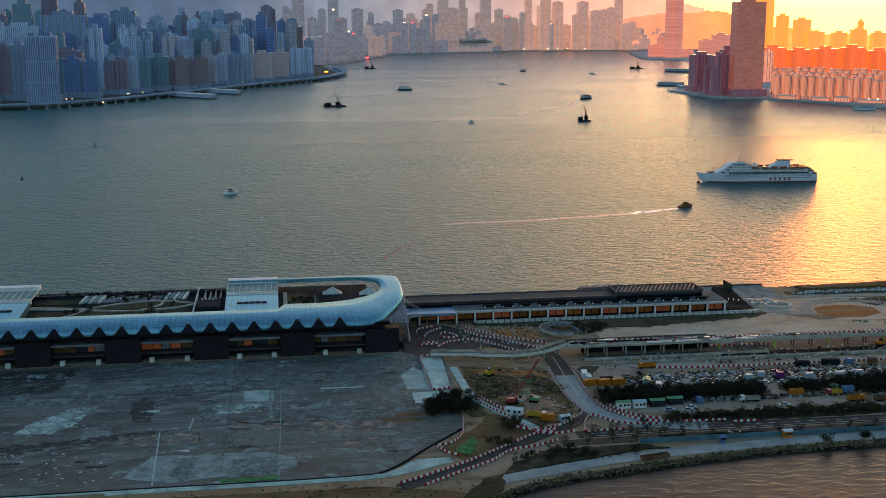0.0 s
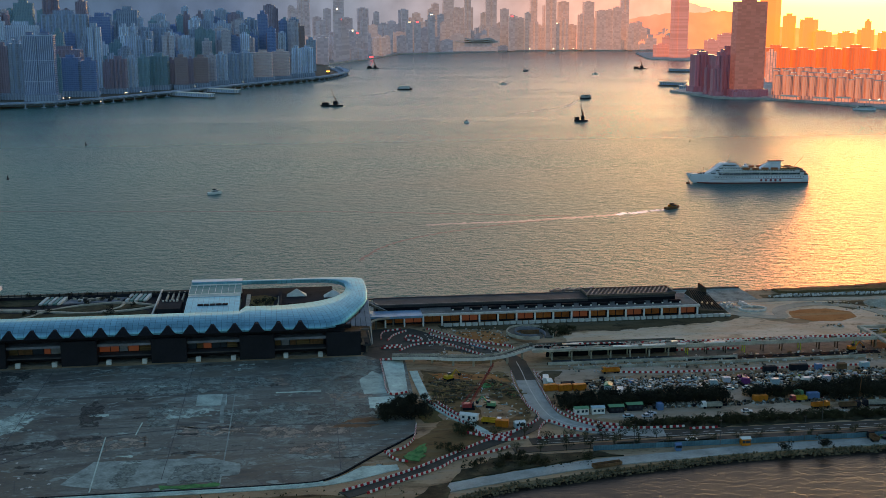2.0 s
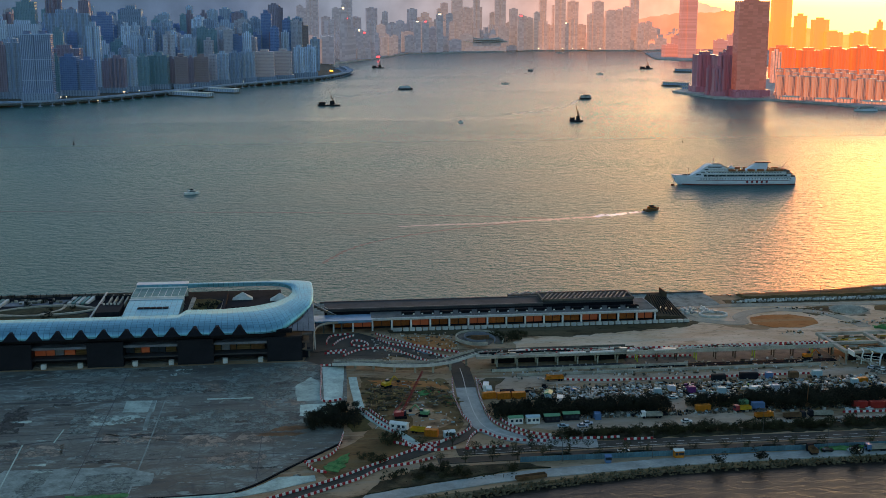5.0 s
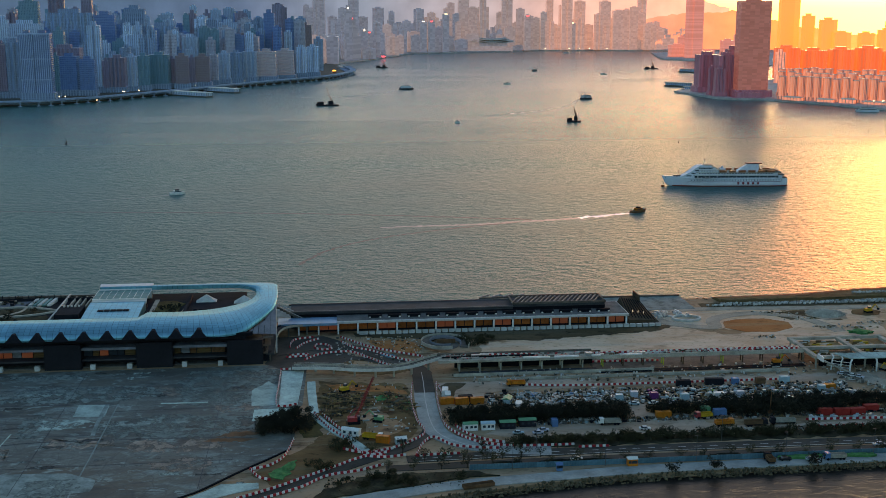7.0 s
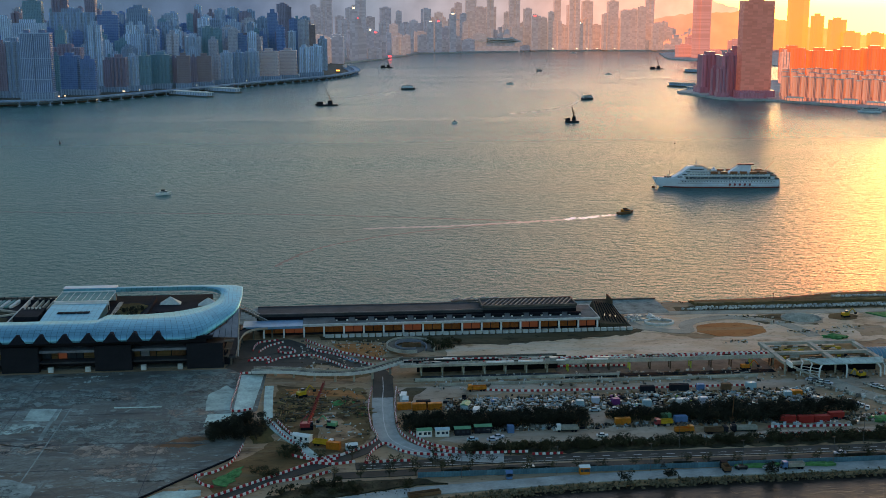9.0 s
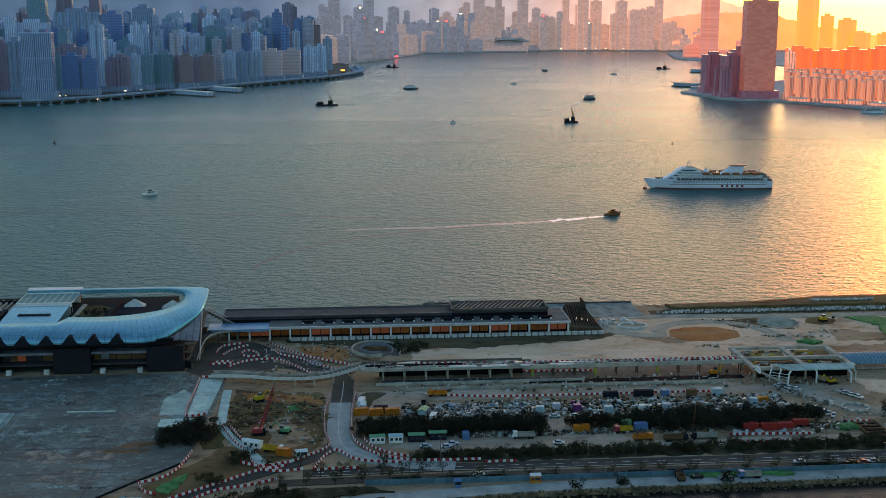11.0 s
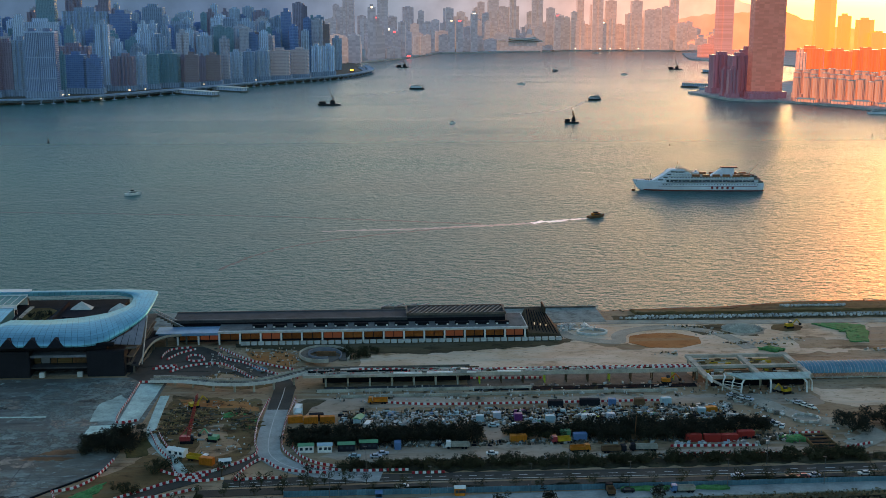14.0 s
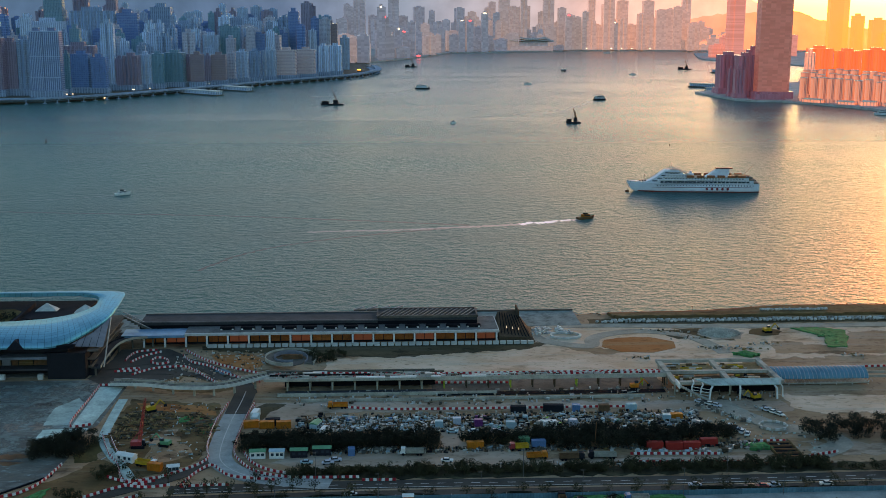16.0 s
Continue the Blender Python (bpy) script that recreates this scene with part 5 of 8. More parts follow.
# hills behind the city
def hills(name, ridge, y_of, haze_colours, label, seed, strength=0.5):
    """A far ridge, built as a hillside that falls towards the shore; its emission ramp imitates haze and sunset glow.
    """
    rng = random.Random(seed)
    bm = bmesh.new()
    pts = []
    for (xa, za), (xb, zb) in zip(ridge, ridge[1:]):
        k = max(2, int(abs(xb - xa) / 18))
        pts += [(xa + (xb - xa) * i / k, za + (zb - za) * i / k + rng.uniform(-4, 4)) for i in range(k)]
    pts.append(ridge[-1])
    rows = []
    for f, back in ((0.0, 0.0), (0.5, 20), (0.85, 45), (1.0, 60), (0.0, 64)):
        rows.append([bm.verts.new((x, y_of(x) - 60 + back, -6 + (z + 6) * f * (1 + rng.uniform(-0.02, 0.02)))) for x, z in pts])
    for r, s in zip(rows, rows[1:]):
        for i in range(len(r) - 1):
            bm.faces.new((r[i], r[i + 1], s[i + 1], s[i]))
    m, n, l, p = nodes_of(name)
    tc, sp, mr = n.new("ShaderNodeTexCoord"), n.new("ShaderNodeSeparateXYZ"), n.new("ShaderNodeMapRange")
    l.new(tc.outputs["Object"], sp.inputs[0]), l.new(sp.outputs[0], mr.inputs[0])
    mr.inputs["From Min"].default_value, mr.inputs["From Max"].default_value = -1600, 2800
    r = ramp(n, [((x + 1600) / 4400, c) for x, c in haze_colours])
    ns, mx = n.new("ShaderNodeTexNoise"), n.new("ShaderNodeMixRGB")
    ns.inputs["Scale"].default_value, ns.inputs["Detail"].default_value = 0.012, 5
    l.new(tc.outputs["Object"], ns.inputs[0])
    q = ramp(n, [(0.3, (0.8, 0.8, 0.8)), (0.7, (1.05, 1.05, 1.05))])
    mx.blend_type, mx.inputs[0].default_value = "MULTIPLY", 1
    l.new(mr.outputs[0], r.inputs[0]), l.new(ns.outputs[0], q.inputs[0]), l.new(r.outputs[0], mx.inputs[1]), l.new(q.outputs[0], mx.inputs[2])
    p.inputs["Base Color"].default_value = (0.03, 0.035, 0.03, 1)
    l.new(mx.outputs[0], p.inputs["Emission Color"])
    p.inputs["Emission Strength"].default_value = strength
    p.inputs["Roughness"].default_value = 1.0
    return setting(name, bm, m, label, "hills")


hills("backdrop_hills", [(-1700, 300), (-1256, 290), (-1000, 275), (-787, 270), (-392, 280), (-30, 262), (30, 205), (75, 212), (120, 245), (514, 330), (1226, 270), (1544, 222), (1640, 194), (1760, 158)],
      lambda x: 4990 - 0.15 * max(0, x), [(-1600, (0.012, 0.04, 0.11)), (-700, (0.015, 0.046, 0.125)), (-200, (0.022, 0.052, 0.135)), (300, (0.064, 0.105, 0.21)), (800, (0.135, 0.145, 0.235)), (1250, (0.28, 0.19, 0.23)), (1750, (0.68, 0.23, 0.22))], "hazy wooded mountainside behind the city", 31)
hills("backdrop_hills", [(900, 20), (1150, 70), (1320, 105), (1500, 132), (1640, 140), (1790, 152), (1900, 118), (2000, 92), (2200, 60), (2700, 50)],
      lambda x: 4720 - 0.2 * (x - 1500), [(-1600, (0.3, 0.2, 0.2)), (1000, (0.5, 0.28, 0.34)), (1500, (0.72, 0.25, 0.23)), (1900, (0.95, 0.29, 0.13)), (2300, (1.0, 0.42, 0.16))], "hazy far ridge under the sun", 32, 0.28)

# ---- viaduct, footbridge, helix, station ----
viaduct = thing("viaduct", pose(220, 528, 0), "half-built concrete viaduct on columns with barrier rows", "viaduct")


def vpart(name, bm, material, label="", parent=None):
    bmesh.ops.translate(bm, verts=bm.verts[:], vec=(-220, -528, 0))
    return part(name, bm, material, parent or viaduct, label)


def deck_back(x):
    """Back edge of the deck: a broad platform beside the spiral, then a narrow bridge."""
    return 529.0 if x < 205 else 524.6


vpart("deck", boxes((134, 205, 519.3, 529, 4.55, 5.2)), M["concrete"], "pale concrete platform")
vpart("deck", boxes((205, 302, 519.3, 524.6, 4.4, 5.2)), M["concrete"], "narrow concrete bridge deck")
vpart("deck_surface", boxes((136, 204.5, 521.2, 528.4, 5.2, 5.3), (205, 301, 520.2, 524.2, 5.2, 5.3)), M["road_grey"])
vpart("front_parapet", boxes((134, 205, 518.6, 519.3, 4.5, 5.6)), M["concrete"], "pale front parapet")
vpart("front_parapet", boxes((205, 302, 518.6, 519.3, 4.2, 5.9)), M["concrete"], "pale front parapet")
vpart("back_parapet", boxes((134, 205, 528.6, 529.2, 4.2, 6.1)), M["concrete_dark"])
vpart("back_parapet", boxes((205, 302, 524.4, 524.9, 4.2, 5.9)), M["concrete"])
# added black backing gives the open gap below the platform its shade
vpart("under_wall", boxes((142, 205, 526, 527, 0, 4)), M["black"], "black backing for the shade under the platform")
vpart("pipe_run", boxes((136, 178, 523.5, 524.4, 5.3, 5.9)), M["black"], "dark channel along the platform")
for k in range(18):
    x = 143.5 + 9.3 * k
    for y in ((520.6, 525) if k < 7 else (520.6, 523.4)):
        bm = bmesh.new()
        rod(bm, (x, y, 0), (x, y, 4.3), 0.4 if k < 7 else 0.3, 8)
        vpart("column", bm, M["concrete"] if k < 7 else (M["lime_prop"] if k % 3 == 1 else M["bark"]), "concrete column" if k < 7 else ("yellow-green steel prop" if k % 3 == 1 else "dark steel column"))
    vpart("cross_beam", boxes((x - 0.5, x + 0.5, 519.5, deck_back(x) - 0.4, 3.7, 4.4)), M["concrete_dark"])
rng = random.Random(7)
for k in range(70):
    x = rng.uniform(140, 298)
    y = rng.uniform(520.6, deck_back(x) - 1.6)
    w = rng.choice((2.0, 3.0, 4, 6, 8))
    vpart("formwork", boxes((x, min(x + w, 301), y, y + rng.uniform(0.4, 1.1), 5.3, 5.5 + rng.uniform(0.1, 0.6))), rng.choice((M["offwhite"], M["concrete"], M["steel"], M["concrete_dark"], M["bark"])))
for x0, x1 in ((172, 184), (186, 197), (203, 207), (216, 226)):
    vpart("cover_sheet", boxes((x0, x1, 518.5, 519.6, 5.62, 6.2)), M["white"], "long white cover boards")
vpart("site_cabin", boxes((200.5, 203.5, 519.8, 522, 5.2, 6.9)), M["steel"], "grey cabin on the deck")
vpart("kerb_wall", boxes((140, 230, 512.6, 513.2, 0, 1.3)), M["concrete"], "low wall below the viaduct")
vpart("kerb_wall", boxes((150, 290, 505.5, 506.2, 0, 1.1)), M["concrete"])
vpart("trench", boxes((205, 300, 511, 515, 0.02, 0.3)), M["black"], "dark open trench")
vpart("trench", boxes((143, 205, 514.2, 519, 0.02, 0.35)), M["slate"])

# curved footbridge down to the runway
RAMP = [(70, 529, 2.0), (80, 527, 2.4), (88, 523.5, 3.0), (97, 518.5, 3.6), (106, 516, 4.0), (114, 515.6, 4.3), (122, 518, 4.6), (130, 523.5, 5.0), (137, 528, 5.2)]
bridge = thing("curved_footbridge", pose(106, 516, 0), "pale curved concrete footbridge with steel rails", "footbridge")


def along(line3, width, z0, z1, side=0.0):
    bm = bmesh.new()
    ribbon(bm, spline(line3, 2.0), width, z0, z1, side)
    return bm


def bpart(name, bm, material, label=""):
    bmesh.ops.translate(bm, verts=bm.verts[:], vec=(-106, -516, 0))
    return part(name, bm, material, bridge, label)


bpart("deck", along(RAMP, 4.2, -0.6, 0.0), M["concrete"])
bpart("walkway", along(RAMP, 3.4, 0.0, 0.06), M["asphalt"], "dark walkway surface")
bpart("parapet", along(RAMP, 0.3, -0.6, 0.7, 2.1), M["concrete"])
bpart("parapet", along(RAMP, 0.3, -0.8, 0.6, -2.1), M["offwhite"], "pale outer parapet")
bpart("hand_rail", along(RAMP, 0.14, 1.0, 1.12, 2.1), M["steel"])
bpart("hand_rail", along(RAMP, 0.14, 0.95, 1.07, -2.1), M["steel"])
for x, y, z in RAMP[1:-1]:
    bm = bmesh.new()
    rod(bm, (x, y, 0), (x, y, z - 0.8), 0.5, 8)
    bpart("column", bm, M["concrete"])

# round spiral of the car ramp
helix = thing("spiral_ramp", pose(142, 563, 0), "round concrete spiral ramp under construction", "ramp")
HEL = [(math.cos(a) * 9.5, math.sin(a) * 11.5, 0.6 + 1.8 * (a + 0.5) / 5.2) for a in [(-0.5 + 5.4 * i / 22) for i in range(23)]]
for nm, side, w, z0, z1, mt in (("ramp_deck", 0, 4.0, -0.6, 0.0, "concrete_dark"), ("ramp_wall", 2.0, 0.4, -0.7, 0.9, "bay_edge"), ("ramp_wall", -2.0, 0.4, -0.7, 0.9, "concrete")):
    bm = bmesh.new()
    ribbon(bm, spline(HEL, 2.0), w, z0, z1, side)
    part(nm, bm, M[mt], helix)
bm = bmesh.new()
prism(bm, [(6.4 * math.cos(a * math.pi / 12), 8 * math.sin(a * math.pi / 12)) for a in range(24)], 0.02, 0.25)
part("inner_court", bm, M["concrete_dark"], helix)
part("ring_wall", boxes((-4, 5, 2.0, 3.0, 0, 2.2)), M["rust"], helix)

# station: open steel deck and white portal canopy
station = thing("station_frame", pose(326, 530, 0), "unfinished station deck of grey beams with a white portal canopy", "station")


def spart(name, bm, material, label=""):
    bmesh.ops.translate(bm, verts=bm.verts[:], vec=(-326, -530, 0))
    return part(name, bm, material, station, label)


for y in (507.5, 522, 538):
    spart("beam", boxes((302, 348, y - 0.9, y + 0.9, 4.6, 5.9)), M["concrete"], "long grey beam")
for x in (303, 326, 347):
    spart("cross_beam", boxes((x - 1.1, x + 1.1, 508.4, 539, 4.5, 5.7)), M["concrete"])
    for y in (508, 522, 537):
        bm = bmesh.new()
        rod(bm, (x, y, 0), (x, y, 4.6), 0.5, 8)
        spart("column", bm, M["concrete"])
spart("slab", boxes((304.2, 324.8, 523, 537, 3.6, 4.0)), M["timber"], "brown timber formwork floor")
spart("slab", boxes((327.2, 345.8, 523, 537, 3.6, 4.0)), M["timber"])
spart("slab", boxes((304.2, 324.8, 509, 521, 3.4, 3.8)), M["rust"], "rust-brown reinforcement mat")
spart("slab", boxes((327.2, 345.8, 509, 521, 3.4, 3.8)), M["rust"])
rng = random.Random(9)
for k in range(64):
    x, y = rng.choice((rng.uniform(304.5, 319), rng.uniform(327.5, 340))), rng.choice((rng.uniform(524, 536), rng.uniform(510, 520)))
    spart("timber", boxes((x, x + rng.uniform(0.8, 5), y, y + rng.uniform(0.2, 0.9), 3.9, 4.3 + rng.uniform(0.1, 0.8))), rng.choice((M["sand"], M["mud"], M["concrete"], M["rust"], M["offwhite"], M["black"], M["timber"], M["yellow"])))


def hoop(x, y, back, r):
    bm = bmesh.new()
    s = 0 if 320 < x < 335 else (1 if x < 320 else -1)
    rod(bm, (x, y, 0), (x + 0.3 * s, y, 4.4), r, 8), rod(bm, (x + 0.3 * s, y, 4.4), (x + 1.2 * s, y + 0.6, 5.6), r, 8), rod(bm, (x + 1.2 * s, y + 0.6, 5.6), (x + 1.2 * s, back, 6.4), r, 8)
    return bm


for x in (315.5, 328, 343.5):
    spart("portal_rib", hoop(x, 500.8, 507, 0.4), M["white"], "white bent portal rib")
for x, y in ((312.2, 503), (309, 505.4), (346.5, 503)):
    spart("side_rib", hoop(x, y, 508, 0.3), M["white"])
for z in (1.6, 2.9, 4.2):
    bm = bmesh.new()
    rod(bm, (309, 505.4, z), (315.5, 500.8, z), 0.14, 5)
    spart("side_rail", bm, M["white"])
bm = bmesh.new()
vs = [bm.verts.new(p) for p in ((316.2, 501.2, 5.8), (344.8, 501.2, 5.8), (347, 507, 6.6), (311, 507, 6.6), (316.2, 501.2, 6.2), (344.8, 501.2, 6.2), (347, 507, 7.0), (311, 507, 7.0))]
for f in ((3, 2, 1, 0), (4, 5, 6, 7), (0, 1, 5, 4), (1, 2, 6, 5), (2, 3, 7, 6), (3, 0, 4, 7)):
    bm.faces.new([vs[i] for i in f])
spart("canopy_roof", bm, M["patch_light"], "pale canopy roof")
for k in range(9):
    bm = bmesh.new()
    rod(bm, (317 + 3.4 * k, 501.2, 6.25), (313.5 + 4.1 * k, 507, 7.05), 0.12, 4)
    spart("canopy_seam", bm, M["steel"])
spart("back_wall", boxes((306, 346, 511, 512, 0, 3.4)), M["black"])
for k in range(14):
    bm = bmesh.new()
    box(bm, 303 + k * 0.9, 304 + k * 0.9, 503 - k * 0.45, 505.5 - k * 0.45, 4.95 - k * 0.38, 5.45 - k * 0.38)
    spart("stair_step", bm, M["concrete"])
spart("stair_rail", boxes((302.5, 303, 500, 506, 5.2, 7.4)), M["white"])

# barrel-roofed platform beyond the station
tube = thing("barrel_roof_walkway", pose(368, 524, 0), "blue translucent barrel-roofed walkway on white struts", "walkway")
N_RIB = 24
X_END = 20.5
bm = bmesh.new()
rows = []
for i in range(N_RIB + 1):
    x = -20.5 + (X_END + 20.5) * i / N_RIB
    rows.append([bm.verts.new((x, -6 * math.cos(a * math.pi / 10), 2.6 + 3.4 * math.sin(a * math.pi / 10))) for a in range(11)])
for r, s in zip(rows, rows[1:]):
    for a in range(10):
        f = bm.faces.new((r[a], s[a], s[a + 1], r[a + 1]))
        f.smooth = True
part("barrel_roof", bm, mat("blue_roof_sheet", (0.045, 0.25, 0.3), 0.7, big=6, fine=0.8, amount=0.3, bump=0.1), tube, "blue sheet barrel roof")
for i in range(0, N_RIB + 1):
    x = -20.5 + (X_END + 20.5) * i / N_RIB
    bm = bmesh.new()
    for a in range(8):
        p, q = (a * math.pi / 8), ((a + 1) * math.pi / 8)
        rod(bm, (x, -6.1 * math.cos(p), 2.6 + 3.5 * math.sin(p)), (x, -6.1 * math.cos(q), 2.6 + 3.5 * math.sin(q)), 0.1, 4)
    part("roof_rib", bm, M["steel"], tube)
    bm = bmesh.new()
    rod(bm, (x, -6, 0.9), (x + 1.0, -6, 2.6), 0.08, 4), rod(bm, (x + 1.0, -6, 2.6), (x + 2.0, -6, 0.9), 0.08, 4)
    part("lattice", bm, M["offwhite"], tube)
    if i % 4 == 0:
        bm = bmesh.new()
        rod(bm, (x, -5.8, 0), (x, -5.8, 1.0), 0.25, 6)
        part("post", bm, M["white"], tube)
part("base_beam", boxes((-20.5, X_END, -6.3, 6.3, 0.5, 1.0)), M["concrete"], tube)
part("far_rail", boxes((X_END, X_END + 90, -3, -2.5, 2.0, 3.0), (X_END, X_END + 90, 2.5, 3.0, 2.0, 3.0)), M["concrete"], tube)

# ---- rows of red and white barriers ----
def unit(colour):
    bm = bmesh.new()
    prism(bm, [(-0.53, -0.28), (0.53, -0.28), (0.53, 0.28), (-0.53, 0.28)], 0, 0.28)
    vs = box(bm, -0.53, 0.53, -0.2, 0.2, 0.28, 0.85)
    for v in vs[4:]:
        v.co.y *= 0.5
    return mesh_of("barrier", bm, M[colour])


UNITS = (unit("red"), unit("white"))


def barrier_row(line, z=0.25, step=1.1):
    pts = spline(line, 0.22)
    x0, y0 = line[0][:2]
    row = thing("barrier_row", pose(x0, y0, z), "row of red and white plastic water-filled barriers", "barrier", "barrier rows")
    gone, k, last = step, 0, pts[0]
    for p in pts[1:]:
        gone += (p - last).length
        if gone >= step:
            d = p - last
            part("barrier", UNITS[k % 2], None, row, at=pose(p.x - x0, p.y - y0, 0, 0, 0, math.degrees(math.atan2(d.y, d.x)) + rng.uniform(-4, 4)))
            gone, k = 0.0, k + 1
        last = p
    return row


for line in (
    [(68, 565.7), (68.5, 573), (71, 578.9), (79.5, 582)], [(71, 563), (75, 572), (82, 579)], [(79.5, 565), (81, 569), (85, 568), (87.8, 562), (84, 559.5), (80, 562)],
    [(67, 549), (75.4, 550.2), (76, 553), (68, 552)], [(75.3, 544.5), (82.3, 552.4), (91.7, 555.2), (98, 553.3), (108.9, 537.4), (117.9, 524)],
    [(92.8, 572), (98, 562), (106.5, 555.4), (115.3, 544.3), (126, 534.2), (130, 530)], [(92.6, 580.6), (100.9, 568.5), (108.4, 559.5), (119.4, 550.6), (128.6, 544.4)], [(128.6, 544.4), (130, 538), (131, 532)],
    [(121.2, 505), (120, 495), (118.8, 479), (119.2, 458), (121, 447), (118.5, 439.6), (108.6, 430), (100, 425.6)],
    [(131.5, 504.8), (129.8, 485), (129.2, 469), (129.6, 452), (133.2, 441.5), (139.5, 432.4), (148.7, 427.6), (160, 426)],
    [(133.5, 450), (137, 441), (143, 434), (150, 430.5)],
    [(115.6, 421.5), (118.7, 432), (123.5, 438.8), (129.4, 430.5), (135.4, 427.2), (146, 425)], [(116, 420.6), (124, 421.3), (132, 421.3)],
    [(57, 414.3), (63.4, 417.2), (68.5, 426), (71.4, 442)], [(57, 414.3), (60, 407), (64, 404)],
    [(40, 381), (52, 388), (65, 396.5), (75.7, 405), (86.8, 414), (95.4, 421), (106.4, 426)], [(48, 378), (62, 388), (74.5, 396.5), (83.3, 405.3), (94.6, 409), (103, 413.5)],
    [(64.7, 529.8), (64.3, 510), (64.2, 482), (72, 482)], [(64.7, 530.4), (76, 530.4)],
    [(79.3, 470), (84.9, 453), (90.8, 441), (95.6, 427), (104.5, 422)], [(82, 470), (88, 454), (93, 443)],
    [(90, 430), (97, 426), (108, 429)], [(96, 423), (104, 420.5), (112, 422)],
    [(166, 498), (188, 494), (240, 493.3), (271, 493.2)], [(271, 493.2), (283, 492.8)], [(271, 442.4), (302, 441)], [(160, 426), (175, 425.8)], [(176, 423), (187, 423)], [(320, 452.5), (330, 452.5)], [(330, 436), (345, 441)],
):
    barrier_row(line)
barrier_row([(270, 434.8), (290, 433.8), (311, 432.8)])
barrier_row([(205, 523.6), (300, 523.6)], 5.3), barrier_row([(196, 527.6), (236, 526.2)], 0.1), barrier_row([(250, 522), (262, 521.4), (300, 521.8)], 5.3)
barrier_row([(350, 541), (440, 543)], 0.0), barrier_row([(158, 526), (178, 525)], 5.3)
barrier_row([(132, 500), (133, 488), (136, 479)], 0.2)

# ---- trees, scrub, hoarding, seawall rocks ----
def leaf_crown(rng, w, h, z0, count, size, lumps=7):
    """A loose crown: leaf sprays gathered round several boughs."""
    bm = bmesh.new()
    centres = [(rng.gauss(0, w * 0.24), rng.gauss(0, w * 0.24), z0 + h * rng.uniform(0.2, 0.85), w * rng.uniform(0.16, 0.3)) for _ in range(lumps)]
    for _ in range(count):
        cx, cy, cz, r = rng.choice(centres)
        d = Vector((rng.gauss(0, 1), rng.gauss(0, 1), rng.gauss(0, 0.8))).normalized() * r * rng.uniform(0.55, 1.1)
        p = Vector((cx, cy, cz)) + d
        a = Vector((rng.gauss(0, 1), rng.gauss(0, 1), rng.gauss(0, 0.5))).normalized() * size * rng.uniform(0.6, 1.3)
        b = a.cross(Vector((rng.gauss(0, 1), rng.gauss(0, 1), rng.gauss(0, 1)))).normalized() * size * rng.uniform(0.35, 0.7)
        vs = [bm.verts.new(q) for q in (p - a, p + b, p + a, p - b + d * 0.1)]
        bm.faces.new(vs)
    return bm, centres


def tree(name, rng, w, h, material, label, group, count=260, size=0.55, trunk=0.3):
    t = thing(name, pose(0, 0, 0), label, "tree", group)
    bm, centres = leaf_crown(rng, w, h * (1 - trunk), h * trunk, count, size)
    part("crown", bm, M[material], t)
    bm = bmesh.new()
    rod(bm, (0, 0, -0.2), (0, 0, h * 0.55), 0.16 + h * 0.012, 6, 0.08)
    for cx, cy, cz, r in centres[:3 if h > 4 else 1]:
        rod(bm, (0, 0, h * trunk * 0.8), (cx, cy, cz), 0.09, 5, 0.03)
    part("trunk", bm, M["bark"], t)
    return t


def grove(protos, places, seed, s0=0.8, s1=1.25):
    """Copies of the prototypes, turned and placed; the prototypes take the first places."""
    rng = random.Random(seed)
    for i, (x, y, z) in enumerate(places):
        m = pose(x, y, z, 0, 0, rng.uniform(0, 360)) @ Matrix.Diagonal((*(rng.uniform(s0, s1),) * 3, 1))
        if i < len(protos):
            protos[i].matrix_basis = m
        else:
            src = protos[rng.randrange(len(protos))]
            keep = src.scale.copy()
            src.scale = (1, 1, 1)
            copy_thing(src, m)
            src.scale = keep


def scatter(rng, n, x0, x1, y0, y1, gap, z=0.1):
    """Random places at least `gap` apart."""
    out = []
    for _ in range(n * 12):
        if len(out) == n:
            break
        p = (rng.uniform(x0, x1), rng.uniform(y0, y1), z)
        if all((p[0] - q[0]) ** 2 + (p[1] - q[1]) ** 2 > gap * gap for q in out):
            out.append(p)
    return out


rng = random.Random(51)
copse = [tree("tree", rng, 6.5 + k * 0.5, 5.0 + 0.5 * k, "leaf", "dense dark green tree of the roadside copse", "copse trees", 1000, 0.3, 0.08) for k in range(5)]
places = scatter(rng, 100, 132, 203, 451.5, 460.5, 1.9) + scatter(rng, 62, 240, 312, 455, 463.5, 2.2) + scatter(rng, 36, 246, 288, 450, 456, 2.2) + scatter(rng, 14, 214, 242, 455.5, 460.5, 2.4)
places += scatter(rng, 70, 341, 440, 451, 468, 2.9) + scatter(rng, 20, 58, 76.5, 448.5, 459, 2.2) + scatter(rng, 7, 66, 77.5, 459, 466, 2.2)
grove(copse, places, 52, 0.62, 0.95)
scrub = [tree("scrub", rng, 4.2 + k * 0.4, 2.8, "dryleaf", "olive-brown thorny scrub on the verge", "roadside scrub", 560, 0.24, 0.05) for k in range(4)]
places = scatter(rng, 118, 150, 335, 427, 432.5, 1.9) + scatter(rng, 22, 330, 460, 424, 430, 3.2) + scatter(rng, 8, 86, 132, 394, 402, 3.2) + scatter(rng, 5, 87, 93, 428, 444, 2.4) + scatter(rng, 4, 75, 84, 411, 418, 2.4)
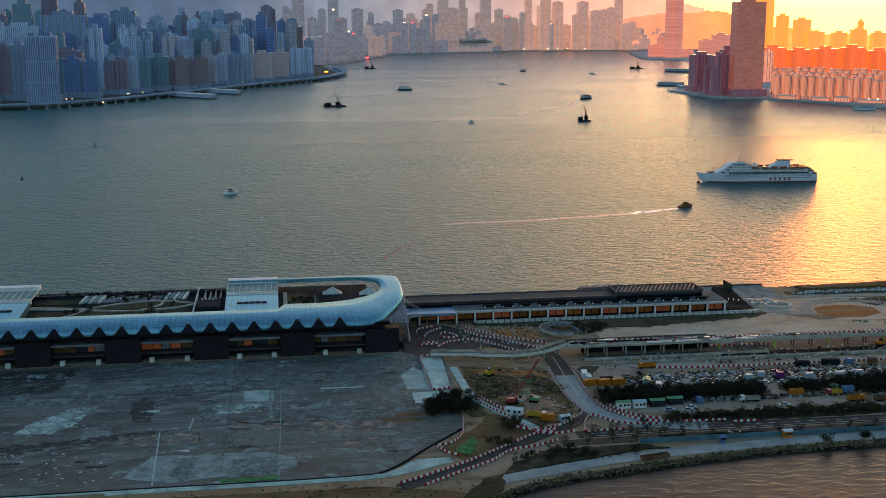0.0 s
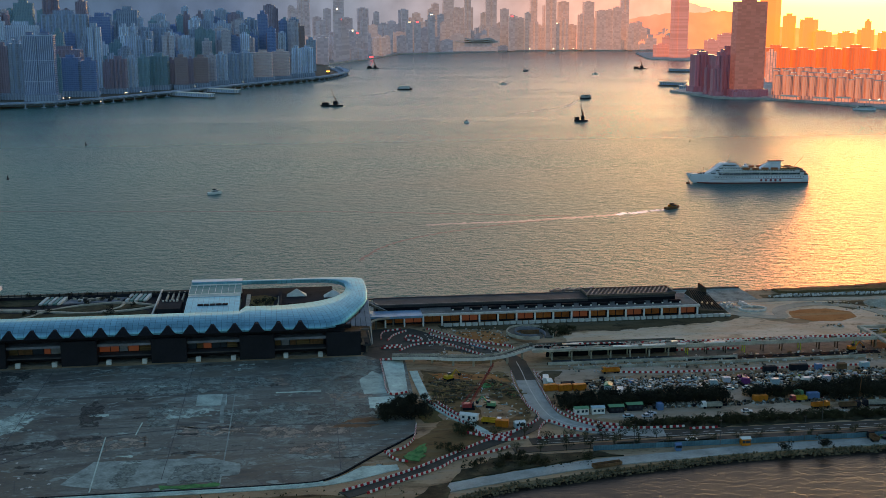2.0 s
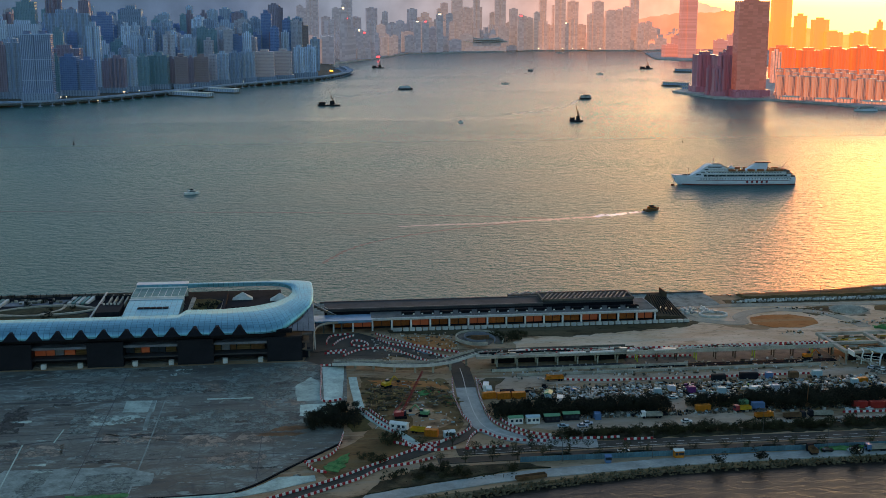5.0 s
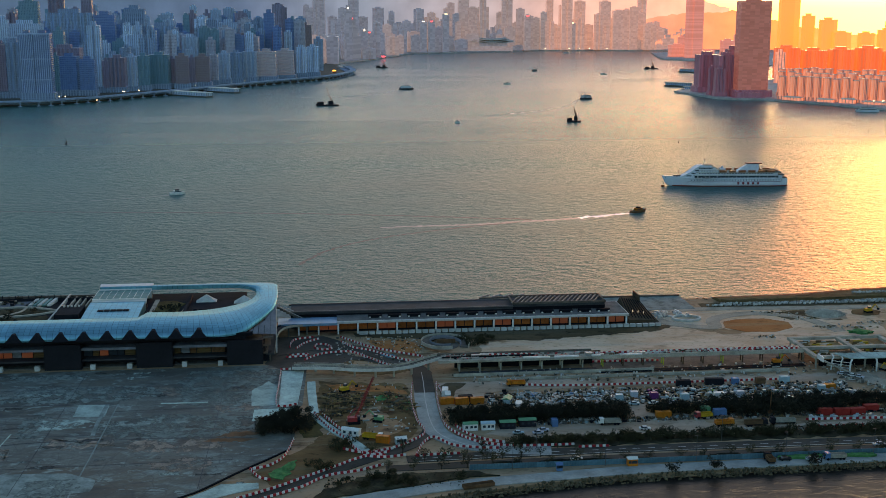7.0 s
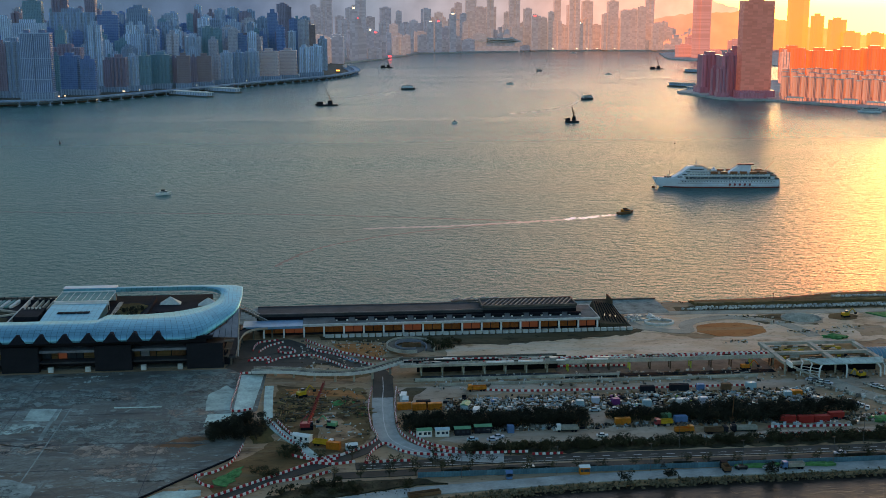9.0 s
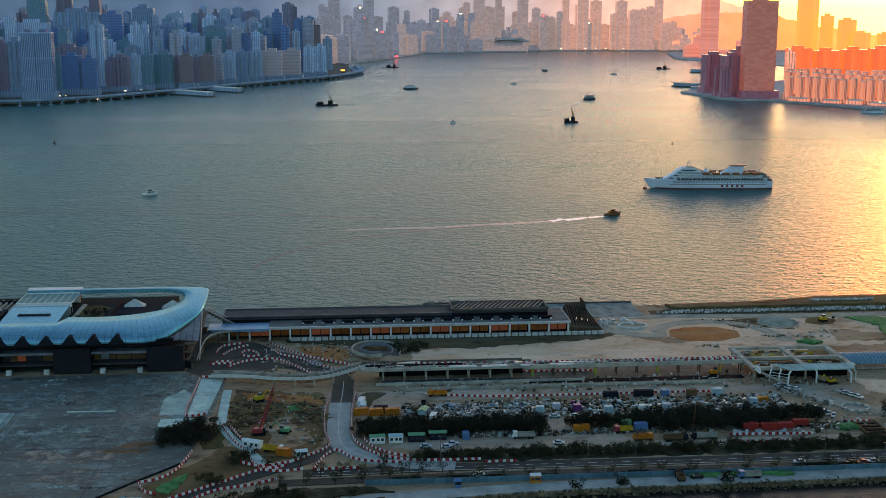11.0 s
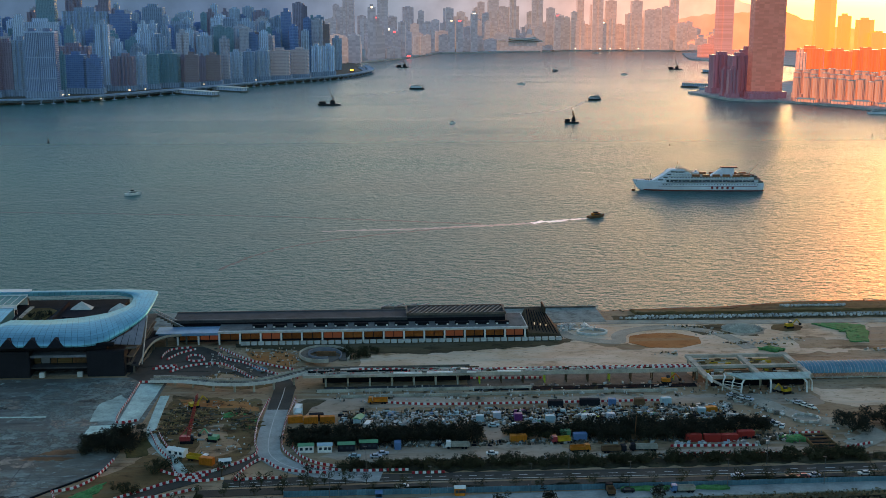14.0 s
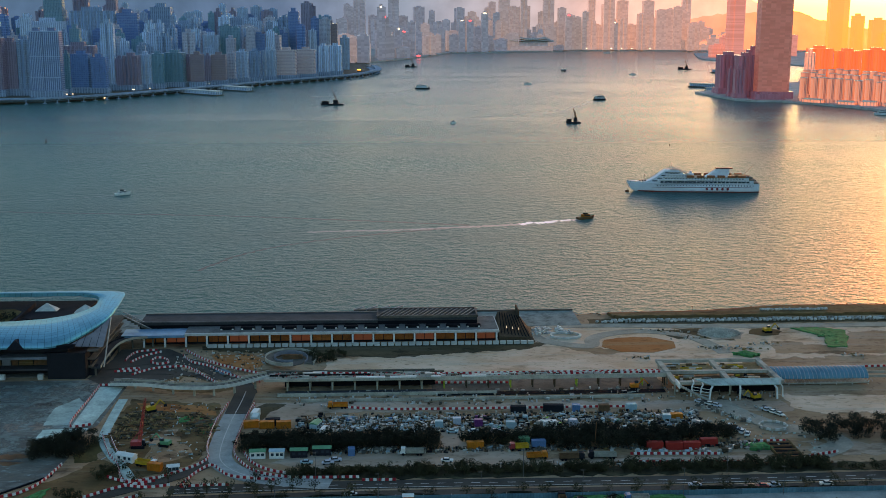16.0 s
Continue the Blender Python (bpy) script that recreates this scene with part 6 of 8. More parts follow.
places += scatter(rng, 18, 212, 246, 454, 461, 2.2) + scatter(rng, 4, 92, 112, 400, 406, 3.2) + scatter(rng, 10, 150, 166, 556, 574, 2.8)
grove(scrub, places, 53, 0.7, 1.2)
street = [tree("street_tree", rng, 4.4, 4.6, "dryleaf", "small thin-crowned street tree beside the road", "street trees", 260, 0.26, 0.3) for k in range(3)]
places = [(104 + 9.5 * k + rng.uniform(-1, 1), 408.2 + rng.uniform(-0.5, 0.5), 0.1) for k in range(36)] + [(118 + 7 * k, 415.6, 0.2) for k in range(7)] + [(p, 424.5, 0.2) for p in (100, 111, 140, 152, 168, 182)]
grove(street, places, 54, 0.75, 1.2)
roofbush = [tree("roof_shrub", rng, 4.0, 2.4, "leaf", "dark shrub planted on the terminal roof", "roof shrubs", 150, 0.4, 0.1) for k in range(3)]
places = [(-104 + 4.4 * k + rng.uniform(-1.5, 1.5), 603 + rng.uniform(-1.5, 1.5), 17.1) for k in range(17)] + scatter(rng, 14, -104, -50, 558, 598, 4.0, 17.4) + scatter(rng, 8, 3, 16, 560, 588, 3.0, 17.5) + scatter(rng, 12, -225, -145, 560, 604, 5, 17.4)
grove(roofbush, places, 55, 0.6, 1.1)
dot = tree("tree", rng, 6, 5.0, "leaf", "lone dark tree on the rocky shore", "shore trees", 260, 0.5, 0.15)
grove([dot], [(218.5, 398.2, 0), (256, 399.4, 0.1), (203, 397.6, 0.1)], 56, 0.7, 1.0)
# tufts on the mud
tuft = bmesh.new()
for _ in range(1100):
    zone = rng.choice(((-60, 66, 354, 384), (82, 130, 392, 404), (140, 330, 426, 433), (140, 330, 426, 433)))
    x, y = rng.uniform(zone[0], zone[1]), rng.uniform(zone[2], zone[3])
    if y < 390 and x > 66 and y < 364 + (x - 76) * 0.5:
        continue
    a, s = rng.uniform(0, 6.28), rng.uniform(0.2, 0.55)
    v = [tuft.verts.new(p) for p in ((x - s * math.cos(a), y - s * math.sin(a), 0.1), (x + s * math.cos(a), y + s * math.sin(a), 0.1), (x, y, 0.25 + s * 1.3))]
    tuft.faces.new(v)
tagged(part("weed_tufts", tuft, M["dryleaf"]), "dry weed tufts on rough ground", "weeds", kind="stuff")

# blue site hoarding
hoard = thing("site_hoarding", pose(133, 406.4, 0), "long blue corrugated site hoarding beside the promenade", "fence")
panel = bmesh.new()
wavy = [(i * 0.245, 0.07 if i % 4 < 2 else 0.0) for i in range(13)]
prism(panel, [(x, -y) for x, y in wavy] + [(2.94, 0.12), (0, 0.12)], 0.05, 2.0)
panel = mesh_of("panel", panel, M["blue_hoard"])
for k in range(100):
    part("panel", panel, None, hoard, at=pose(2.98 * k, -0.4 * math.sin(k * 0.05), 0))
    if k % 3 == 0:
        bm = bmesh.new()
        rod(bm, (2.98 * k, 0.2, 0), (2.98 * k, 0.2, 2.15), 0.07, 5)
        part("post", bm, M["steel"], hoard)
hedge_rng = random.Random(61)
for k in range(14):
    x = 150 + 15.5 * k
    bm, _ = leaf_crown(hedge_rng, 1.8, 1.4, 0.0, 160, 0.35, 1)
    for v in bm.verts:
        v.co.x = v.co.x * 6 + hedge_rng.uniform(-4, 4)
    h = tagged(part("hedge", bm, M["leaf"], at=pose(x, 408.9, 0.2)), "low dark clipped hedge between road and hoarding", "hedge", "hedges")

# rocks of the two seawalls
def rock_mesh(seed):
    r = random.Random(seed)
    bm = bmesh.new()
    bmesh.ops.create_icosphere(bm, subdivisions=1, radius=1.0)
    for v in bm.verts:
        v.co *= r.uniform(0.65, 1.15)
        v.co.z *= 0.65
    return mesh_of("rock", bm, M["rock"])


ROCKS = [rock_mesh(s) for s in range(6)]
seawall = thing("rock_seawall", pose(0, 0, -1), "sloping seawall of loose brown rocks at the waterline", "seawall", kind="structure")
line = spline([(60, 357), (75, 369.5), (98, 379.5), (119, 383.6), (132, 386.6), (165, 392.3), (187, 395), (212, 396), (251, 397.4), (300, 398.4), (420, 401)], 1.2)
rng = random.Random(63)
idx_ = sorted(rng.sample(range(len(line)), min(len(line), 285)))
for i in idx_:
    p, k = line[i], rng.uniform(0, 1)
    s = rng.uniform(0.5, 1.15)
    part("rock", ROCKS[rng.randrange(6)], None, seawall, at=pose(p.x + rng.uniform(-0.6, 0.6), p.y + 1.2 - 2.6 * k, 0.9 - 2.2 * k, rng.uniform(0, 40), rng.uniform(0, 40), rng.uniform(0, 360)) @ Matrix.Scale(s, 4))


def rubble(name, n, spot, size, material, label, category, seed):
    """Many loose stones in one heap of stuff."""
    r = random.Random(seed)
    verts, faces = [], []
    base = ROCKS[seed % 6]
    co = [v.co.copy() for v in base.vertices]
    tri = [tuple(p.vertices) for p in base.polygons]
    for _ in range(n):
        x, y, z = spot(r)
        s, q = size * r.uniform(0.5, 1.4), Euler((r.uniform(0, 6), r.uniform(0, 6), r.uniform(0, 6))).to_matrix()
        k = len(verts)
        verts += [tuple(q @ c * s + Vector((x, y, z))) for c in co]
        faces += [tuple(i + k for i in t) for t in tri]
    me = bpy.data.meshes.new(name)
    me.from_pydata(verts, [], faces)
    me.materials.append(M[material])
    return tagged(new(name, me), label, category, kind="stuff")


def coast_spot(r):
    p, k = line[r.randrange(len(line))], r.random()
    return p.x + r.uniform(-1, 1), p.y + 1.2 - 2.8 * k, 0.2 - 2.2 * k


rubble("seawall_stones", 1500, coast_spot, 0.55, "rock", "smaller brown stones filling the seawall", "rocks", 64)


def far_spot(r):
    t = r.random()
    x = 284 + 180 * t
    return x, np.interp(x, [284, 300, 350, 383, 452, 520], [640, 640, 643, 650.5, 653.5, 656]) + r.uniform(-4.5, 0.5), r.uniform(-3, 0.1)


rubble("seawall_stones", 1100, far_spot, 0.6, "rock", "brown stones of the harbour seawall", "rocks", 65)
rubble("gravel_heap", 900, lambda r: (lambda a, q: (348 + 10 * q * math.cos(a), 600 + 8.5 * q * math.sin(a), 2.2 * (1 - q)))(r.uniform(0, 6.28), math.sqrt(r.random())), 0.7, "concrete", "heap of grey crushed stone", "gravel", 66)
rubble("scrap_rubble", 300, lambda r: (r.uniform(156, 304), r.uniform(476.5, 489.5), 0.3), 0.45, "concrete", "scattered pale scrap in the storage yard", "scrap", 67)
rubble("scrap_rubble", 700, lambda r: (r.uniform(150, 320), r.uniform(448, 453), 0.3), 0.45, "concrete_dark", "dark scrap heaped beside the yard road", "scrap", 68)
rubble("debris_field", 40, lambda r: (r.uniform(84, 118), r.uniform(444, 504), 0.2), 0.45, "bark", "dark broken debris on the works ground", "debris", 69)
rubble("debris_field", 50, lambda r: (r.uniform(84, 118), r.uniform(444, 504), 0.25), 0.4, "offwhite", "pale broken debris on the works ground", "debris", 70)
rubble("scrap_rubble", 70, lambda r: (r.uniform(305, 340), r.uniform(440, 500), 0.25), 0.4, "concrete", "pale rubble along the access road", "rubble", 71)
rubble("scrap_rubble", 300, lambda r: (r.uniform(260, 340), r.uniform(430.5, 434), 0.3), 0.4, "rust", "rusty scrap beside the verge", "scrap", 72)


def shards(name, n, spot, size, mats, label, category, seed, slim=1.0):
    """Loose bars, boards and boxes strewn about, one mesh of stuff."""
    r = random.Random(seed)
    bm = bmesh.new()
    for _ in range(n):
        x, y, z = spot(r)
        l_, w, h = size * r.uniform(0.4, 2.2) * slim, size * r.uniform(0.15, 0.7) / slim, size * r.uniform(0.2, 1.0) / slim
        k = len(bm.faces)
        box(bm, -l_ / 2, l_ / 2, -w / 2, w / 2, z, z + h, r.choice((0, 90, r.uniform(0, 180))), (x, y))
        bm.faces.ensure_lookup_table()
        i = r.randrange(len(mats))
        for f in bm.faces[k:]:
            f.material_index = i
    ob = part(name, bm, M[mats[0]])
    for m in mats[1:]:
        ob.data.materials.append(M[m])
    return tagged(ob, label, category, kind="stuff")


SCRAP = ("offwhite", "concrete", "steel", "dark", "black", "bark", "teal_bits", "rust", "timber", "concrete_dark", "bark")
M["teal_bits"] = mat("faded_teal_paint", (0.25, 0.42, 0.42), 0.6, big=2, fine=0.3, amount=0.3)
shards("yard_scrap", 1900, lambda r: (r.uniform(150, 306), r.triangular(466.5, 490.5, 478), 0.1), 1.1, SCRAP, "dense clutter of scaffold, crates and scrap in the storage yard", "scrap", 73)
shards("yard_scrap", 520, lambda r: (r.uniform(160, 206), r.triangular(468, 487, 477), 0.1), 1.0, ("offwhite", "teal_bits", "steel", "concrete_dark", "bark"), "pale scaffold scrap in the storage yard", "scrap", 74)
shards("yard_scrap", 520, lambda r: (r.uniform(150, 322), r.triangular(446, 453.5, 451), 0.1), 0.9, SCRAP + ("rust", "bark", "black"), "clutter along the lower yard road", "scrap", 75)
shards("yard_scrap", 420, lambda r: (r.uniform(160, 335), r.uniform(431.5, 436), 0.1), 0.8, ("bark", "black", "concrete", "rust", "offwhite"), "scrap thrown along the verge", "scrap", 76)
PILES = ((87, 480, 3), (92, 485, 3.5), (96, 489, 3), (87, 491, 2.5), (98, 480, 2.5), (113, 481, 3), (116, 474, 2), (110, 489, 2.5), (84, 470, 2), (90, 472, 2))
shards("timber_pile", 900, lambda r: (lambda k, u, v: (k[0] + u * k[2], k[1] + v * k[2] * 1.3, max(0.1, 1.5 - 0.8 * math.hypot(u, v)) * r.uniform(0.2, 1)))(r.choice(PILES), r.gauss(0, 0.8), r.gauss(0, 0.8)), 1.2, ("bark", "mud", "timber", "bark", "rust", "concrete_dark", "timber"), "tangled piles of broken timber on the works ground", "debris", 77, 1.8)
shards("yard_scrap", 160, lambda r: (r.uniform(83, 119), r.uniform(446, 506), 0.1), 0.8, ("concrete", "offwhite", "timber", "rust", "teal_bits", "bark"), "boards and scraps strewn over the works ground", "debris", 84, 1.5)
shards("yard_scrap", 260, lambda r: (r.uniform(90, 132), r.uniform(532, 580), 0.1), 0.7, ("bark", "concrete", "concrete_dark", "offwhite", "sand"), "building waste between the roads", "debris", 78)
shards("yard_scrap", 380, lambda r: (r.uniform(140, 345), r.uniform(499, 518), 0.1), 0.9, ("concrete", "bark", "concrete_dark", "offwhite", "steel"), "stacked building material along the haul road", "material", 79)
shards("yard_scrap", 110, lambda r: (lambda k: (k[0] + r.gauss(0, 4), k[1] + r.gauss(0, 1.5), 0.1))(r.choice(((325, 602), (332, 592), (318, 606), (262, 604), (300, 560), (340, 575)))), 0.8, ("concrete", "timber", "offwhite", "bark"), "small stacks of building material on the sand", "material", 80)
shards("yard_scrap", 110, lambda r: (r.uniform(300, 345), r.triangular(440, 496, 446), 0.1), 0.8, ("concrete", "patch_light", "offwhite", "concrete_dark"), "stacked forms beside the access road", "material", 81)
shards("yard_scrap", 90, lambda r: (lambda k: (k[0] + r.gauss(0, 5), k[1] + r.gauss(0, 1.5), 0.1))(r.choice(((365, 580), (400, 560), (430, 556), (352, 572)))), 0.8, ("concrete", "timber", "offwhite"), "stacks of building material on the ochre ground", "material", 82)
shards("yard_scrap", 300, lambda r: (lambda x: (x, r.uniform(520.4, deck_back(x) - 0.8), 5.3))(r.uniform(138, 300)), 0.7, ("offwhite", "red", "concrete_dark", "steel", "rust", "red", "black", "concrete"), "formwork and tools on the viaduct deck", "material", 83)

# ---- vehicles, containers, huts and scrap of the works ----
def wheel_mesh(r, w):
    bm = bmesh.new()
    rod(bm, (0, -w / 2, 0), (0, w / 2, 0), r, 10)
    return mesh_of("wheel", bm, M["black"])


CARW, TRUCKW = wheel_mesh(0.33, 0.22), wheel_mesh(0.5, 0.35)


def plain(name, col, rough=0.4):
    return mat(name, col, rough, big=3, fine=0.4, amount=0.18, bump=0.05)


PAINT = {"white": M["white"], "silver": plain("silver_paint", (0.5, 0.52, 0.54)), "black": plain("black_paint", (0.03, 0.03, 0.035)), "red": plain("red_paint", (0.5, 0.05, 0.05)), "blue": plain("blue_paint", (0.03, 0.19, 0.33)),
         "green": plain("green_paint", (0.04, 0.3, 0.15)), "orange": M["orange"], "yellow": M["yellow"], "teal": plain("pale_teal_paint", (0.3, 0.5, 0.5)), "purple": plain("purple_wrap", (0.24, 0.04, 0.15)), "lime": plain("lime_paint", (0.45, 0.6, 0.06)), "rust": M["rust"], "grey": M["concrete"], "dark": M["dark"], "boxred": plain("container_red", (0.55, 0.035, 0.025), 0.6)}


def car(paint, m, label):
    c = thing("car", m, label, "car", "parked cars")
    bm = bmesh.new()
    prism(bm, [(-2.15, -0.85), (2.0, -0.85), (2.2, -0.6), (2.2, 0.6), (2.0, 0.85), (-2.15, 0.85)], 0.35, 0.95)
    part("body", bm, PAINT[paint], c)
    bm = bmesh.new()
    vs = box(bm, -1.5, 0.9, -0.78, 0.78, 0.95, 1.45)
    for v in vs[4:]:
        v.co.x *= 0.75
        v.co.y *= 0.85
    part("cabin", bm, M["glass"], c)
    part("roof", boxes((-1.0, 0.6, -0.64, 0.64, 1.45, 1.5)), PAINT[paint], c)
    for x in (-1.35, 1.35):
        for y in (-0.8, 0.8):
            part("wheel", CARW, None, c, at=pose(x, y, 0.33))
    return c


def truck(paint, load, m, label, length=7.5):
    t = thing("truck", m @ pose(0, 0, -0.045), label, "truck", "site trucks")
    bm = bmesh.new()
    vs = box(bm, length / 2 - 1.9, length / 2, -1.15, 1.15, 0.7, 2.7)
    for v in vs[4:]:
        if v.co.x > length / 2 - 0.1:
            v.co.x -= 0.4
    part("cab", bm, PAINT[paint], t)
    part("windscreen", boxes((length / 2 - 0.25, length / 2 - 0.05, -1.0, 1.0, 1.7, 2.4)), M["glass"], t)
    part("chassis", boxes((-length / 2, length / 2 - 0.3, -0.9, 0.9, 0.5, 0.85)), M["dark"], t)
    bm = bmesh.new()
    box(bm, -length / 2, length / 2 - 2.1, -1.2, 1.2, 0.9, 1.1)
    for y in (-1.2, 1.05):
        box(bm, -length / 2, length / 2 - 2.1, y, y + 0.15, 1.1, 2.2)
    box(bm, -length / 2, -length / 2 + 0.15, -1.05, 1.05, 1.1, 2.2), box(bm, length / 2 - 2.25, length / 2 - 2.1, -1.05, 1.05, 1.1, 2.4)
    part("tipper_bed", bm, PAINT[load], t)
    for x in (-length / 2 + 1.0, -length / 2 + 2.2, length / 2 - 1.1):
        for y in (-1.0, 1.0):
            part("wheel", TRUCKW, None, t, at=pose(x, y, 0.5))
    return t


def container(paint, m, label, length=6.1):
    c = thing("shipping_container", m, label, "container", "containers")
    bm = bmesh.new()
    box(bm, -length / 2, length / 2, -1.2, 1.2, -0.05, 2.6)
    part("box_body", bm, PAINT[paint], c)
    n = int(length / 0.6)
    bm = bmesh.new()
    for i in range(n):
        x = -length / 2 + (i + 0.25) * length / n
        box(bm, x, x + length / n * 0.5, -1.27, -1.2, 0.3, 2.45)
    part("corrugation", bm, PAINT[paint], c)
    part("roof_sheet", boxes((-length / 2 + 0.15, length / 2 - 0.15, -1.05, 1.05, 2.6, 2.66)), PAINT[paint], c)
    part("end_door", boxes((length / 2, length / 2 + 0.06, -1.1, 1.1, 0.2, 2.5)), PAINT[paint], c)
    return c


def hut(paint, roof, m, label, w=6.0, d=2.8, h=2.6):
    c = thing("site_hut", m, label, "hut", "site huts")
    part("wall_box", boxes((-w / 2, w / 2, -d / 2, d / 2, 0, h)), PAINT[paint], c)
    bm = bmesh.new()
    vs = [bm.verts.new(p) for p in ((-w / 2 - 0.2, -d / 2 - 0.25, h), (w / 2 + 0.2, -d / 2 - 0.25, h), (w / 2 + 0.2, d / 2 + 0.25, h), (-w / 2 - 0.2, d / 2 + 0.25, h), (-w / 2 - 0.2, 0, h + 0.7), (w / 2 + 0.2, 0, h + 0.7))]
    for f in ((0, 1, 5, 4), (2, 3, 4, 5), (0, 4, 3), (1, 2, 5), (3, 2, 1, 0)):
        bm.faces.new([vs[i] for i in f])
    part("pitched_roof", bm, PAINT[roof], c)
    for x in (-w * 0.3, w * 0.05, w * 0.32):
        part("window", boxes((x - 0.5, x + 0.5, -d / 2 - 0.06, -d / 2, 1.0, 2.0)), M["glass"], c)
    return c


def digger(paint, m, label):
    c = thing("excavator", m, label, "excavator", "excavators")
    for y in (-1.2, 1.2):
        bm = bmesh.new()
        prism(bm, [(-1.9, y - 0.3), (1.9, y - 0.3), (1.9, y + 0.3), (-1.9, y + 0.3)], 0, 0.9)
        part("track", bm, M["black"], c)
    part("house", boxes((-2.0, 1.4, -1.3, 1.3, 1.0, 2.3)), PAINT[paint], c)
    part("cab", boxes((0.1, 1.5, 0.2, 1.3, 2.3, 3.2)), M["glass"], c)
    bm = bmesh.new()
    rod(bm, (1.2, -0.3, 1.8), (3.6, -0.3, 4.4), 0.3, 6), rod(bm, (3.6, -0.3, 4.4), (5.6, -0.3, 2.2), 0.24, 6)
    part("boom", bm, PAINT[paint], c)
    bm = bmesh.new()
    prism(bm, [(5.2, -0.8), (6.2, -0.8), (6.2, 0.2), (5.2, 0.2)], 1.2, 2.2)
    part("bucket", bm, M["dark"], c)
    return c


def heap(name, m, size, material, label, rng, n=16, category="scrap"):
    """A tangled heap of bars, boards and boxes, one pile."""
    c = thing(name, m, label, category, name + "s")
    for _ in range(n):
        bm = bmesh.new()
        a, b = rng.uniform(-size, size), rng.uniform(-size * 0.5, size * 0.5)
        if rng.random() < 0.5:
            d = rng.uniform(0, 6.28)
            l_ = rng.uniform(0.8, size * 0.9)
            rod(bm, (a, b, rng.uniform(0.1, 0.9)), (a + l_ * math.cos(d), b + l_ * math.sin(d) * 0.6, rng.uniform(0.1, 1.4)), rng.uniform(0.08, 0.2), 5)
        else:
            box(bm, -rng.uniform(0.3, 1.1), rng.uniform(0.3, 1.1), -rng.uniform(0.2, 0.8), rng.uniform(0.2, 0.8), 0, rng.uniform(0.3, 1.5), rng.uniform(0, 90), (a, b))
        part("scrap_piece", bm, rng.choice(material) if isinstance(material, (list, tuple)) else material, c)
    return c


def at(x, y, turn=0.0, z=0.1):
    return pose(x, y, z, 0, 0, turn)


# works yard inside the road bend
truck("white", "yellow", at(101, 440, -22), "white tipper truck with a yellow bed in the works yard", 8)
container("orange", at(104.5, 436.5, -20), "orange steel skip container in the works yard", 5)
hut("white", "white", at(93, 445.5, -25), "white flat site office beside the crane", 7, 3, 2.4)
hut("teal", "white", at(111, 434.5, 10), "small pale site cabin at the barrier line", 4, 2.6, 2.2)
digger("green", at(104, 459, 160), "green excavator working in the yard")
digger("yellow", at(92, 497, 30), "yellow excavator on the soil slope")
crane = thing("crawler_crane", at(94.6, 458.4, 0), "red lattice-boom crawler crane in the works yard", "crane")
for y in (-1.5, 1.5):
    part("track", boxes((-2.4, 2.4, y - 0.4, y + 0.4, 0, 0.9)), M["black"], crane)
part("house", boxes((-2.6, 1.2, -1.3, 1.3, 0.9, 2.5)), PAINT["red"], crane)
part("cab", boxes((1.2, 2.3, 0.2, 1.2, 0.9, 2.6)), M["glass"], crane)
tip, foot = Vector((6.9, -18.0, 24.0)), Vector((0.6, -1.0, 2.0))
side = Vector((0.93, 0.36, 0)).normalized()
for k, off in enumerate(((side * 0.7), (side * -0.7), (side * 0.5 + Vector((0, 0, 1.1))), (side * -0.5 + Vector((0, 0, 1.1))))):
    bm = bmesh.new()
    rod(bm, foot + off, tip + off * 0.5, 0.08, 5)
    part("boom_chord", bm, PAINT["red"], crane)
for k in range(20):
    f, g = k / 20, (k + 1) / 20
    bm = bmesh.new()
    p, q = foot.lerp(tip, f), foot.lerp(tip, g)
    s1, s2 = 1 - 0.5 * f, 1 - 0.5 * g
    rod(bm, p + side * 0.7 * s1, q - side * 0.7 * s2, 0.06, 4), rod(bm, p - side * 0.7 * s1, q + (side * 0.5 + Vector((0, 0, 1.1))) * s2, 0.06, 4), rod(bm, p + side * 0.7 * s1, p - side * 0.7 * s1, 0.06, 4)
    part("boom_lacing", bm, PAINT["red"], crane)
for off in (0.5, -0.5):
    bm = bmesh.new()
    rod(bm, (-2.4, off, 2.5), (0.6, off, 6.0), 0.1, 5), rod(bm, (0.6, off, 6.0), tip, 0.04, 4)
    part("backstay", bm, PAINT["red"], crane)
rng = random.Random(81)
DULL = [M["timber"], M["bark"], M["mud"], M["mud"], M["rust"], M["concrete_dark"], M["timber"]]
for x, y, s in ((90, 472, 3), (86, 480, 3), (92, 484, 4), (88, 490, 3), (98, 487, 3), (111, 484, 3), (114, 476, 3), (110, 491, 3), (84, 468, 2.5)):
    heap("scrap_heap", at(x, y, rng.uniform(0, 180)), s, DULL, "dark heap of bars and boards in the works yard", rng, 11)
for x, y, tr, p, lb in ((133.5, 489, 80, "white", "white"), (134, 483.5, 85, "teal", "pale"), (133, 477.5, 8, "orange", "orange"), (139, 476.5, 4, "orange", "orange"), (145.3, 476.3, 4, "orange", "orange"), (141, 479.5, 4, "dark", "dark")):
    container(p, at(x, y, tr), "%s container beside the curving road" % lb, 5.6)
truck("orange", "orange", at(165, 497.8, 180), "orange dump truck on the haul road", 8)
hut("teal", "green", at(157.5, 474.5, 70), "small pale hut with a green roof in the yard", 5, 3)
container("white", at(161, 468.5, 75), "white container at the edge of the trees", 5)
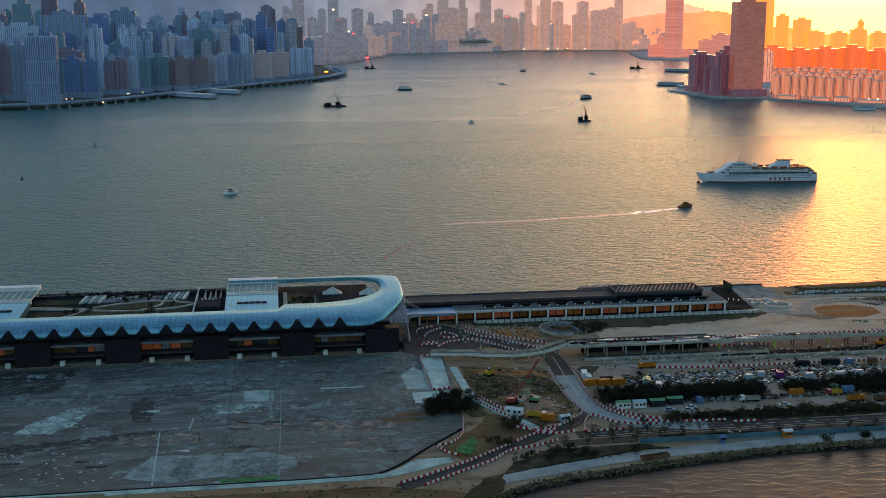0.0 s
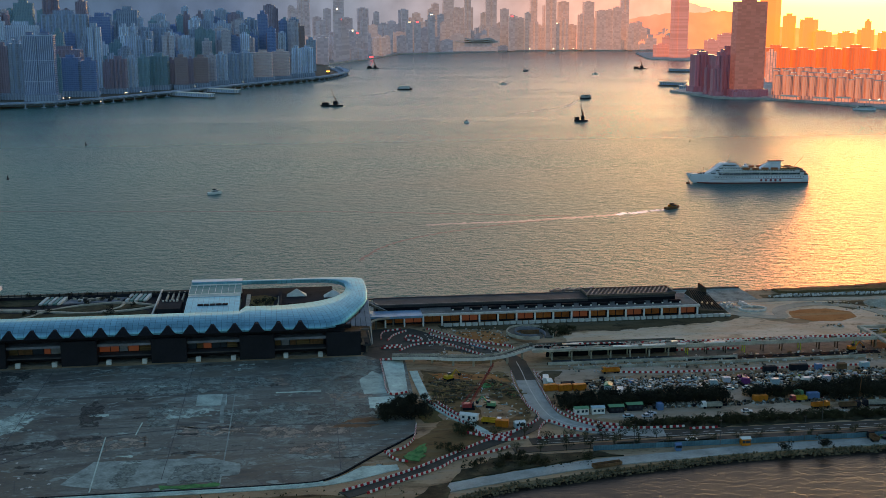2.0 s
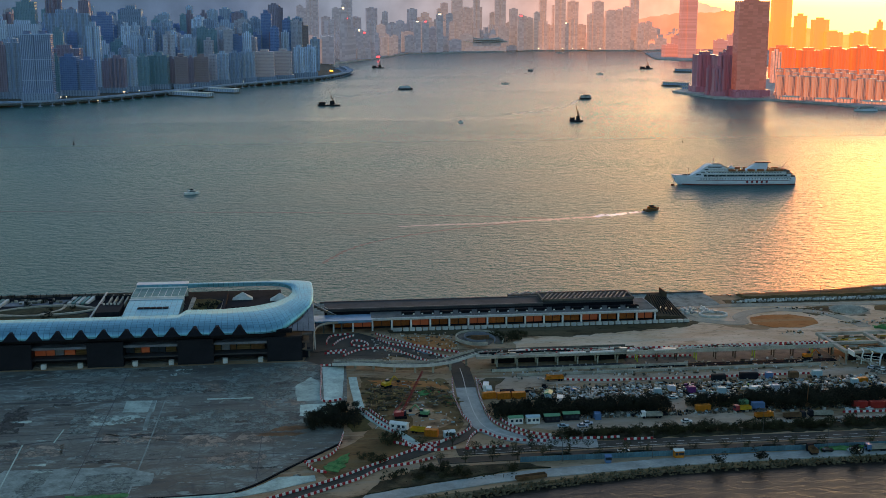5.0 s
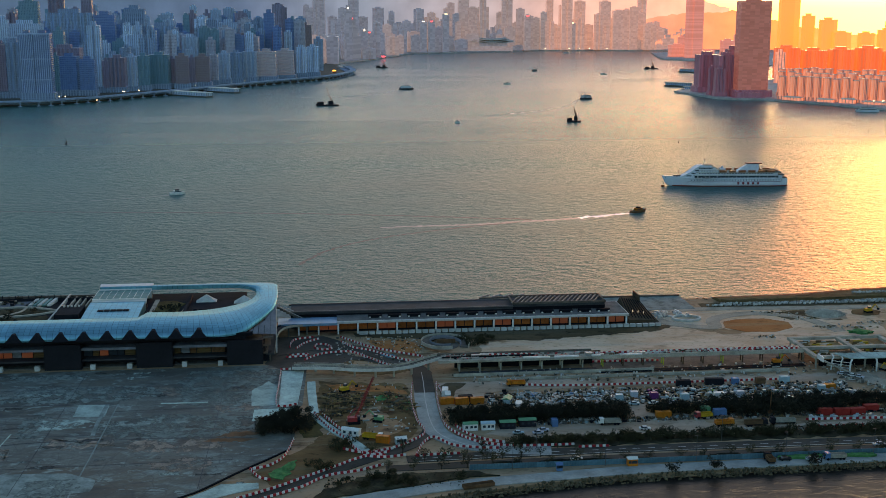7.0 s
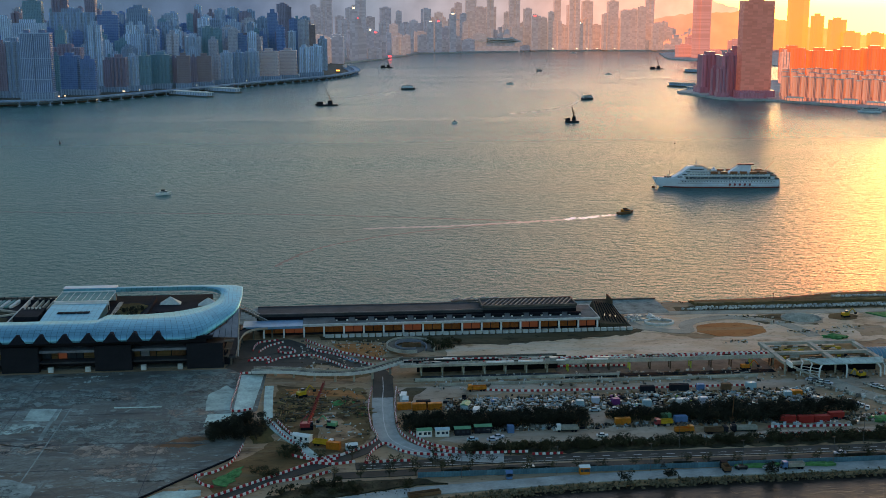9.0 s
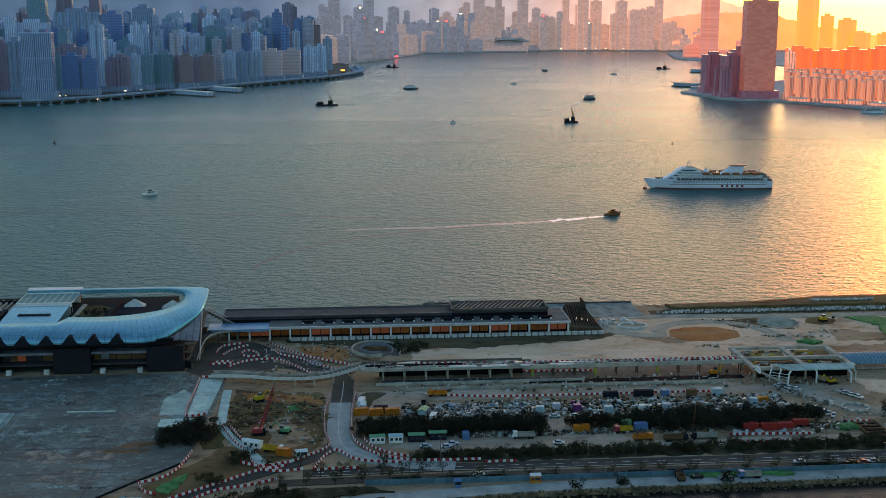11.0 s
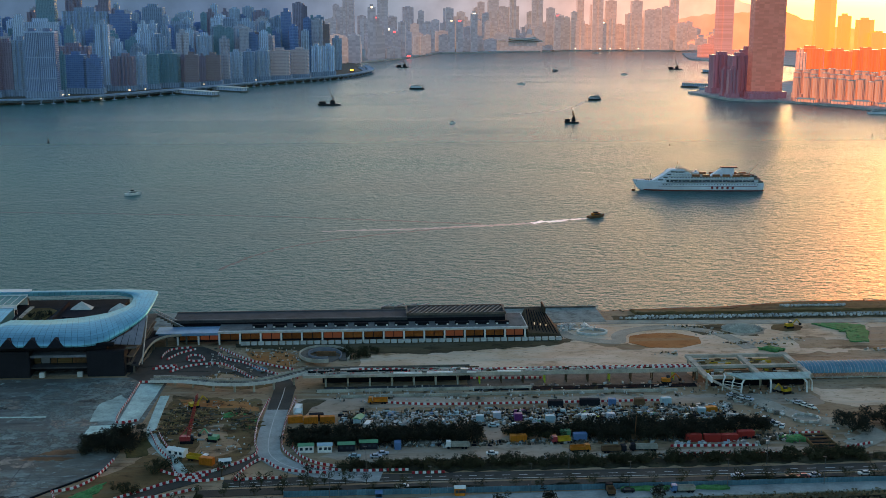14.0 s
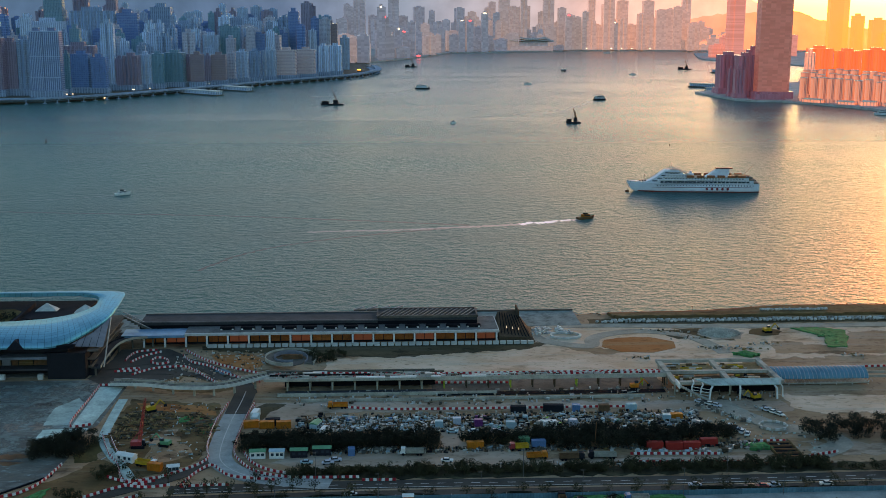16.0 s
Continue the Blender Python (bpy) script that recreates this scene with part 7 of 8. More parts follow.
# the lower yard road
hut("white", "green", at(138.5, 446.3, 3), "white site hut with a green roof under the trees", 5.5, 3)
hut("white", "teal", at(145.3, 446.3, 0), "small white gabled hut under the trees", 5.2, 3)
hut("dark", "green", at(153, 446.8, 0), "dark hut with a green roof under the trees", 6, 3)
hut("dark", "green", at(161, 448.4, 0), "open shed with a green roof under the trees", 6.5, 3)
container("blue", at(171.5, 447.5, 90), "small blue container under the trees", 3)
truck("white", "grey", at(193, 446.5, 178), "white tipper truck parked on the yard road", 8.5)
car("silver", at(166, 441.5, 5), "pale car with a boat trailer beside the scrub")
for x, y, c in ((156, 439.5, "teal"), (163.5, 438.8, "silver"), (205, 439, "white"), (211, 432.5, "white")):
    car(c, at(x, y, rng.uniform(-10, 10)), "%s car parked on the dusty yard" % {"teal": "pale green"}.get(c, c))
for x, c in ((176, "silver"), (180, "dark"), (184, "white"), (188, "silver"), (172, "dark")):
    heap("machine_parts", at(x, 451, 0), 2.2, [M["steel"], M["concrete_dark"], M["offwhite"]], "pale steel machine parts stacked under the trees", rng, 12)
truck("orange", "orange", at(237, 440.5, 4), "orange tipper truck on the yard road", 7.5)
container("orange", at(216, 452, 4, 0.0), "orange open skip beside the scrub", 6)
truck("red", "yellow", at(231.5, 449.5, 185), "red and yellow flatbed truck in the yard", 7)
container("blue", at(239, 452, 3), "blue container between the trucks", 5)
container("green", at(234, 455.5, 2), "green hoist cage stored in the yard", 4)
truck("dark", "rust", at(249, 439, 2), "dark rust-stained truck with a drilling rig", 9)
truck("dark", "grey", at(260, 440, 178), "dark flatbed truck carrying girders", 10)
bm = bmesh.new()
rod(bm, (0, 0, 1), (0.3, 0, 9), 0.2, 6)
rig = thing("drill_mast", at(259.5, 451.5), "thin rusty drill mast standing in the yard", "drill rig")
part("mast", bm, M["rust"], rig)
part("rig_base", boxes((-1.6, 1.6, -1, 1, 0, 1.6)), PAINT["rust"], rig)
for x, y, l_ in ((280.5, 448.3, 6.1), (287.5, 447.6, 6.1), (293.8, 447.4, 6.1), (301, 450.6, 6.1)):
    container("boxred", at(x, y, 1), "red shipping container beside the barrier line", l_)
for x in (276, 284, 291, 298):
    heap("pipe_stack", at(x, 444.4, 0), 2.2, [M["steel"], M["offwhite"], PAINT["teal"]], "stack of pale pipes beside the containers", rng, 10, "pipes")
for x, y in ((308, 447), (312, 449), (305, 444), (314, 446), (317, 450)):
    heap("pipe_stack", at(x, y, 30), 2.6, [M["steel"], M["concrete"], M["concrete_dark"], M["bark"]], "grey tangle of scaffold pipes", rng, 16, "pipes")
for x in range(252, 310, 6):
    heap("scrap_heap", at(x, 454.5 + rng.uniform(-1, 1), 0), 2.6, DULL, "dark scrap stored below the trees", rng, 8)
# the long storage yard behind the trees
LOOK = (("white", "pale"), ("silver", "silver"), ("grey", "grey"), ("teal", "pale green"), ("black", "dark"), ("blue", "blue"), ("purple", "purple"), ("lime", "lime green"), ("red", "red"), ("green", "green"))
for i in range(46):
    x = 166 + 3.05 * i + rng.uniform(-0.5, 0.5)
    y = rng.choice((471.5, 477.0, 482.5)) + rng.uniform(-1.2, 1.2)
    pal = [M["steel"], M["offwhite"], M["concrete"], M["concrete_dark"], PAINT["teal"], PAINT[rng.choice(("blue", "rust", "grey", "green"))]]
    if 215 < x < 224:
        pal = [PAINT["purple"], PAINT["purple"], M["dark"]]
    if 243 < x < 250:
        pal += [PAINT["lime"]] * 3
    heap("scrap_heap", at(x, y, rng.uniform(-20, 20)), 2.4, pal, "mixed heap of scaffold parts and scrap in the storage yard", rng, 9)
for x, y, p, l_ in ((204, 474, "teal", 3), (211, 477, "silver", 3), (219, 475, "purple", 3), (231, 472, "teal", 3.5), (246, 472, "white", 5), (255, 473, "silver", 3), (296, 478, "orange", 4.5), (292, 477, "teal", 3), (236, 489.5, "dark", 6), (250, 490.5, "dark", 8), (259, 490, "blue", 3), (281, 490, "teal", 4), (270, 489.5, "rust", 4)):
    container(p, at(x, y, rng.uniform(-6, 6)), "%s crate in the storage yard" % p, l_)
for i in range(12):
    c, lb = LOOK[i % 4]
    car(c, at(185 + 8.1 * i + rng.uniform(-1, 1), 467.6 + rng.uniform(-0.5, 0.5), rng.uniform(-15, 15)), "%s car parked at the edge of the storage yard" % lb)
for i in range(9):
    heap("scrap_heap", at(299 + rng.uniform(-8, 10), 479 + rng.uniform(-5, 6), rng.uniform(0, 90)), 2.6, [M["steel"], M["concrete"], M["offwhite"], M["concrete_dark"]], "pale heap of scaffold tubes", rng, 11)
for x, y in ((311, 490), (314, 487), (309, 494), (320, 478), (323, 475), (317, 481), (333, 489), (337, 486)):
    heap("form_stack", at(x, y, rng.uniform(-30, 0)), 2.2, [M["concrete"], M["offwhite"], M["concrete_dark"]], "stack of concrete forms beside the access road", rng, 10, "formwork")
digger("yellow", at(334, 500, 200), "yellow excavator under the station canopy")
truck("dark", "grey", at(331, 504, 120), "grey mixer truck under the station", 7)
digger("yellow", at(372, 600, 10), "yellow excavator in the digging pit")
digger("orange", at(288, 516, 0), "orange excavator beside the viaduct")
# small round kerb island on the access road
for x, y, tr in ((314.3, 468.8, 60), (315.3, 466.6, 60), (316.3, 464.4, 62), (317.2, 462.4, 60), (318.4, 460, 64), (310.4, 497.2, -40), (312, 495.8, -40), (313.8, 494.2, -42), (315.9, 492.4, -40), (334.1, 486, -55), (335.8, 483.4, -55), (337.6, 480.7, -55)):
    c = rng.choice(("white", "silver", "white", "dark"))
    car(c, at(x, y, tr + rng.uniform(-5, 5)), "%s car parked beside the access road" % c)
ring = thing("round_island", at(331, 468.5), "round concrete kerb ring on the access road", "kerb ring")
for k in range(20):
    a = k * math.pi / 10
    bm = bmesh.new()
    box(bm, -0.85, 0.85, -0.3, 0.3, 0, 0.9, 90 + math.degrees(a), (5.2 * math.cos(a), 4.6 * math.sin(a)))
    part("kerb_block", bm, M["offwhite"] if k % 2 else M["concrete"], ring)
ring2 = thing("round_basin", at(271.8, 597.5), "white round basin kerb on the sandy site", "kerb ring")
bm = bmesh.new()
pts = [Vector((7.2 * math.cos(a * math.pi / 16), 5.2 * math.sin(a * math.pi / 16))) for a in range(33)]
ribbon(bm, pts, 1.0, 0, 1.0)
part("basin_wall", bm, M["offwhite"], ring2)
for k in range(16):
    x, y = 262 + rng.uniform(-4, 12), 606 + rng.uniform(-5, 5)
    heap("pipe_stack", at(x, y, rng.uniform(0, 90)), 2.4, [M["white"], M["offwhite"], M["steel"]], "pile of white pipes and forms", rng, 8, "pipes")
# steel frame over a trench
fr = thing("trench_frame", at(326.5, 443.5), "dark steel frame braced over a trench", "frame")
part("pit_floor", boxes((-4.5, 4.5, -8, 8, 0, 0.15)), M["black"], fr)
for y in (-7.5, -4, -0.5, 3, 6.5):
    part("strut", boxes((-4.5, 4.5, y - 0.3, y + 0.3, 0.6, 1.1)), M["rust"], fr)
for x in (-4.5, 4.2):
    part("waler", boxes((x, x + 0.4, -8, 8, 0.2, 1.2)), M["mud"], fr)
# green nets, pit and blue sheet
def sheet(pts, seed, label, material="green_net", z=0.5):
    bm = bmesh.new()
    r = random.Random(seed)
    prism(bm, rough_outline(pts, 0.8, r, 2.0), 0, z)
    for _ in range(14 if material == "green_net" and len(pts) > 4 or z > 0.9 else 0):
        w = [r.random() ** 2 for _ in pts]
        x, y = sum(a * p[0] for a, p in zip(w, pts)) / sum(w), sum(a * p[1] for a, p in zip(w, pts)) / sum(w)
        bmesh.ops.create_icosphere(bm, subdivisions=1, radius=1.0, matrix=pose(x, y, z - 0.1, 0, 0, r.uniform(0, 180)) @ Matrix.Diagonal((r.uniform(0.7, 2.6), r.uniform(0.5, 1.4), r.uniform(0.25, 0.6), 1)))
    return tagged(part("ground_net", bm, M[material]), label, "netting", "ground nets")


sheet([(386, 606), (398, 607), (411, 602), (408, 590), (401, 573), (392, 573), (397, 592)], 3, "bright green netting spread over soil", z=0.6)
sheet([(344, 563), (350, 566), (356, 561), (350, 558)], 4, "small heap under green netting", z=1.2)
sheet([(313, 449), (321, 450), (322, 445), (315, 444)], 5, "green netting over stored material", z=1.0)
sheet([(62.7, 409.6), (67.5, 414.7), (71.7, 421.3), (73, 421.8), (70.7, 409.5), (67.5, 404.3), (64.7, 406.4)], 6, "green sheet beside the barriers", z=0.35)
sheet([(104, 488), (109, 490), (113, 487), (110, 483.5), (105, 484)], 10, "crumpled green netting among the timber", z=0.5)
sheet([(114, 480), (118, 482), (119, 475), (116, 471), (113.5, 474)], 11, "crumpled green netting beside the road", z=0.5)
sheet([(244, 403.6), (280, 402.8), (280, 405), (246, 405.6)], 7, "green netting along the hoarding", z=1.0)
sheet([(-22, 394), (-1.4, 394.5), (-1.4, 391), (-22, 391)], 8, "bright green strip of matting on the runway", z=0.2)
sheet([(110, 548), (113, 552), (118, 546), (115, 543)], 9, "blue sheet beside the barriers", "blue_hoard", 0.4)
field("digging_pit", [(362, 598), (366, 606), (374, 608), (380, 602), (376, 595), (368, 594)], M["mud"], 0.16, "dark dug-out pit", "pit", 0.6, 30)
for x, y, tr, c in ((246, 402.8, 0, "dark"), (255.5, 401.8, 0, "teal")):
    car(c, at(x, y, tr, 0.3), "dark car parked on the promenade")
truck("blue", "grey", at(264, 401.8, 180, 0.3), "blue truck with a pale load on the promenade", 8)
truck("dark", "rust", at(240, 402.4, 90, 0.3), "dark truck backed against the hoarding", 6)
hut("orange", "white", at(190.5, 404.2, 0, 0.25), "small orange kiosk hut at the hoarding", 3.4, 2.4, 2.6)
hut("blue", "blue", at(164, 402.5, 0, 0.25), "small blue cabin on the promenade", 2, 2, 2.2)
skip = thing("open_skip", at(134, 391.2, 12, 0.3), "long low rust-red open skip on the promenade", "skip")
part("skip_floor", boxes((-5.5, 5.5, -1.2, 1.2, 0, 0.25)), M["rust"], skip)
for y in (-1.2, 1.05):
    part("side_wall", boxes((-5.5, 5.5, y, y + 0.15, 0.25, 1.15)), M["rust"], skip)
for x in (-5.5, 5.35):
    part("end_wall", boxes((x, x + 0.15, -1.05, 1.05, 0.25, 1.15)), M["rust"], skip)
for k in range(9):
    part("wall_rib", boxes((-5 + 1.22 * k, -4.85 + 1.22 * k, -1.32, -1.2, 0.1, 1.15)), M["rust"], skip)
for i, (x, y) in enumerate(((172, 410.6), (286, 413), (304, 410.5), (308, 411), (312, 411.5), (330, 412))):
    car(("white", "silver", "black", "red", "silver")[i % 5], at(x, y, 180 if y < 415 else 0, 0.3), "%s car on the shore road" % ("white", "silver", "black", "red", "silver")[i % 5])
# white sacks on the harbour seawall
sack = bmesh.new()
bmesh.ops.create_icosphere(sack, subdivisions=1, radius=0.85)
for v in sack.verts:
    v.co.z *= 0.75
sack = mesh_of("sack", sack, mat("worn_sack_cloth", (0.5, 0.47, 0.41), 0.85, big=2, fine=0.3, amount=0.4, vary=0.4))
for nm, x0, x1, y0, n in (("sack_row", 292, 452, 621.6, 90), ("sack_row", 300, 452, 624.6, 84), ("sack_row", 381, 416, 636.5, 40)):
    row = thing(nm, pose(x0, y0, 1.6 if y0 > 630 else 0.1), "row of white bulk sacks along the seawall", "sacks", "sack rows")
    for k in range(n):
        part("sack", sack, None, row, at=pose((x1 - x0) * k / n + rng.uniform(-0.4, 0.4), rng.uniform(-0.8, 0.8), 0.6, 0, 0, rng.uniform(0, 90)) @ Matrix.Scale(rng.uniform(0.85, 1.35), 4))
field("earth_bank", [(300, 636.5), (345, 637), (380, 641), (452, 644), (520, 646), (520, 653), (452, 650), (384, 647.5), (350, 641), (300, 638.5)], M["rust"], 1.0, "brown earth bank along the seawall", "soil", 0.7, 33)
# lamp posts and the runway's small things
post = thing("lamp_post", at(338, 614), "tall grey lamp post beside the quay road", "lamp post", "lamp posts")
bm = bmesh.new()
rod(bm, (0, 0, 0), (0, 0, 10), 0.12, 6, 0.07)
part("pole", bm, M["dull_steel"], post)
part("lamp_head", boxes((-0.9, 0.3, -0.15, 0.15, 9.9, 10.05)), M["dull_steel"], post)
for x, y in ((400, 614), (148, 405), (181, 404.8), (214, 404.8), (247, 404.8), (280, 404.8), (313, 404.8), (160, 424), (230, 424), (300, 424)):
    copy_thing(post, at(x, y))

# ---- ships and boats ----
def hull_mesh(length, beam, depth, sheer, flare=0.25, stern=0.75, n=22, z0=0.0):
    """A lofted hull along x (bow at -x), from the waterline up."""
    bm = bmesh.new()
    rows = []
    for i in range(n + 1):
        f = i / n
        wide = beam / 2 * min(1.0, (f / 0.28) ** 0.7 if f < 0.28 else 1.0)
        if f > 0.88:
            wide *= 1 - (1 - stern) * (f - 0.88) / 0.12
        top = depth + sheer * max(0, 1 - f / 0.25) ** 1.5
        x = -length / 2 + length * f
        rake = -length * 0.035 * max(0, 1 - f / 0.1)
        low = max(0.02, wide * (1 - flare * max(0, 1 - f / 0.35)))
        row = []
        for s in (1, -1):
            row.append([bm.verts.new((x - rake * 1.2, s * low * 0.86, z0 - 0.8)), bm.verts.new((x, s * low, z0 + depth * 0.3)), bm.verts.new((x + rake, s * max(0.05, wide), z0 + top))])
        rows.append(row)
    for a, b in zip(rows, rows[1:]):
        for s in (0, 1):
            for k in range(2):
                bm.faces.new((a[s][k], b[s][k], b[s][k + 1], a[s][k + 1]))
        bm.faces.new((a[0][2], b[0][2], b[1][2], a[1][2]))
    for r in (rows[0], rows[-1]):
        bm.faces.new((r[0][0], r[0][1], r[0][2], r[1][2], r[1][1], r[1][0]))
    return bm


ship = thing("cruise_ship", pose(463.4, 1081, -4, 0, 0, -5), "white cruise ship at anchor with a winged funnel", "ship")
SHIPW = mat("ship_white_paint", (0.74, 0.75, 0.76), 0.45, big=14, fine=1.2, amount=0.15, bump=0.05)
part("hull", hull_mesh(113, 17, 7.6, 1.9, 0.4), SHIPW, ship, "white hull with a thin red stripe")
bm = bmesh.new()
prism(bm, [(-50, -2.2), (-42, -6.7), (-25, -8.65), (45, -8.65), (54, -6.9), (56.6, -6.6), (56.6, 6.6), (54, 6.9), (45, 8.65), (-25, 8.65), (-42, 6.7), (-50, 2.2)], -0.6, 0.9)
part("boot_topping", bm, plain("red_boot_topping", (0.25, 0.04, 0.03)), ship, "dark red waterline band")
part("hull_stripe", boxes((-36, 50, -8.6, -8.48, 6.9, 7.2)), plain("ship_grey_line", (0.3, 0.32, 0.36)), ship)
part("hull_stripe", boxes((-38, 50, -8.62, -8.5, 4.3, 4.7)), plain("ship_red_stripe", (0.3, 0.06, 0.09)), ship, "thin dark red stripe")
M["boat_orange"] = plain("lifeboat_orange", (0.5, 0.13, 0.06))
bm = bmesh.new()
prof = [(-47, 7.6), (-41, 9.6), (-37, 11.6), (-33, 14.2), (-29.5, 17.2), (-26, 19.0), (-15, 19.0), (-12, 16.4), (-6, 14.4), (-6, 7.6)]
sides = [[bm.verts.new((x, y * (0.55 + 0.45 * min(1, (x + 47) / 18)), z)) for x, z in prof] for y in (-6.1, 6.1)]
bm.faces.new(sides[0]), bm.faces.new(sides[1][::-1])
for k in range(len(prof)):
    j = (k + 1) % len(prof)
    bm.faces.new((sides[0][k], sides[1][k], sides[1][j], sides[0][j]))
part("raked_front", bm, SHIPW, ship, "white raked superstructure front")
for z, x0 in ((9.4, -38), (11.8, -33.5), (14.2, -30.2), (16.6, -27)):
    part("front_window_band", boxes((x0, -14, -6.5, -6.3, z, z + 0.9)), M["glass"], ship)
DECKS = ((-36, 51, 8.3, 8.0, 10.6), (-33, 47, 7.6, 10.6, 13.0), (-31, -4, 6.9, 13.0, 15.2), (-28.5, -11, 6.4, 15.2, 17.4), (-26, -15, 5.2, 17.4, 19.4))
for x0, x1, half, z0, z1 in DECKS:
    bm = bmesh.new()
    prism(bm, [(x0, -half * 0.35), (x0 + 1.6, -half * 0.7), (x0 + 5, -half), (x1, -half), (x1, half), (x0 + 5, half), (x0 + 1.6, half * 0.7), (x0, half * 0.35)], z0, z1)
    part("deckhouse", bm, SHIPW, ship)
    part("deck_edge", boxes((x0 + 4, x1 + 1.5, -half - 0.35, half + 0.35, z1 - 0.12, z1 + 0.1)), M["concrete"], ship)
    n = int((x1 - x0 - 8) / 2.6)
    for k in range(n):
        x = x0 + 6 + k * 2.6
        part("cabin_window", boxes((x, x + 1.5, -half - 0.08, -half, z0 + 1.1, z1 - 0.6)), M["glass"], ship)
for k in range(34):
    x = -34 + k * 2.55
    part("porthole", boxes((x, x + 0.8, -8.66, -8.5, 5.6, 6.5)), M["glass"], ship)
bm = bmesh.new()
vs = [bm.verts.new(p) for p in ((9, -3.4, 13), (30, -3.4, 13), (30, 3.4, 13), (9, 3.4, 13), (20, -2.2, 20.4), (30.5, -2.2, 20.4), (30.5, 2.2, 20.4), (20, 2.2, 20.4))]
for f in ((0, 1, 5, 4), (1, 2, 6, 5), (2, 3, 7, 6), (3, 0, 4, 7), (4, 5, 6, 7), (3, 2, 1, 0)):
    bm.faces.new([vs[i] for i in f])
part("funnel", bm, SHIPW, ship, "white swept funnel")
part("funnel_cap", boxes((18.5, 33, -2.9, 2.9, 20.4, 21.3)), plain("funnel_cap_brown", (0.2, 0.06, 0.05)), ship, "dark red funnel cap")
for k in range(6):
    x = -8 + k * 9
    for y in (-8.2, 8.2):
        bm = bmesh.new()
        prism(bm, [(x, y - 0.9), (x + 1, y - 1.2), (x + 5.5, y - 1.2), (x + 6.5, y - 0.7), (x + 6.5, y + 0.7), (x + 5.5, y + 1.2), (x + 1, y + 1.2), (x, y + 0.9)], 13.2, 15.2)
        part("lifeboat", bm, M["boat_orange"], ship, "dull orange lifeboat")
part("bridge_windows", boxes((-28.9, -28.4, -2.6, 2.6, 16.0, 16.9)), M["glass"], ship)
part("upper_house", boxes((34, 46, -5, 5, 13, 14.6)), PAINT["rust"], ship)
part("radar_house", boxes((-6, -1, -3, 3, 13, 16.2)), SHIPW, ship)
bm = bmesh.new()
bmesh.ops.create_icosphere(bm, subdivisions=2, radius=1.3, matrix=pose(-3.5, 0, 17.2))
part("radar_dome", bm, SHIPW, ship)
for x0, x1, z in ((47, 55.5, 7.6), (46, 53, 10.2), (40, 50, 12.4)):
    part("stern_terrace", boxes((x0, x1, -7.2, 7.2, z, z + 1.3)), M["terrace"], ship, "open stern terrace")
for k in range(22):
    x = -31 + 3.6 * k
    part("promenade_opening", boxes((x, x + 2.6, -8.75, -8.3, 8.4, 9.9)), M["glass"], ship)
for k in range(9):
    x = 33 + 1.9 * k
    part("deck_clutter", boxes((x, x + 1.1, -6.4 + (k % 3), -5.2 + (k % 3), 13.1, 14.2 + 0.3 * (k % 2))), PAINT["rust"] if k % 2 else M["offwhite"], ship)
for x in (-49, -46.5, -44):
    part("bow_winch", boxes((x, x + 1.4, -1.6, 1.6, 8.6, 9.8)), M["terrace"], ship)
bm = bmesh.new()
rod(bm, (-21, 0, 19), (-20, 0, 26), 0.4, 6, 0.15), rod(bm, (-21.5, -2.5, 22.5), (-20, 2.5, 22.5), 0.15, 5)
part("foremast", bm, M["white"], ship)
bm = bmesh.new()
rod(bm, (42, 0, 13), (52, 0, 24), 0.25, 5, 0.1)
part("crane_boom", bm, M["offwhite"], ship)
bm = bmesh.new()
rod(bm, (-44, 0, 11), (-44, 0, 15), 0.3, 5)
part("bow_post", bm, M["offwhite"], ship)
for k in range(5):
    part("red_emblem", boxes((9 + k * 4.6, 11.0 + k * 4.6, -8.78, -8.62, 2.3, 4.0), (9.7 + k * 4.6, 10.3 + k * 4.6, -8.84, -8.78, 1.9, 4.3)), PAINT["red"], ship, "red mark on the hull")
buoy = thing("mooring_buoy", pose(403, 1079, -4), "dark red mooring buoy off the bow", "buoy")
bm = bmesh.new()
rod(bm, (0, 0, -0.5), (0, 0, 1.6), 1.9, 10, 1.5)
part("float", bm, PAINT["rust"], buoy)
bm = bmesh.new()
rod(bm, (0, 0, 1.5), (3.5, 2, 10), 0.12, 4)
part("mooring_line", bm, M["dark"], buoy)


def ferry(m, label, length=24, col="white", decks=2):
    c = thing("ferry", m, label, "boat", "harbour boats")
    part("hull", hull_mesh(length, length * 0.27, 2.6, 0.8, 0.2, 0.9, 12), PAINT["dark"] if col != "white" else SHIPW, c)
    for k in range(decks):
        x0, x1 = -length * (0.36 - 0.06 * k), length * (0.44 - 0.08 * k)
        part("deckhouse", boxes((x0, x1, -length * 0.12, length * 0.12, 2.6 + 2.5 * k, 4.8 + 2.5 * k)), SHIPW, c)
        part("window_strip", boxes((x0 + 1, x1 - 1, -length * 0.125, -length * 0.12, 3.4 + 2.5 * k, 4.3 + 2.5 * k)), M["glass"], c)
        part("deck_roof", boxes((x0 - 0.6, x1 + 0.6, -length * 0.13, length * 0.13, 4.8 + 2.5 * k, 5.1 + 2.5 * k)), M["concrete"], c)
    bm = bmesh.new()
    rod(bm, (0, 0, 5 + 2.5 * (decks - 1)), (0.5, 0, 9 + 2.5 * (decks - 1)), 0.25, 5)
    part("mast", bm, M["dark"], c)
    return c


ferry(pose(966, 1838, -4, 0, 0, -14), "white two-deck ferry moored at the estate quay", 36)


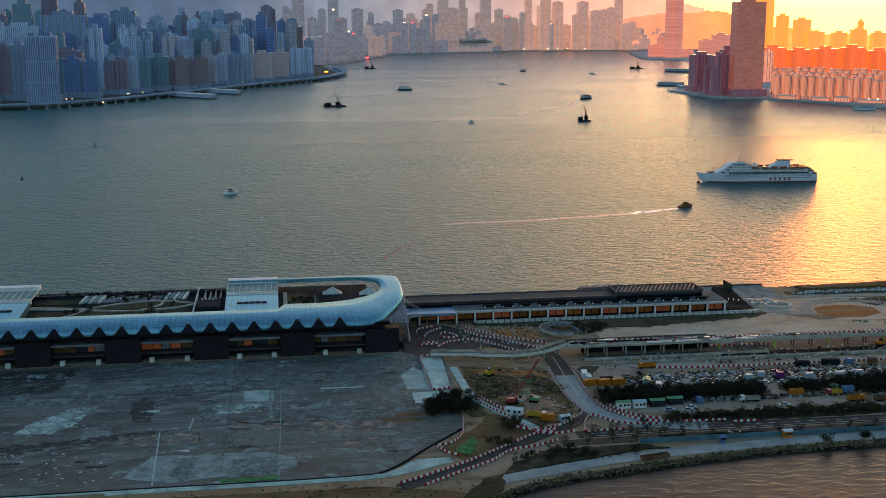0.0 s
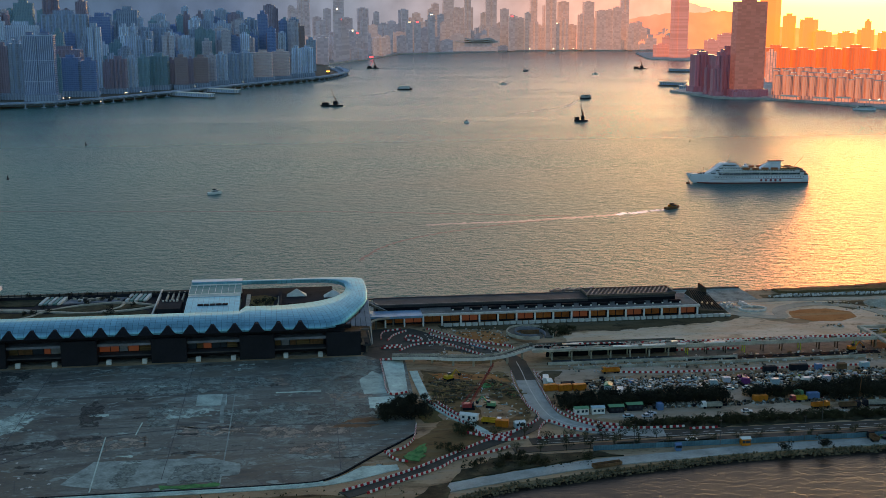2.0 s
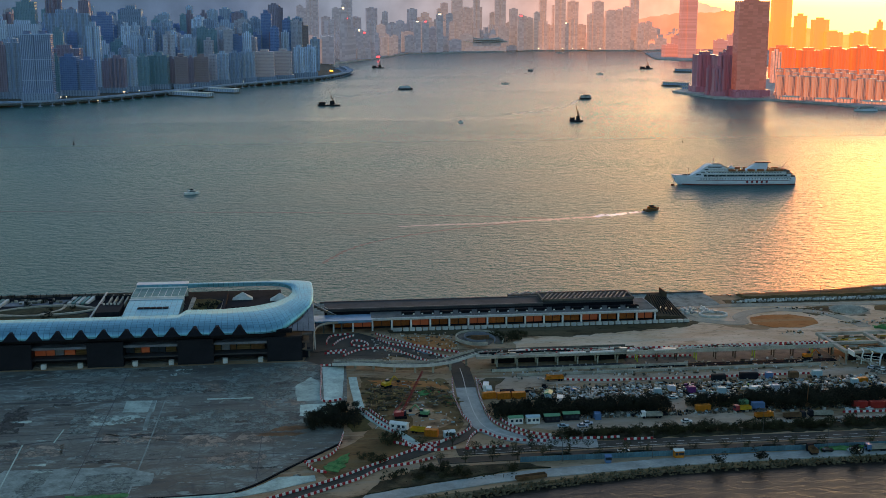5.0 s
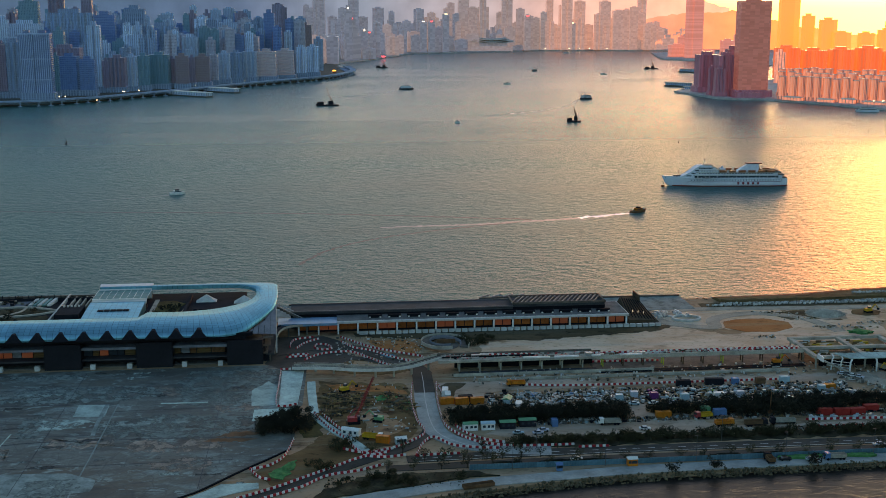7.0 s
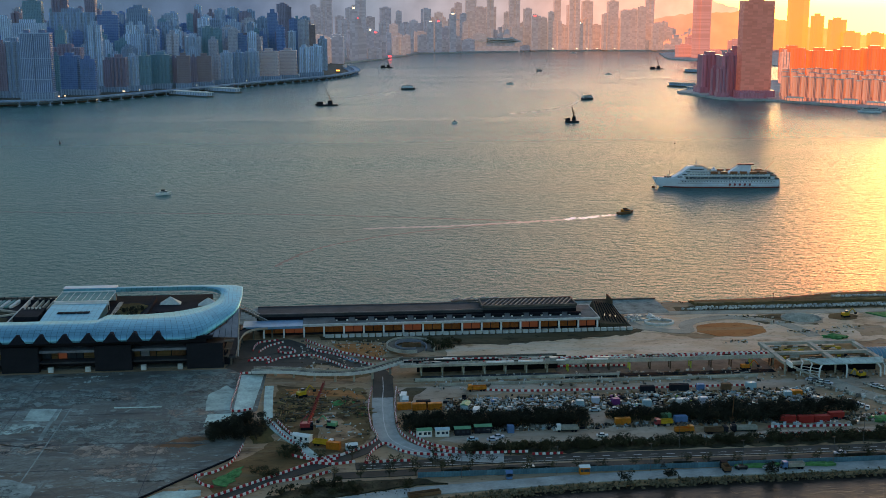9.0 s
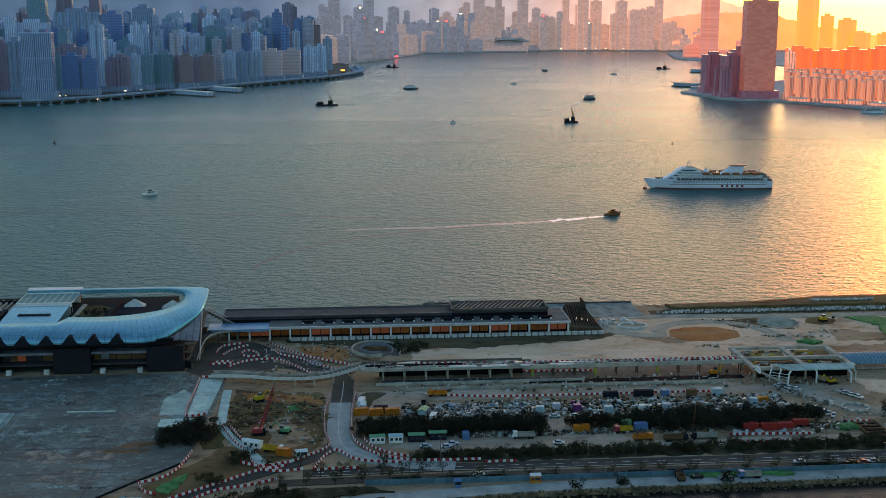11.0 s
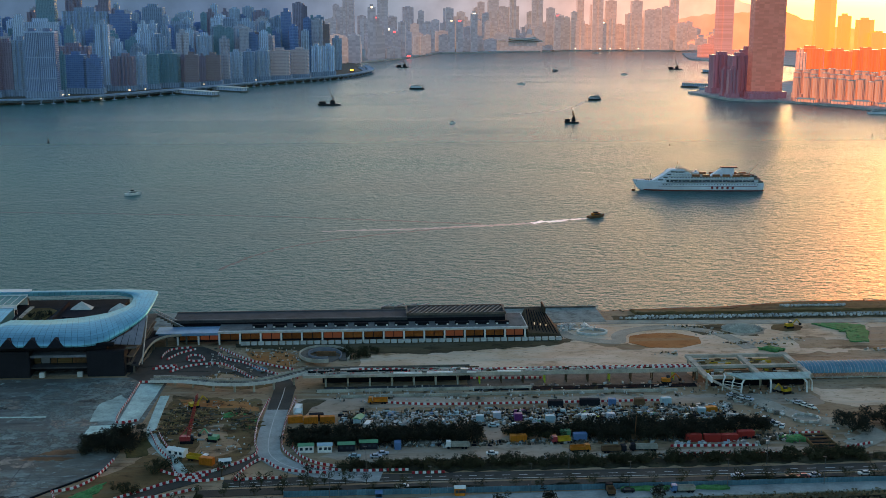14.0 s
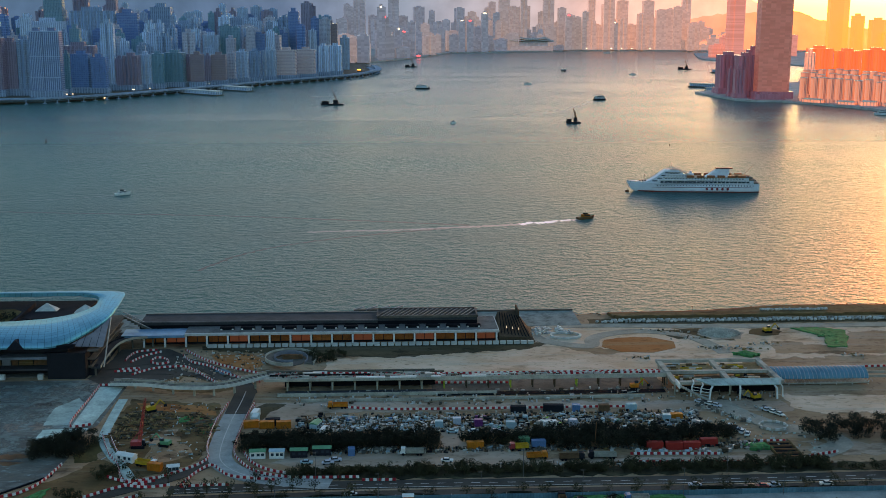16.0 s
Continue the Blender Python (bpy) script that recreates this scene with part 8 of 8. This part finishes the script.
def derrick(m, label, length=38, jib=26):
    c = thing("derrick_barge", m, label, "barge", "crane barges")
    part("hull", hull_mesh(length, length * 0.34, 2.6, 0.4, 0.05, 1.0, 10), PAINT["black"], c)
    part("winch_house", boxes((-length * 0.45, -length * 0.15, -length * 0.12, length * 0.12, 2.6, 6.5)), PAINT["dark"], c)
    part("crane_house", boxes((length * 0.05, length * 0.25, -length * 0.1, length * 0.1, 2.6, 8.5)), PAINT["dark"], c)
    bm = bmesh.new()
    for y in (-1.6, 1.6):
        rod(bm, (length * 0.28, y, 3), (length * 0.12, y, 17), 0.5, 5, 0.3)
    part("gantry", bm, PAINT["rust"], c)
    bm = bmesh.new()
    for y in (-1.2, 1.2):
        rod(bm, (length * 0.2, y, 5), (-length * 0.04, y * 0.2, jib + 4), 0.45, 5, 0.2)
    part("jib", bm, PAINT["rust"], c)
    bm = bmesh.new()
    rod(bm, (length * 0.12, 0, 17), (-length * 0.04, 0, jib + 4), 0.12, 4)
    part("stay", bm, M["dark"], c)
    return c


def launch(m, label, length=14, cabin="white", hull="white"):
    c = thing("launch", m, label, "boat", "harbour boats")
    part("hull", hull_mesh(length, length * 0.3, 1.9, 0.7, 0.3, 0.9, 10), PAINT[hull], c)
    part("cabin", boxes((-length * 0.2, length * 0.22, -length * 0.11, length * 0.11, 1.9, 3.7)), PAINT[cabin], c)
    part("window_strip", boxes((-length * 0.21, length * 0.2, -length * 0.115, length * 0.115, 2.5, 3.3)), M["glass"], c)
    part("flybridge", boxes((-length * 0.08, length * 0.12, -length * 0.08, length * 0.08, 3.7, 4.7)), PAINT["dark"], c)
    bm = bmesh.new()
    rod(bm, (0, 0, 4.7), (0.4, 0, 6.6), 0.1, 5)
    part("mast", bm, M["offwhite"], c)
    return c


def buoy_at(x, y, s=1.0):
    c = thing("channel_buoy", pose(x, y, -4) @ Matrix.Scale(s, 4), "small dark channel buoy on the water", "buoy", "channel buoys")
    bm = bmesh.new()
    rod(bm, (0, 0, -0.5), (0, 0, 1.4), 1.6, 8, 1.3)
    part("float", bm, PAINT["black"], c)
    bm = bmesh.new()
    rod(bm, (0, 0, 1.4), (0, 0, 4.6), 0.9, 5, 0.35)
    part("cage", bm, PAINT["black"], c)


launch(pose(-40, 1078, -4, 0, 0, 205), "white motor launch under way", 14)
launch(pose(342, 943, -4, 0, 0, 206), "small orange and brown ferry leaving a long wake", 15, "orange", "rust")
derrick(pose(106, 2046, -4, 0, 0, 0), "dark derrick barge with a raised jib", 38, 27)
derrick(pose(458.5, 1713, -4, 0, 0, 8), "dark derrick barge lying at anchor", 20, 19)
derrick(pose(275, 3340, -4, 0, 0, -10), "small dark derrick barge far down the harbour", 34, 24)
derrick(pose(1003, 3205, -4, 0, 0, 5), "reddish derrick barge near the far point", 36, 30)
ferry(pose(272, 2445, -4, 0, 0, 175), "two-decked ferry crossing the harbour", 30, "dark", 2)
ferry(pose(576, 2145, -4, 0, 0, 24), "two-decked ferry leaving a wake", 25, "dark", 2)
ferry(pose(664, 3120, -4, 0, 0, 10), "distant dark work boat", 15, "dark", 1)
launch(pose(504, 2588, -4, 0, 0, 0), "distant small dark launch on the water", 16)
launch(pose(809, 2952, -4, 0, 0, 0), "distant low dark boat on the water", 17)
launch(pose(288, 1714, -4), "tiny boat far out on the water", 8)
launch(pose(1020, 4380, -4), "distant pale ferry at the head of the harbour", 26)
buoy_at(-217.5, 1494.5, 1.0), buoy_at(527.4, 1429.6, 0.55), buoy_at(-246, 1200, 0.9), buoy_at(820, 1530, 0.6)

FOAM = mat("wake_foam", (0.95, 0.96, 0.96), 0.35, big=9, fine=1.2, amount=0.4, bump=0.3, spec=0.5)
FADED = mat("faded_foam", (0.15, 0.19, 0.2), 0.35, big=6, fine=1.5, amount=0.5, bump=0.6, spec=0.25)
RIPPLE = mat("wake_ripple", (0.03, 0.04, 0.045), 0.4, big=20, fine=2.0, amount=0.4, bump=0.5)


def wake(line, w0, w1, material, label, rng, cut=0.0):
    """Foam left on the water, breaking up along its length."""
    bm = bmesh.new()
    pts = spline(line, 2.0)
    n = len(pts)
    for i, p in enumerate(pts[:-1]):
        f = i / n
        if cut and rng.random() < cut + f * 0.35:
            continue
        d = pts[i + 1] - p
        nrm = Vector((-d.y, d.x)).normalized()
        w = (w0 + (w1 - w0) * f) * rng.uniform(0.5, 1.1)
        o = rng.uniform(-0.3, 0.3) * w
        q = [p + nrm * (o + w / 2), p + nrm * (o - w / 2), p + d * 1.1 + nrm * (o - w / 2 * rng.uniform(0.6, 1)), p + d * 1.1 + nrm * (o + w / 2 * rng.uniform(0.6, 1))]
        z = -3.95 + 0.002 * (i % 5)
        bm.faces.new([bm.verts.new((v.x, v.y, z)) for v in q])
    return tagged(part("boat_wake", bm, material), label, "wake", "boat wakes", "stuff")


rng = random.Random(91)
wake([(337, 940.5), (318, 934), (300, 927), (288, 923)], 5.5, 11, FOAM, "white churned wake behind the ferry", rng)
wake([(290, 924), (262, 915), (225, 907), (190, 902), (130, 897)], 9, 5, FADED, "fading pale wake on the water", rng)
wake([(338, 942), (322, 939), (300, 934), (262, 928)], 2.2, 1.5, FADED, "pale edge of the ferry wake", rng, 0.2)
wake([(338, 939), (322, 931), (300, 920), (262, 904)], 2.2, 1.5, FADED, "pale edge of the ferry wake", rng, 0.2)
wake([(250, 920), (160, 944), (70, 966), (-60, 985), (-220, 1008)], 5, 4, RIPPLE, "thin dark wake ripple", rng)
wake([(235, 908), (180, 886), (120, 850), (88, 812), (70, 770)], 4.5, 3.5, RIPPLE, "thin dark wake ripple", rng)
wake([(-47, 1074), (-90, 1056), (-160, 1040), (-230, 1030)], 1.6, 0.8, FADED, "thin pale wake behind the launch", rng)
wake([(555, 2118), (520, 2020), (470, 1935), (390, 1860)], 9, 5, FADED, "pale wake behind a distant ferry", rng)
wake([(245, 2410), (215, 2330), (160, 2270), (60, 2240)], 7, 4, FADED, "pale wake behind a distant ferry", rng)

# ---- the far shores' edge: elevated road, piers, hall, lit signs ----
high = thing("elevated_road", pose(-200, 2320, -4), "elevated shore road on columns in the water", "elevated road")
LINE = [(-900, 2000), (-452, 2062), (-325, 2132), (-195, 2312), (-37, 2572), (90, 2752), (140, 2850), (180, 3000), (184, 3100), (172, 3260)]
pts = spline(LINE, 25)
local = [Vector((p.x + 200, p.y - 2320)) for p in pts]
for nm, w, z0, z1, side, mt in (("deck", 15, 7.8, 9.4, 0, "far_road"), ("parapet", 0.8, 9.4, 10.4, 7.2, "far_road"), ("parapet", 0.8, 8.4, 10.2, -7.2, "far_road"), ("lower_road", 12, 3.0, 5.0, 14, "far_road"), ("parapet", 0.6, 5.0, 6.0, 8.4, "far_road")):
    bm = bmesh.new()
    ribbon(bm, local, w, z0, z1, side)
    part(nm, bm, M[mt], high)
for k, p in enumerate(local):
    q = local[min(k + 1, len(local) - 1)] - local[max(k - 1, 0)]
    turn = math.atan2(q.y, q.x)
    bm = bmesh.new()
    rod(bm, (0, 0, -2), (0, 0, 6.6), 1.3, 6)
    prism(bm, [(-1.3, -6.5), (1.3, -6.5), (1.3, 6.5), (-1.3, 6.5)], 6.2, 7.8)
    prism(bm, [(-3, -3.4), (3, -3.4), (3, 3.4), (-3, 3.4)], -1, 0.9)
    bmesh.ops.transform(bm, verts=bm.verts[:], matrix=Matrix.Translation((p.x, p.y, 0)) @ Matrix.Rotation(turn, 4, "Z"))
    part("column", bm, M["pale_rib"], high, "pale column with a broad head and a pile cap")
rng = random.Random(95)
for x0, y0, x1, y1 in ((-190, 2335, -108, 2262), (-133, 2432, -64, 2372)):
    pier = thing("ferry_pier", pose((x0 + x1) / 2, (y0 + y1) / 2, -4, 0, 0, math.degrees(math.atan2(y1 - y0, x1 - x0))), "long pale two-storey ferry pier", "pier", "ferry piers")
    l_ = math.hypot(x1 - x0, y1 - y0)
    part("base", boxes((-l_ / 2, l_ / 2, -9, 9, -2, 2)), M["concrete_dark"], pier)
    part("hall", boxes((-l_ / 2 + 3, l_ / 2 - 3, -7, 7, 2, 8)), FACADES["white"], pier)
    part("roof", boxes((-l_ / 2, l_ / 2, -8.5, 8.5, 8, 9)), M["white"], pier)
for x, y, w in ((855, 2480, 60), (845, 2350, 40), (1062, 3020, 75)):
    pier = thing("ferry_pier", pose(x, y, -4, 0, 0, -38), "low pale harbour pier", "pier", "ferry piers")
    part("base", boxes((-w / 2, w / 2, -9, 9, -2, 2.5)), M["concrete_dark"], pier)
    part("hall", boxes((-w / 2 + 3, w / 2 - 3, -6, 6, 2.5, 7.5)), FACADES["pale"], pier)
    part("roof", boxes((-w / 2, w / 2, -8, 8, 7.5, 8.5)), M["offwhite"], pier)
hall = thing("convention_hall", pose(765, 4545, -1), "low pale exhibition hall with a winged roof by the water", "hall")
part("base", boxes((-84, 80, -10, 60, -4, 18)), FACADES["dusk"], hall)
part("glass_hall", boxes((-70, 60, -4, 50, 18, 32)), FACADES["mist"], hall)
for k, (z, w) in enumerate(((30, 84), (36, 70), (42, 58))):
    bm = bmesh.new()
    rows = []
    for i in range(17):
        f = i / 16
        x = -w + 2 * w * f
        zz = z + 9 * (2 * f - 1) ** 2 * (1 if f < 0.5 else 0.6)
        rows.append([bm.verts.new((x, y, zz + d)) for y, d in ((-16 + 6 * k, 0), (30, 4), (30, 3), (-16 + 6 * k, -1.2))])
    for a, b in zip(rows, rows[1:]):
        for q in range(4):
            bm.faces.new((a[q], b[q], b[(q + 1) % 4], a[(q + 1) % 4]))
    bm.faces.new(rows[0]), bm.faces.new(rows[-1][::-1])
    part("wing_roof", bm, M["offwhite"], hall)
SIGNS = {"pink": glow("pink_sign", (1.0, 0.25, 0.8), 0.4), "red": glow("red_sign", (1.0, 0.05, 0.08), 0.5), "white": glow("white_sign", (1.0, 0.95, 0.9), 0.3), "amber": glow("amber_sign", (1.0, 0.45, 0.08), 0.6)}
for x, z, c, w, h in ((252, 88, "pink", 15, 6), (245, 122, "red", 8, 8), (304, 71, "red", 18, 6), (288, 80, "white", 8, 10), (262, 59, "white", 6, 12), (496, 111, "white", 14, 4), (526, 111, "red", 14, 6), (579, 138, "white", 16, 5), (884, 131, "red", 15, 5), (1054, 105, "white", 10, 6), (233, 159, "white", 10, 9)):
    y = float(np.interp(x, [p[0] for p in SHORE_X], [p[1] for p in SHORE_X])) - 8
    k = y / 4450
    w, h = w * 0.7, h * 0.7
    xx = x * k
    s = thing("lit_sign", pose(xx, y, (z - 160) * k + 160), "lit %s rooftop sign across the water" % c, "sign", "lit signs")
    part("sign_face", boxes((-w * k / 2, w * k / 2, -0.3, 1.1, -h * k / 2, h * k / 2)), SIGNS[c], s)
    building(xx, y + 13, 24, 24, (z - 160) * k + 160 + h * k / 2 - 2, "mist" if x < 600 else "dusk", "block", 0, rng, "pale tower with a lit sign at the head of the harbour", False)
s = thing("lit_sign", pose(318, 3980, -0.5), "lit red sign at the waterfront", "sign", "lit signs")
part("sign_face", boxes((-6, 6, -0.6, 0, 0, 5)), SIGNS["red"], s)
s = thing("lit_sign", pose(137, 3020, 0), "lit amber sign beside the shore road", "sign", "lit signs")
part("sign_face", boxes((-4.5, 4.5, -0.6, 0, 4, 7)), SIGNS["amber"], s)
part("sign_mast", boxes((-5, 5, 0, 1, -1, 7)), M["concrete_dark"], s)
for x, w in ((985, 5), (1120, 4), (1160, 4), (1080, 5), (1230, 4)):
    s = thing("shore_lamp", pose(x, 4606 if x > 905 else 4550, 0), "bright lamp on the far waterfront", "lamp", "shore lamps")
    part("lamp_face", boxes((-w / 2, w / 2, -1, 0, 3, 7)), SIGNS["white"], s)
    part("lamp_post", boxes((-0.5, 0.5, 0, 0.6, -1, 5)), M["concrete_dark"], s)

for x, y, z, w in ((-354, 2135, 5.4, 2.2), (-345, 2140, 5.4, 1.8), (-262, 2246, 6, 4.5), (-240, 2285, 5.4, 2.4), (-296, 2162, -3, 2.5), (-150, 2425, 5.4, 2), (-60, 2560, 5.4, 2)):
    s = thing("road_lamp", pose(x, y, z), "bright white lamp on the elevated shore road", "lamp", "road lamps")
    part("lamp_face", boxes((-w / 2, w / 2, -0.4, 0.4, 2.4, 3.8)), SIGNS["white"], s)
    part("lamp_post", boxes((-0.4, 0.4, 0.4, 1.0, 0, 3.6)), M["pale_rib"], s)
for x, y, w in ((1005, 1897, 2.2), (1016, 1888, 2), (1024, 1900, 2.2), (1030, 1876, 2)):
    s = thing("road_lamp", pose(x, y, -0.5), "bright lamp beside the estate quay", "lamp", "road lamps")
    part("lamp_face", boxes((-w / 2, w / 2, -0.4, 0.4, 8, 10)), SIGNS["white"], s)
    part("lamp_post", boxes((-0.25, 0.25, 0.4, 0.9, 0, 9.6)), M["steel"], s)

# ---- patches, joints and marks of the old runway ----
def patch(pts, material, label="", amount=0.5, seed=1, z=0.12, name="repair_patch"):
    bm = bmesh.new()
    prism(bm, rough_outline(pts, amount, random.Random(seed), 1.4 if amount > 0.3 else 2.5), 0.05, z)
    if amount > 0.3:
        material = material.replace("patch_", "worn_")
    return part(name, bm, M[material], runway, label)


patch([(-96.8, 466), (-88, 474), (-84.8, 480), (-78, 478), (-80, 462), (-84, 449), (-103, 451)], "patch_light", "pale worn patch", 1.0, 1)
patch([(-98, 463), (-90, 470), (-86, 474), (-82, 472), (-84, 458), (-88, 450), (-102, 451)], "patch_light", "", 0.3, 26, 0.119)
patch([(-118, 497), (-70, 495), (-70, 487), (-92, 484), (-118, 486)], "patch_mid", "", 1.2, 2)
patch([(-15.5, 477.6), (-3.1, 476.5), (-3.5, 490.9), (-15.8, 491.9)], "patch_light", "square pale slab", 0.1, 3, 0.14)
patch([(-25.7, 462), (-8.8, 464.5), (-6, 470), (-11, 474), (-26, 474)], "patch_light", "", 0.7, 4)
patch([(-33, 458), (-27, 456), (-26.5, 482), (-30, 484), (-34, 476)], "patch_mid", "", 1.0, 14)
patch([(-58.3, 457), (-52, 457.4), (-51.5, 470), (-52.8, 482.5), (-56.7, 489.7), (-61.2, 481.6), (-60.5, 470)], "patch_dark", "dark oil-stained patch", 0.6, 5, 0.13)
patch([(-56, 400), (-47.4, 420), (-6.4, 418.5), (4.8, 411), (4.6, 401.3), (-40, 393.5)], "patch_mid", "large pale repaired area", 0.3, 6)
patch([(-20, 395), (-2, 396), (-2, 413), (-18, 412)], "patch_mid", "", 0.5, 16, 0.13)
patch([(-40, 396), (-34, 395), (-30, 418), (-36, 419)], "patch_mid", "", 0.7, 17, 0.13)
patch([(65.2, 529), (75, 528.5), (72.5, 482.5), (65.0, 482.5)], "patch_light", "long pale concrete slab", 0.1, 7, 0.2, "pale_slab")
patch([(54.9, 464.5), (70.1, 466), (72, 479), (55.3, 478.2)], "patch_light", "square pale slab", 0.2, 8, 0.16)
patch([(54, 483), (63.5, 483), (63.8, 508), (60, 515), (53, 503)], "patch_light", "pale worn corner", 0.3, 9)
patch([(42, 449), (50, 448.5), (58, 450), (60, 453), (48, 453.5)], "rust", "rust-coloured soil stain", 0.7, 10)
patch([(38, 444), (52, 443), (58, 445), (50, 447), (40, 447)], "rust", "", 0.6, 11)
patch([(17, 489.5), (36, 489), (36, 490.3), (17, 490.8)], "patch_light", "long pale strip", 0.15, 12)
patch([(-2, 470), (22, 471), (34, 467), (30, 462), (12, 465), (-1, 464)], "patch_mid", "", 1.2, 13)
patch([(30, 492), (42, 496), (44, 512), (38, 518), (32, 505)], "patch_mid", "", 1.4, 15)
patch([(-66, 529), (-30, 527), (-18, 529), (-22, 533), (-60, 533)], "patch_mid", "", 1.0, 18)
patch([(-112, 524), (-104, 523), (-103, 528), (-112, 529)], "patch_light", "", 0.4, 19)
patch([(-40, 505), (-26, 504), (-24, 507), (-38, 508.5)], "patch_light", "", 0.6, 20)
patch([(-120, 436), (-88, 440), (-50, 447), (-48, 444), (-80, 433), (-120, 424)], "patch_dark", "dark stained band", 1.5, 21, 0.1)
patch([(28, 486), (62, 486), (63, 533), (50, 536), (24, 532), (20, 510)], "patch_mid", "broad pale worn area", 1.2, 22, 0.11)
patch([(-60, 498), (-10, 494), (18, 500), (10, 514), (-40, 516)], "patch_mid", "", 1.4, 23, 0.112)
patch([(-135, 502), (-96, 500), (-90, 534), (-135, 537)], "patch_dark", "", 1.4, 24, 0.108)
patch([(0, 452), (40, 448), (62, 450), (60, 470), (20, 476), (-4, 468)], "patch_mid", "", 1.4, 25, 0.107)
for k, (x, y, w, d) in enumerate(((26, 505, 30, 26), (34, 452, 26, 16), (12, 436, 34, 14), (40, 478, 18, 22), (8, 500, 24, 12), (44, 520, 20, 15), (-20, 442, 26, 12), (22, 418, 22, 12), (-60, 432, 30, 12))):
    patch([(x, y), (x + w * 0.5, y - d * 0.12), (x + w, y + d * 0.1), (x + w * 0.92, y + d), (x + w * 0.4, y + d * 0.85), (x - w * 0.06, y + d * 0.9)], "patch_earth", "reddish worn area", 1.4, 60 + k, 0.1045 + 0.0007 * k)
rng = random.Random(101)
for k in range(70):
    x, y = rng.uniform(-125, 55), rng.uniform(396, 535)
    w, d = rng.uniform(1.5, 9), rng.uniform(0.6, 3)
    patch([(x, y), (x + w, y + rng.uniform(-0.5, 0.5)), (x + w, y + d), (x, y + d)], rng.choice(("patch_mid", "patch_light", "patch_dark", "patch_mid", "patch_dark")), "", 0.6, 200 + k, 0.1 + 0.0006 * k)
for k in range(46):
    x, y = rng.uniform(-124, -60), rng.uniform(394, 430)
    patch([(x, y), (x + 0.9, y), (x + 0.9, y + 0.9), (x, y + 0.9)], "offwhite", "", 0.15, 300 + k, 0.16, "painted_mark")


def joint(line, w, material, z=0.115):
    bm = bmesh.new()
    ribbon(bm, spline(line, 4), w, 0.04, z)
    part("slab_joint", bm, M[material], runway)


joint([(-0.1, 491), (-0.8, 440), (-1.9, 389.6)], 0.5, "patch_mid", 0.15)
joint([(-4.4, 491), (-4.6, 470), (-4.0, 455)], 1.6, "patch_mid", 0.17)
joint([(-117.5, 497.4), (-70.7, 494.1), (-1.8, 491.4)], 0.5, "patch_dark")
joint([(-120, 509.2), (-80, 519), (-37.5, 530)], 0.5, "patch_mid")
joint([(-98.5, 407.8), (-45.5, 445.4), (13.5, 449.5), (56.2, 446.4)], 0.6, "patch_dark", 0.13)
joint([(-45, 392), (-46, 418), (-47, 445)], 0.5, "patch_light", 0.15)
joint([(-36, 446), (-35, 460)], 0.5, "patch_light", 0.15)
for y, x0, x1 in ((512, -125, 40), (470, -125, -20), (455, -60, 60), (424, -30, 50), (502, 0, 60), (482, 0, 55)):
    joint([(x0, y), ((x0 + x1) / 2, y + 0.8), (x1, y + 1.2)], 0.35, "patch_dark")
for x in (-84, -22, 40):
    joint([(x, 400), (x + 0.8, 450), (x + 1.6, 535)], 0.22, "patch_dark", 0.125)
kerb_line = [(-260, 389), (-94, 389), (-48, 389.3), (0, 389.2), (27, 390), (33.1, 391.3), (37.4, 394.5), (41.4, 398.2), (52.7, 412.3), (62.4, 423.4), (70.5, 433)]
for side, h, w, mt, pts in ((0.0, 0.45, 0.7, "black", kerb_line), (-0.85, 0.3, 0.9, "patch_light", kerb_line[:6])):
    bm = bmesh.new()
    ribbon(bm, spline(pts, 2), w, 0, h, side)
    setting("kerb", bm, M[mt], "raised kerb along the runway edge", "kerb")
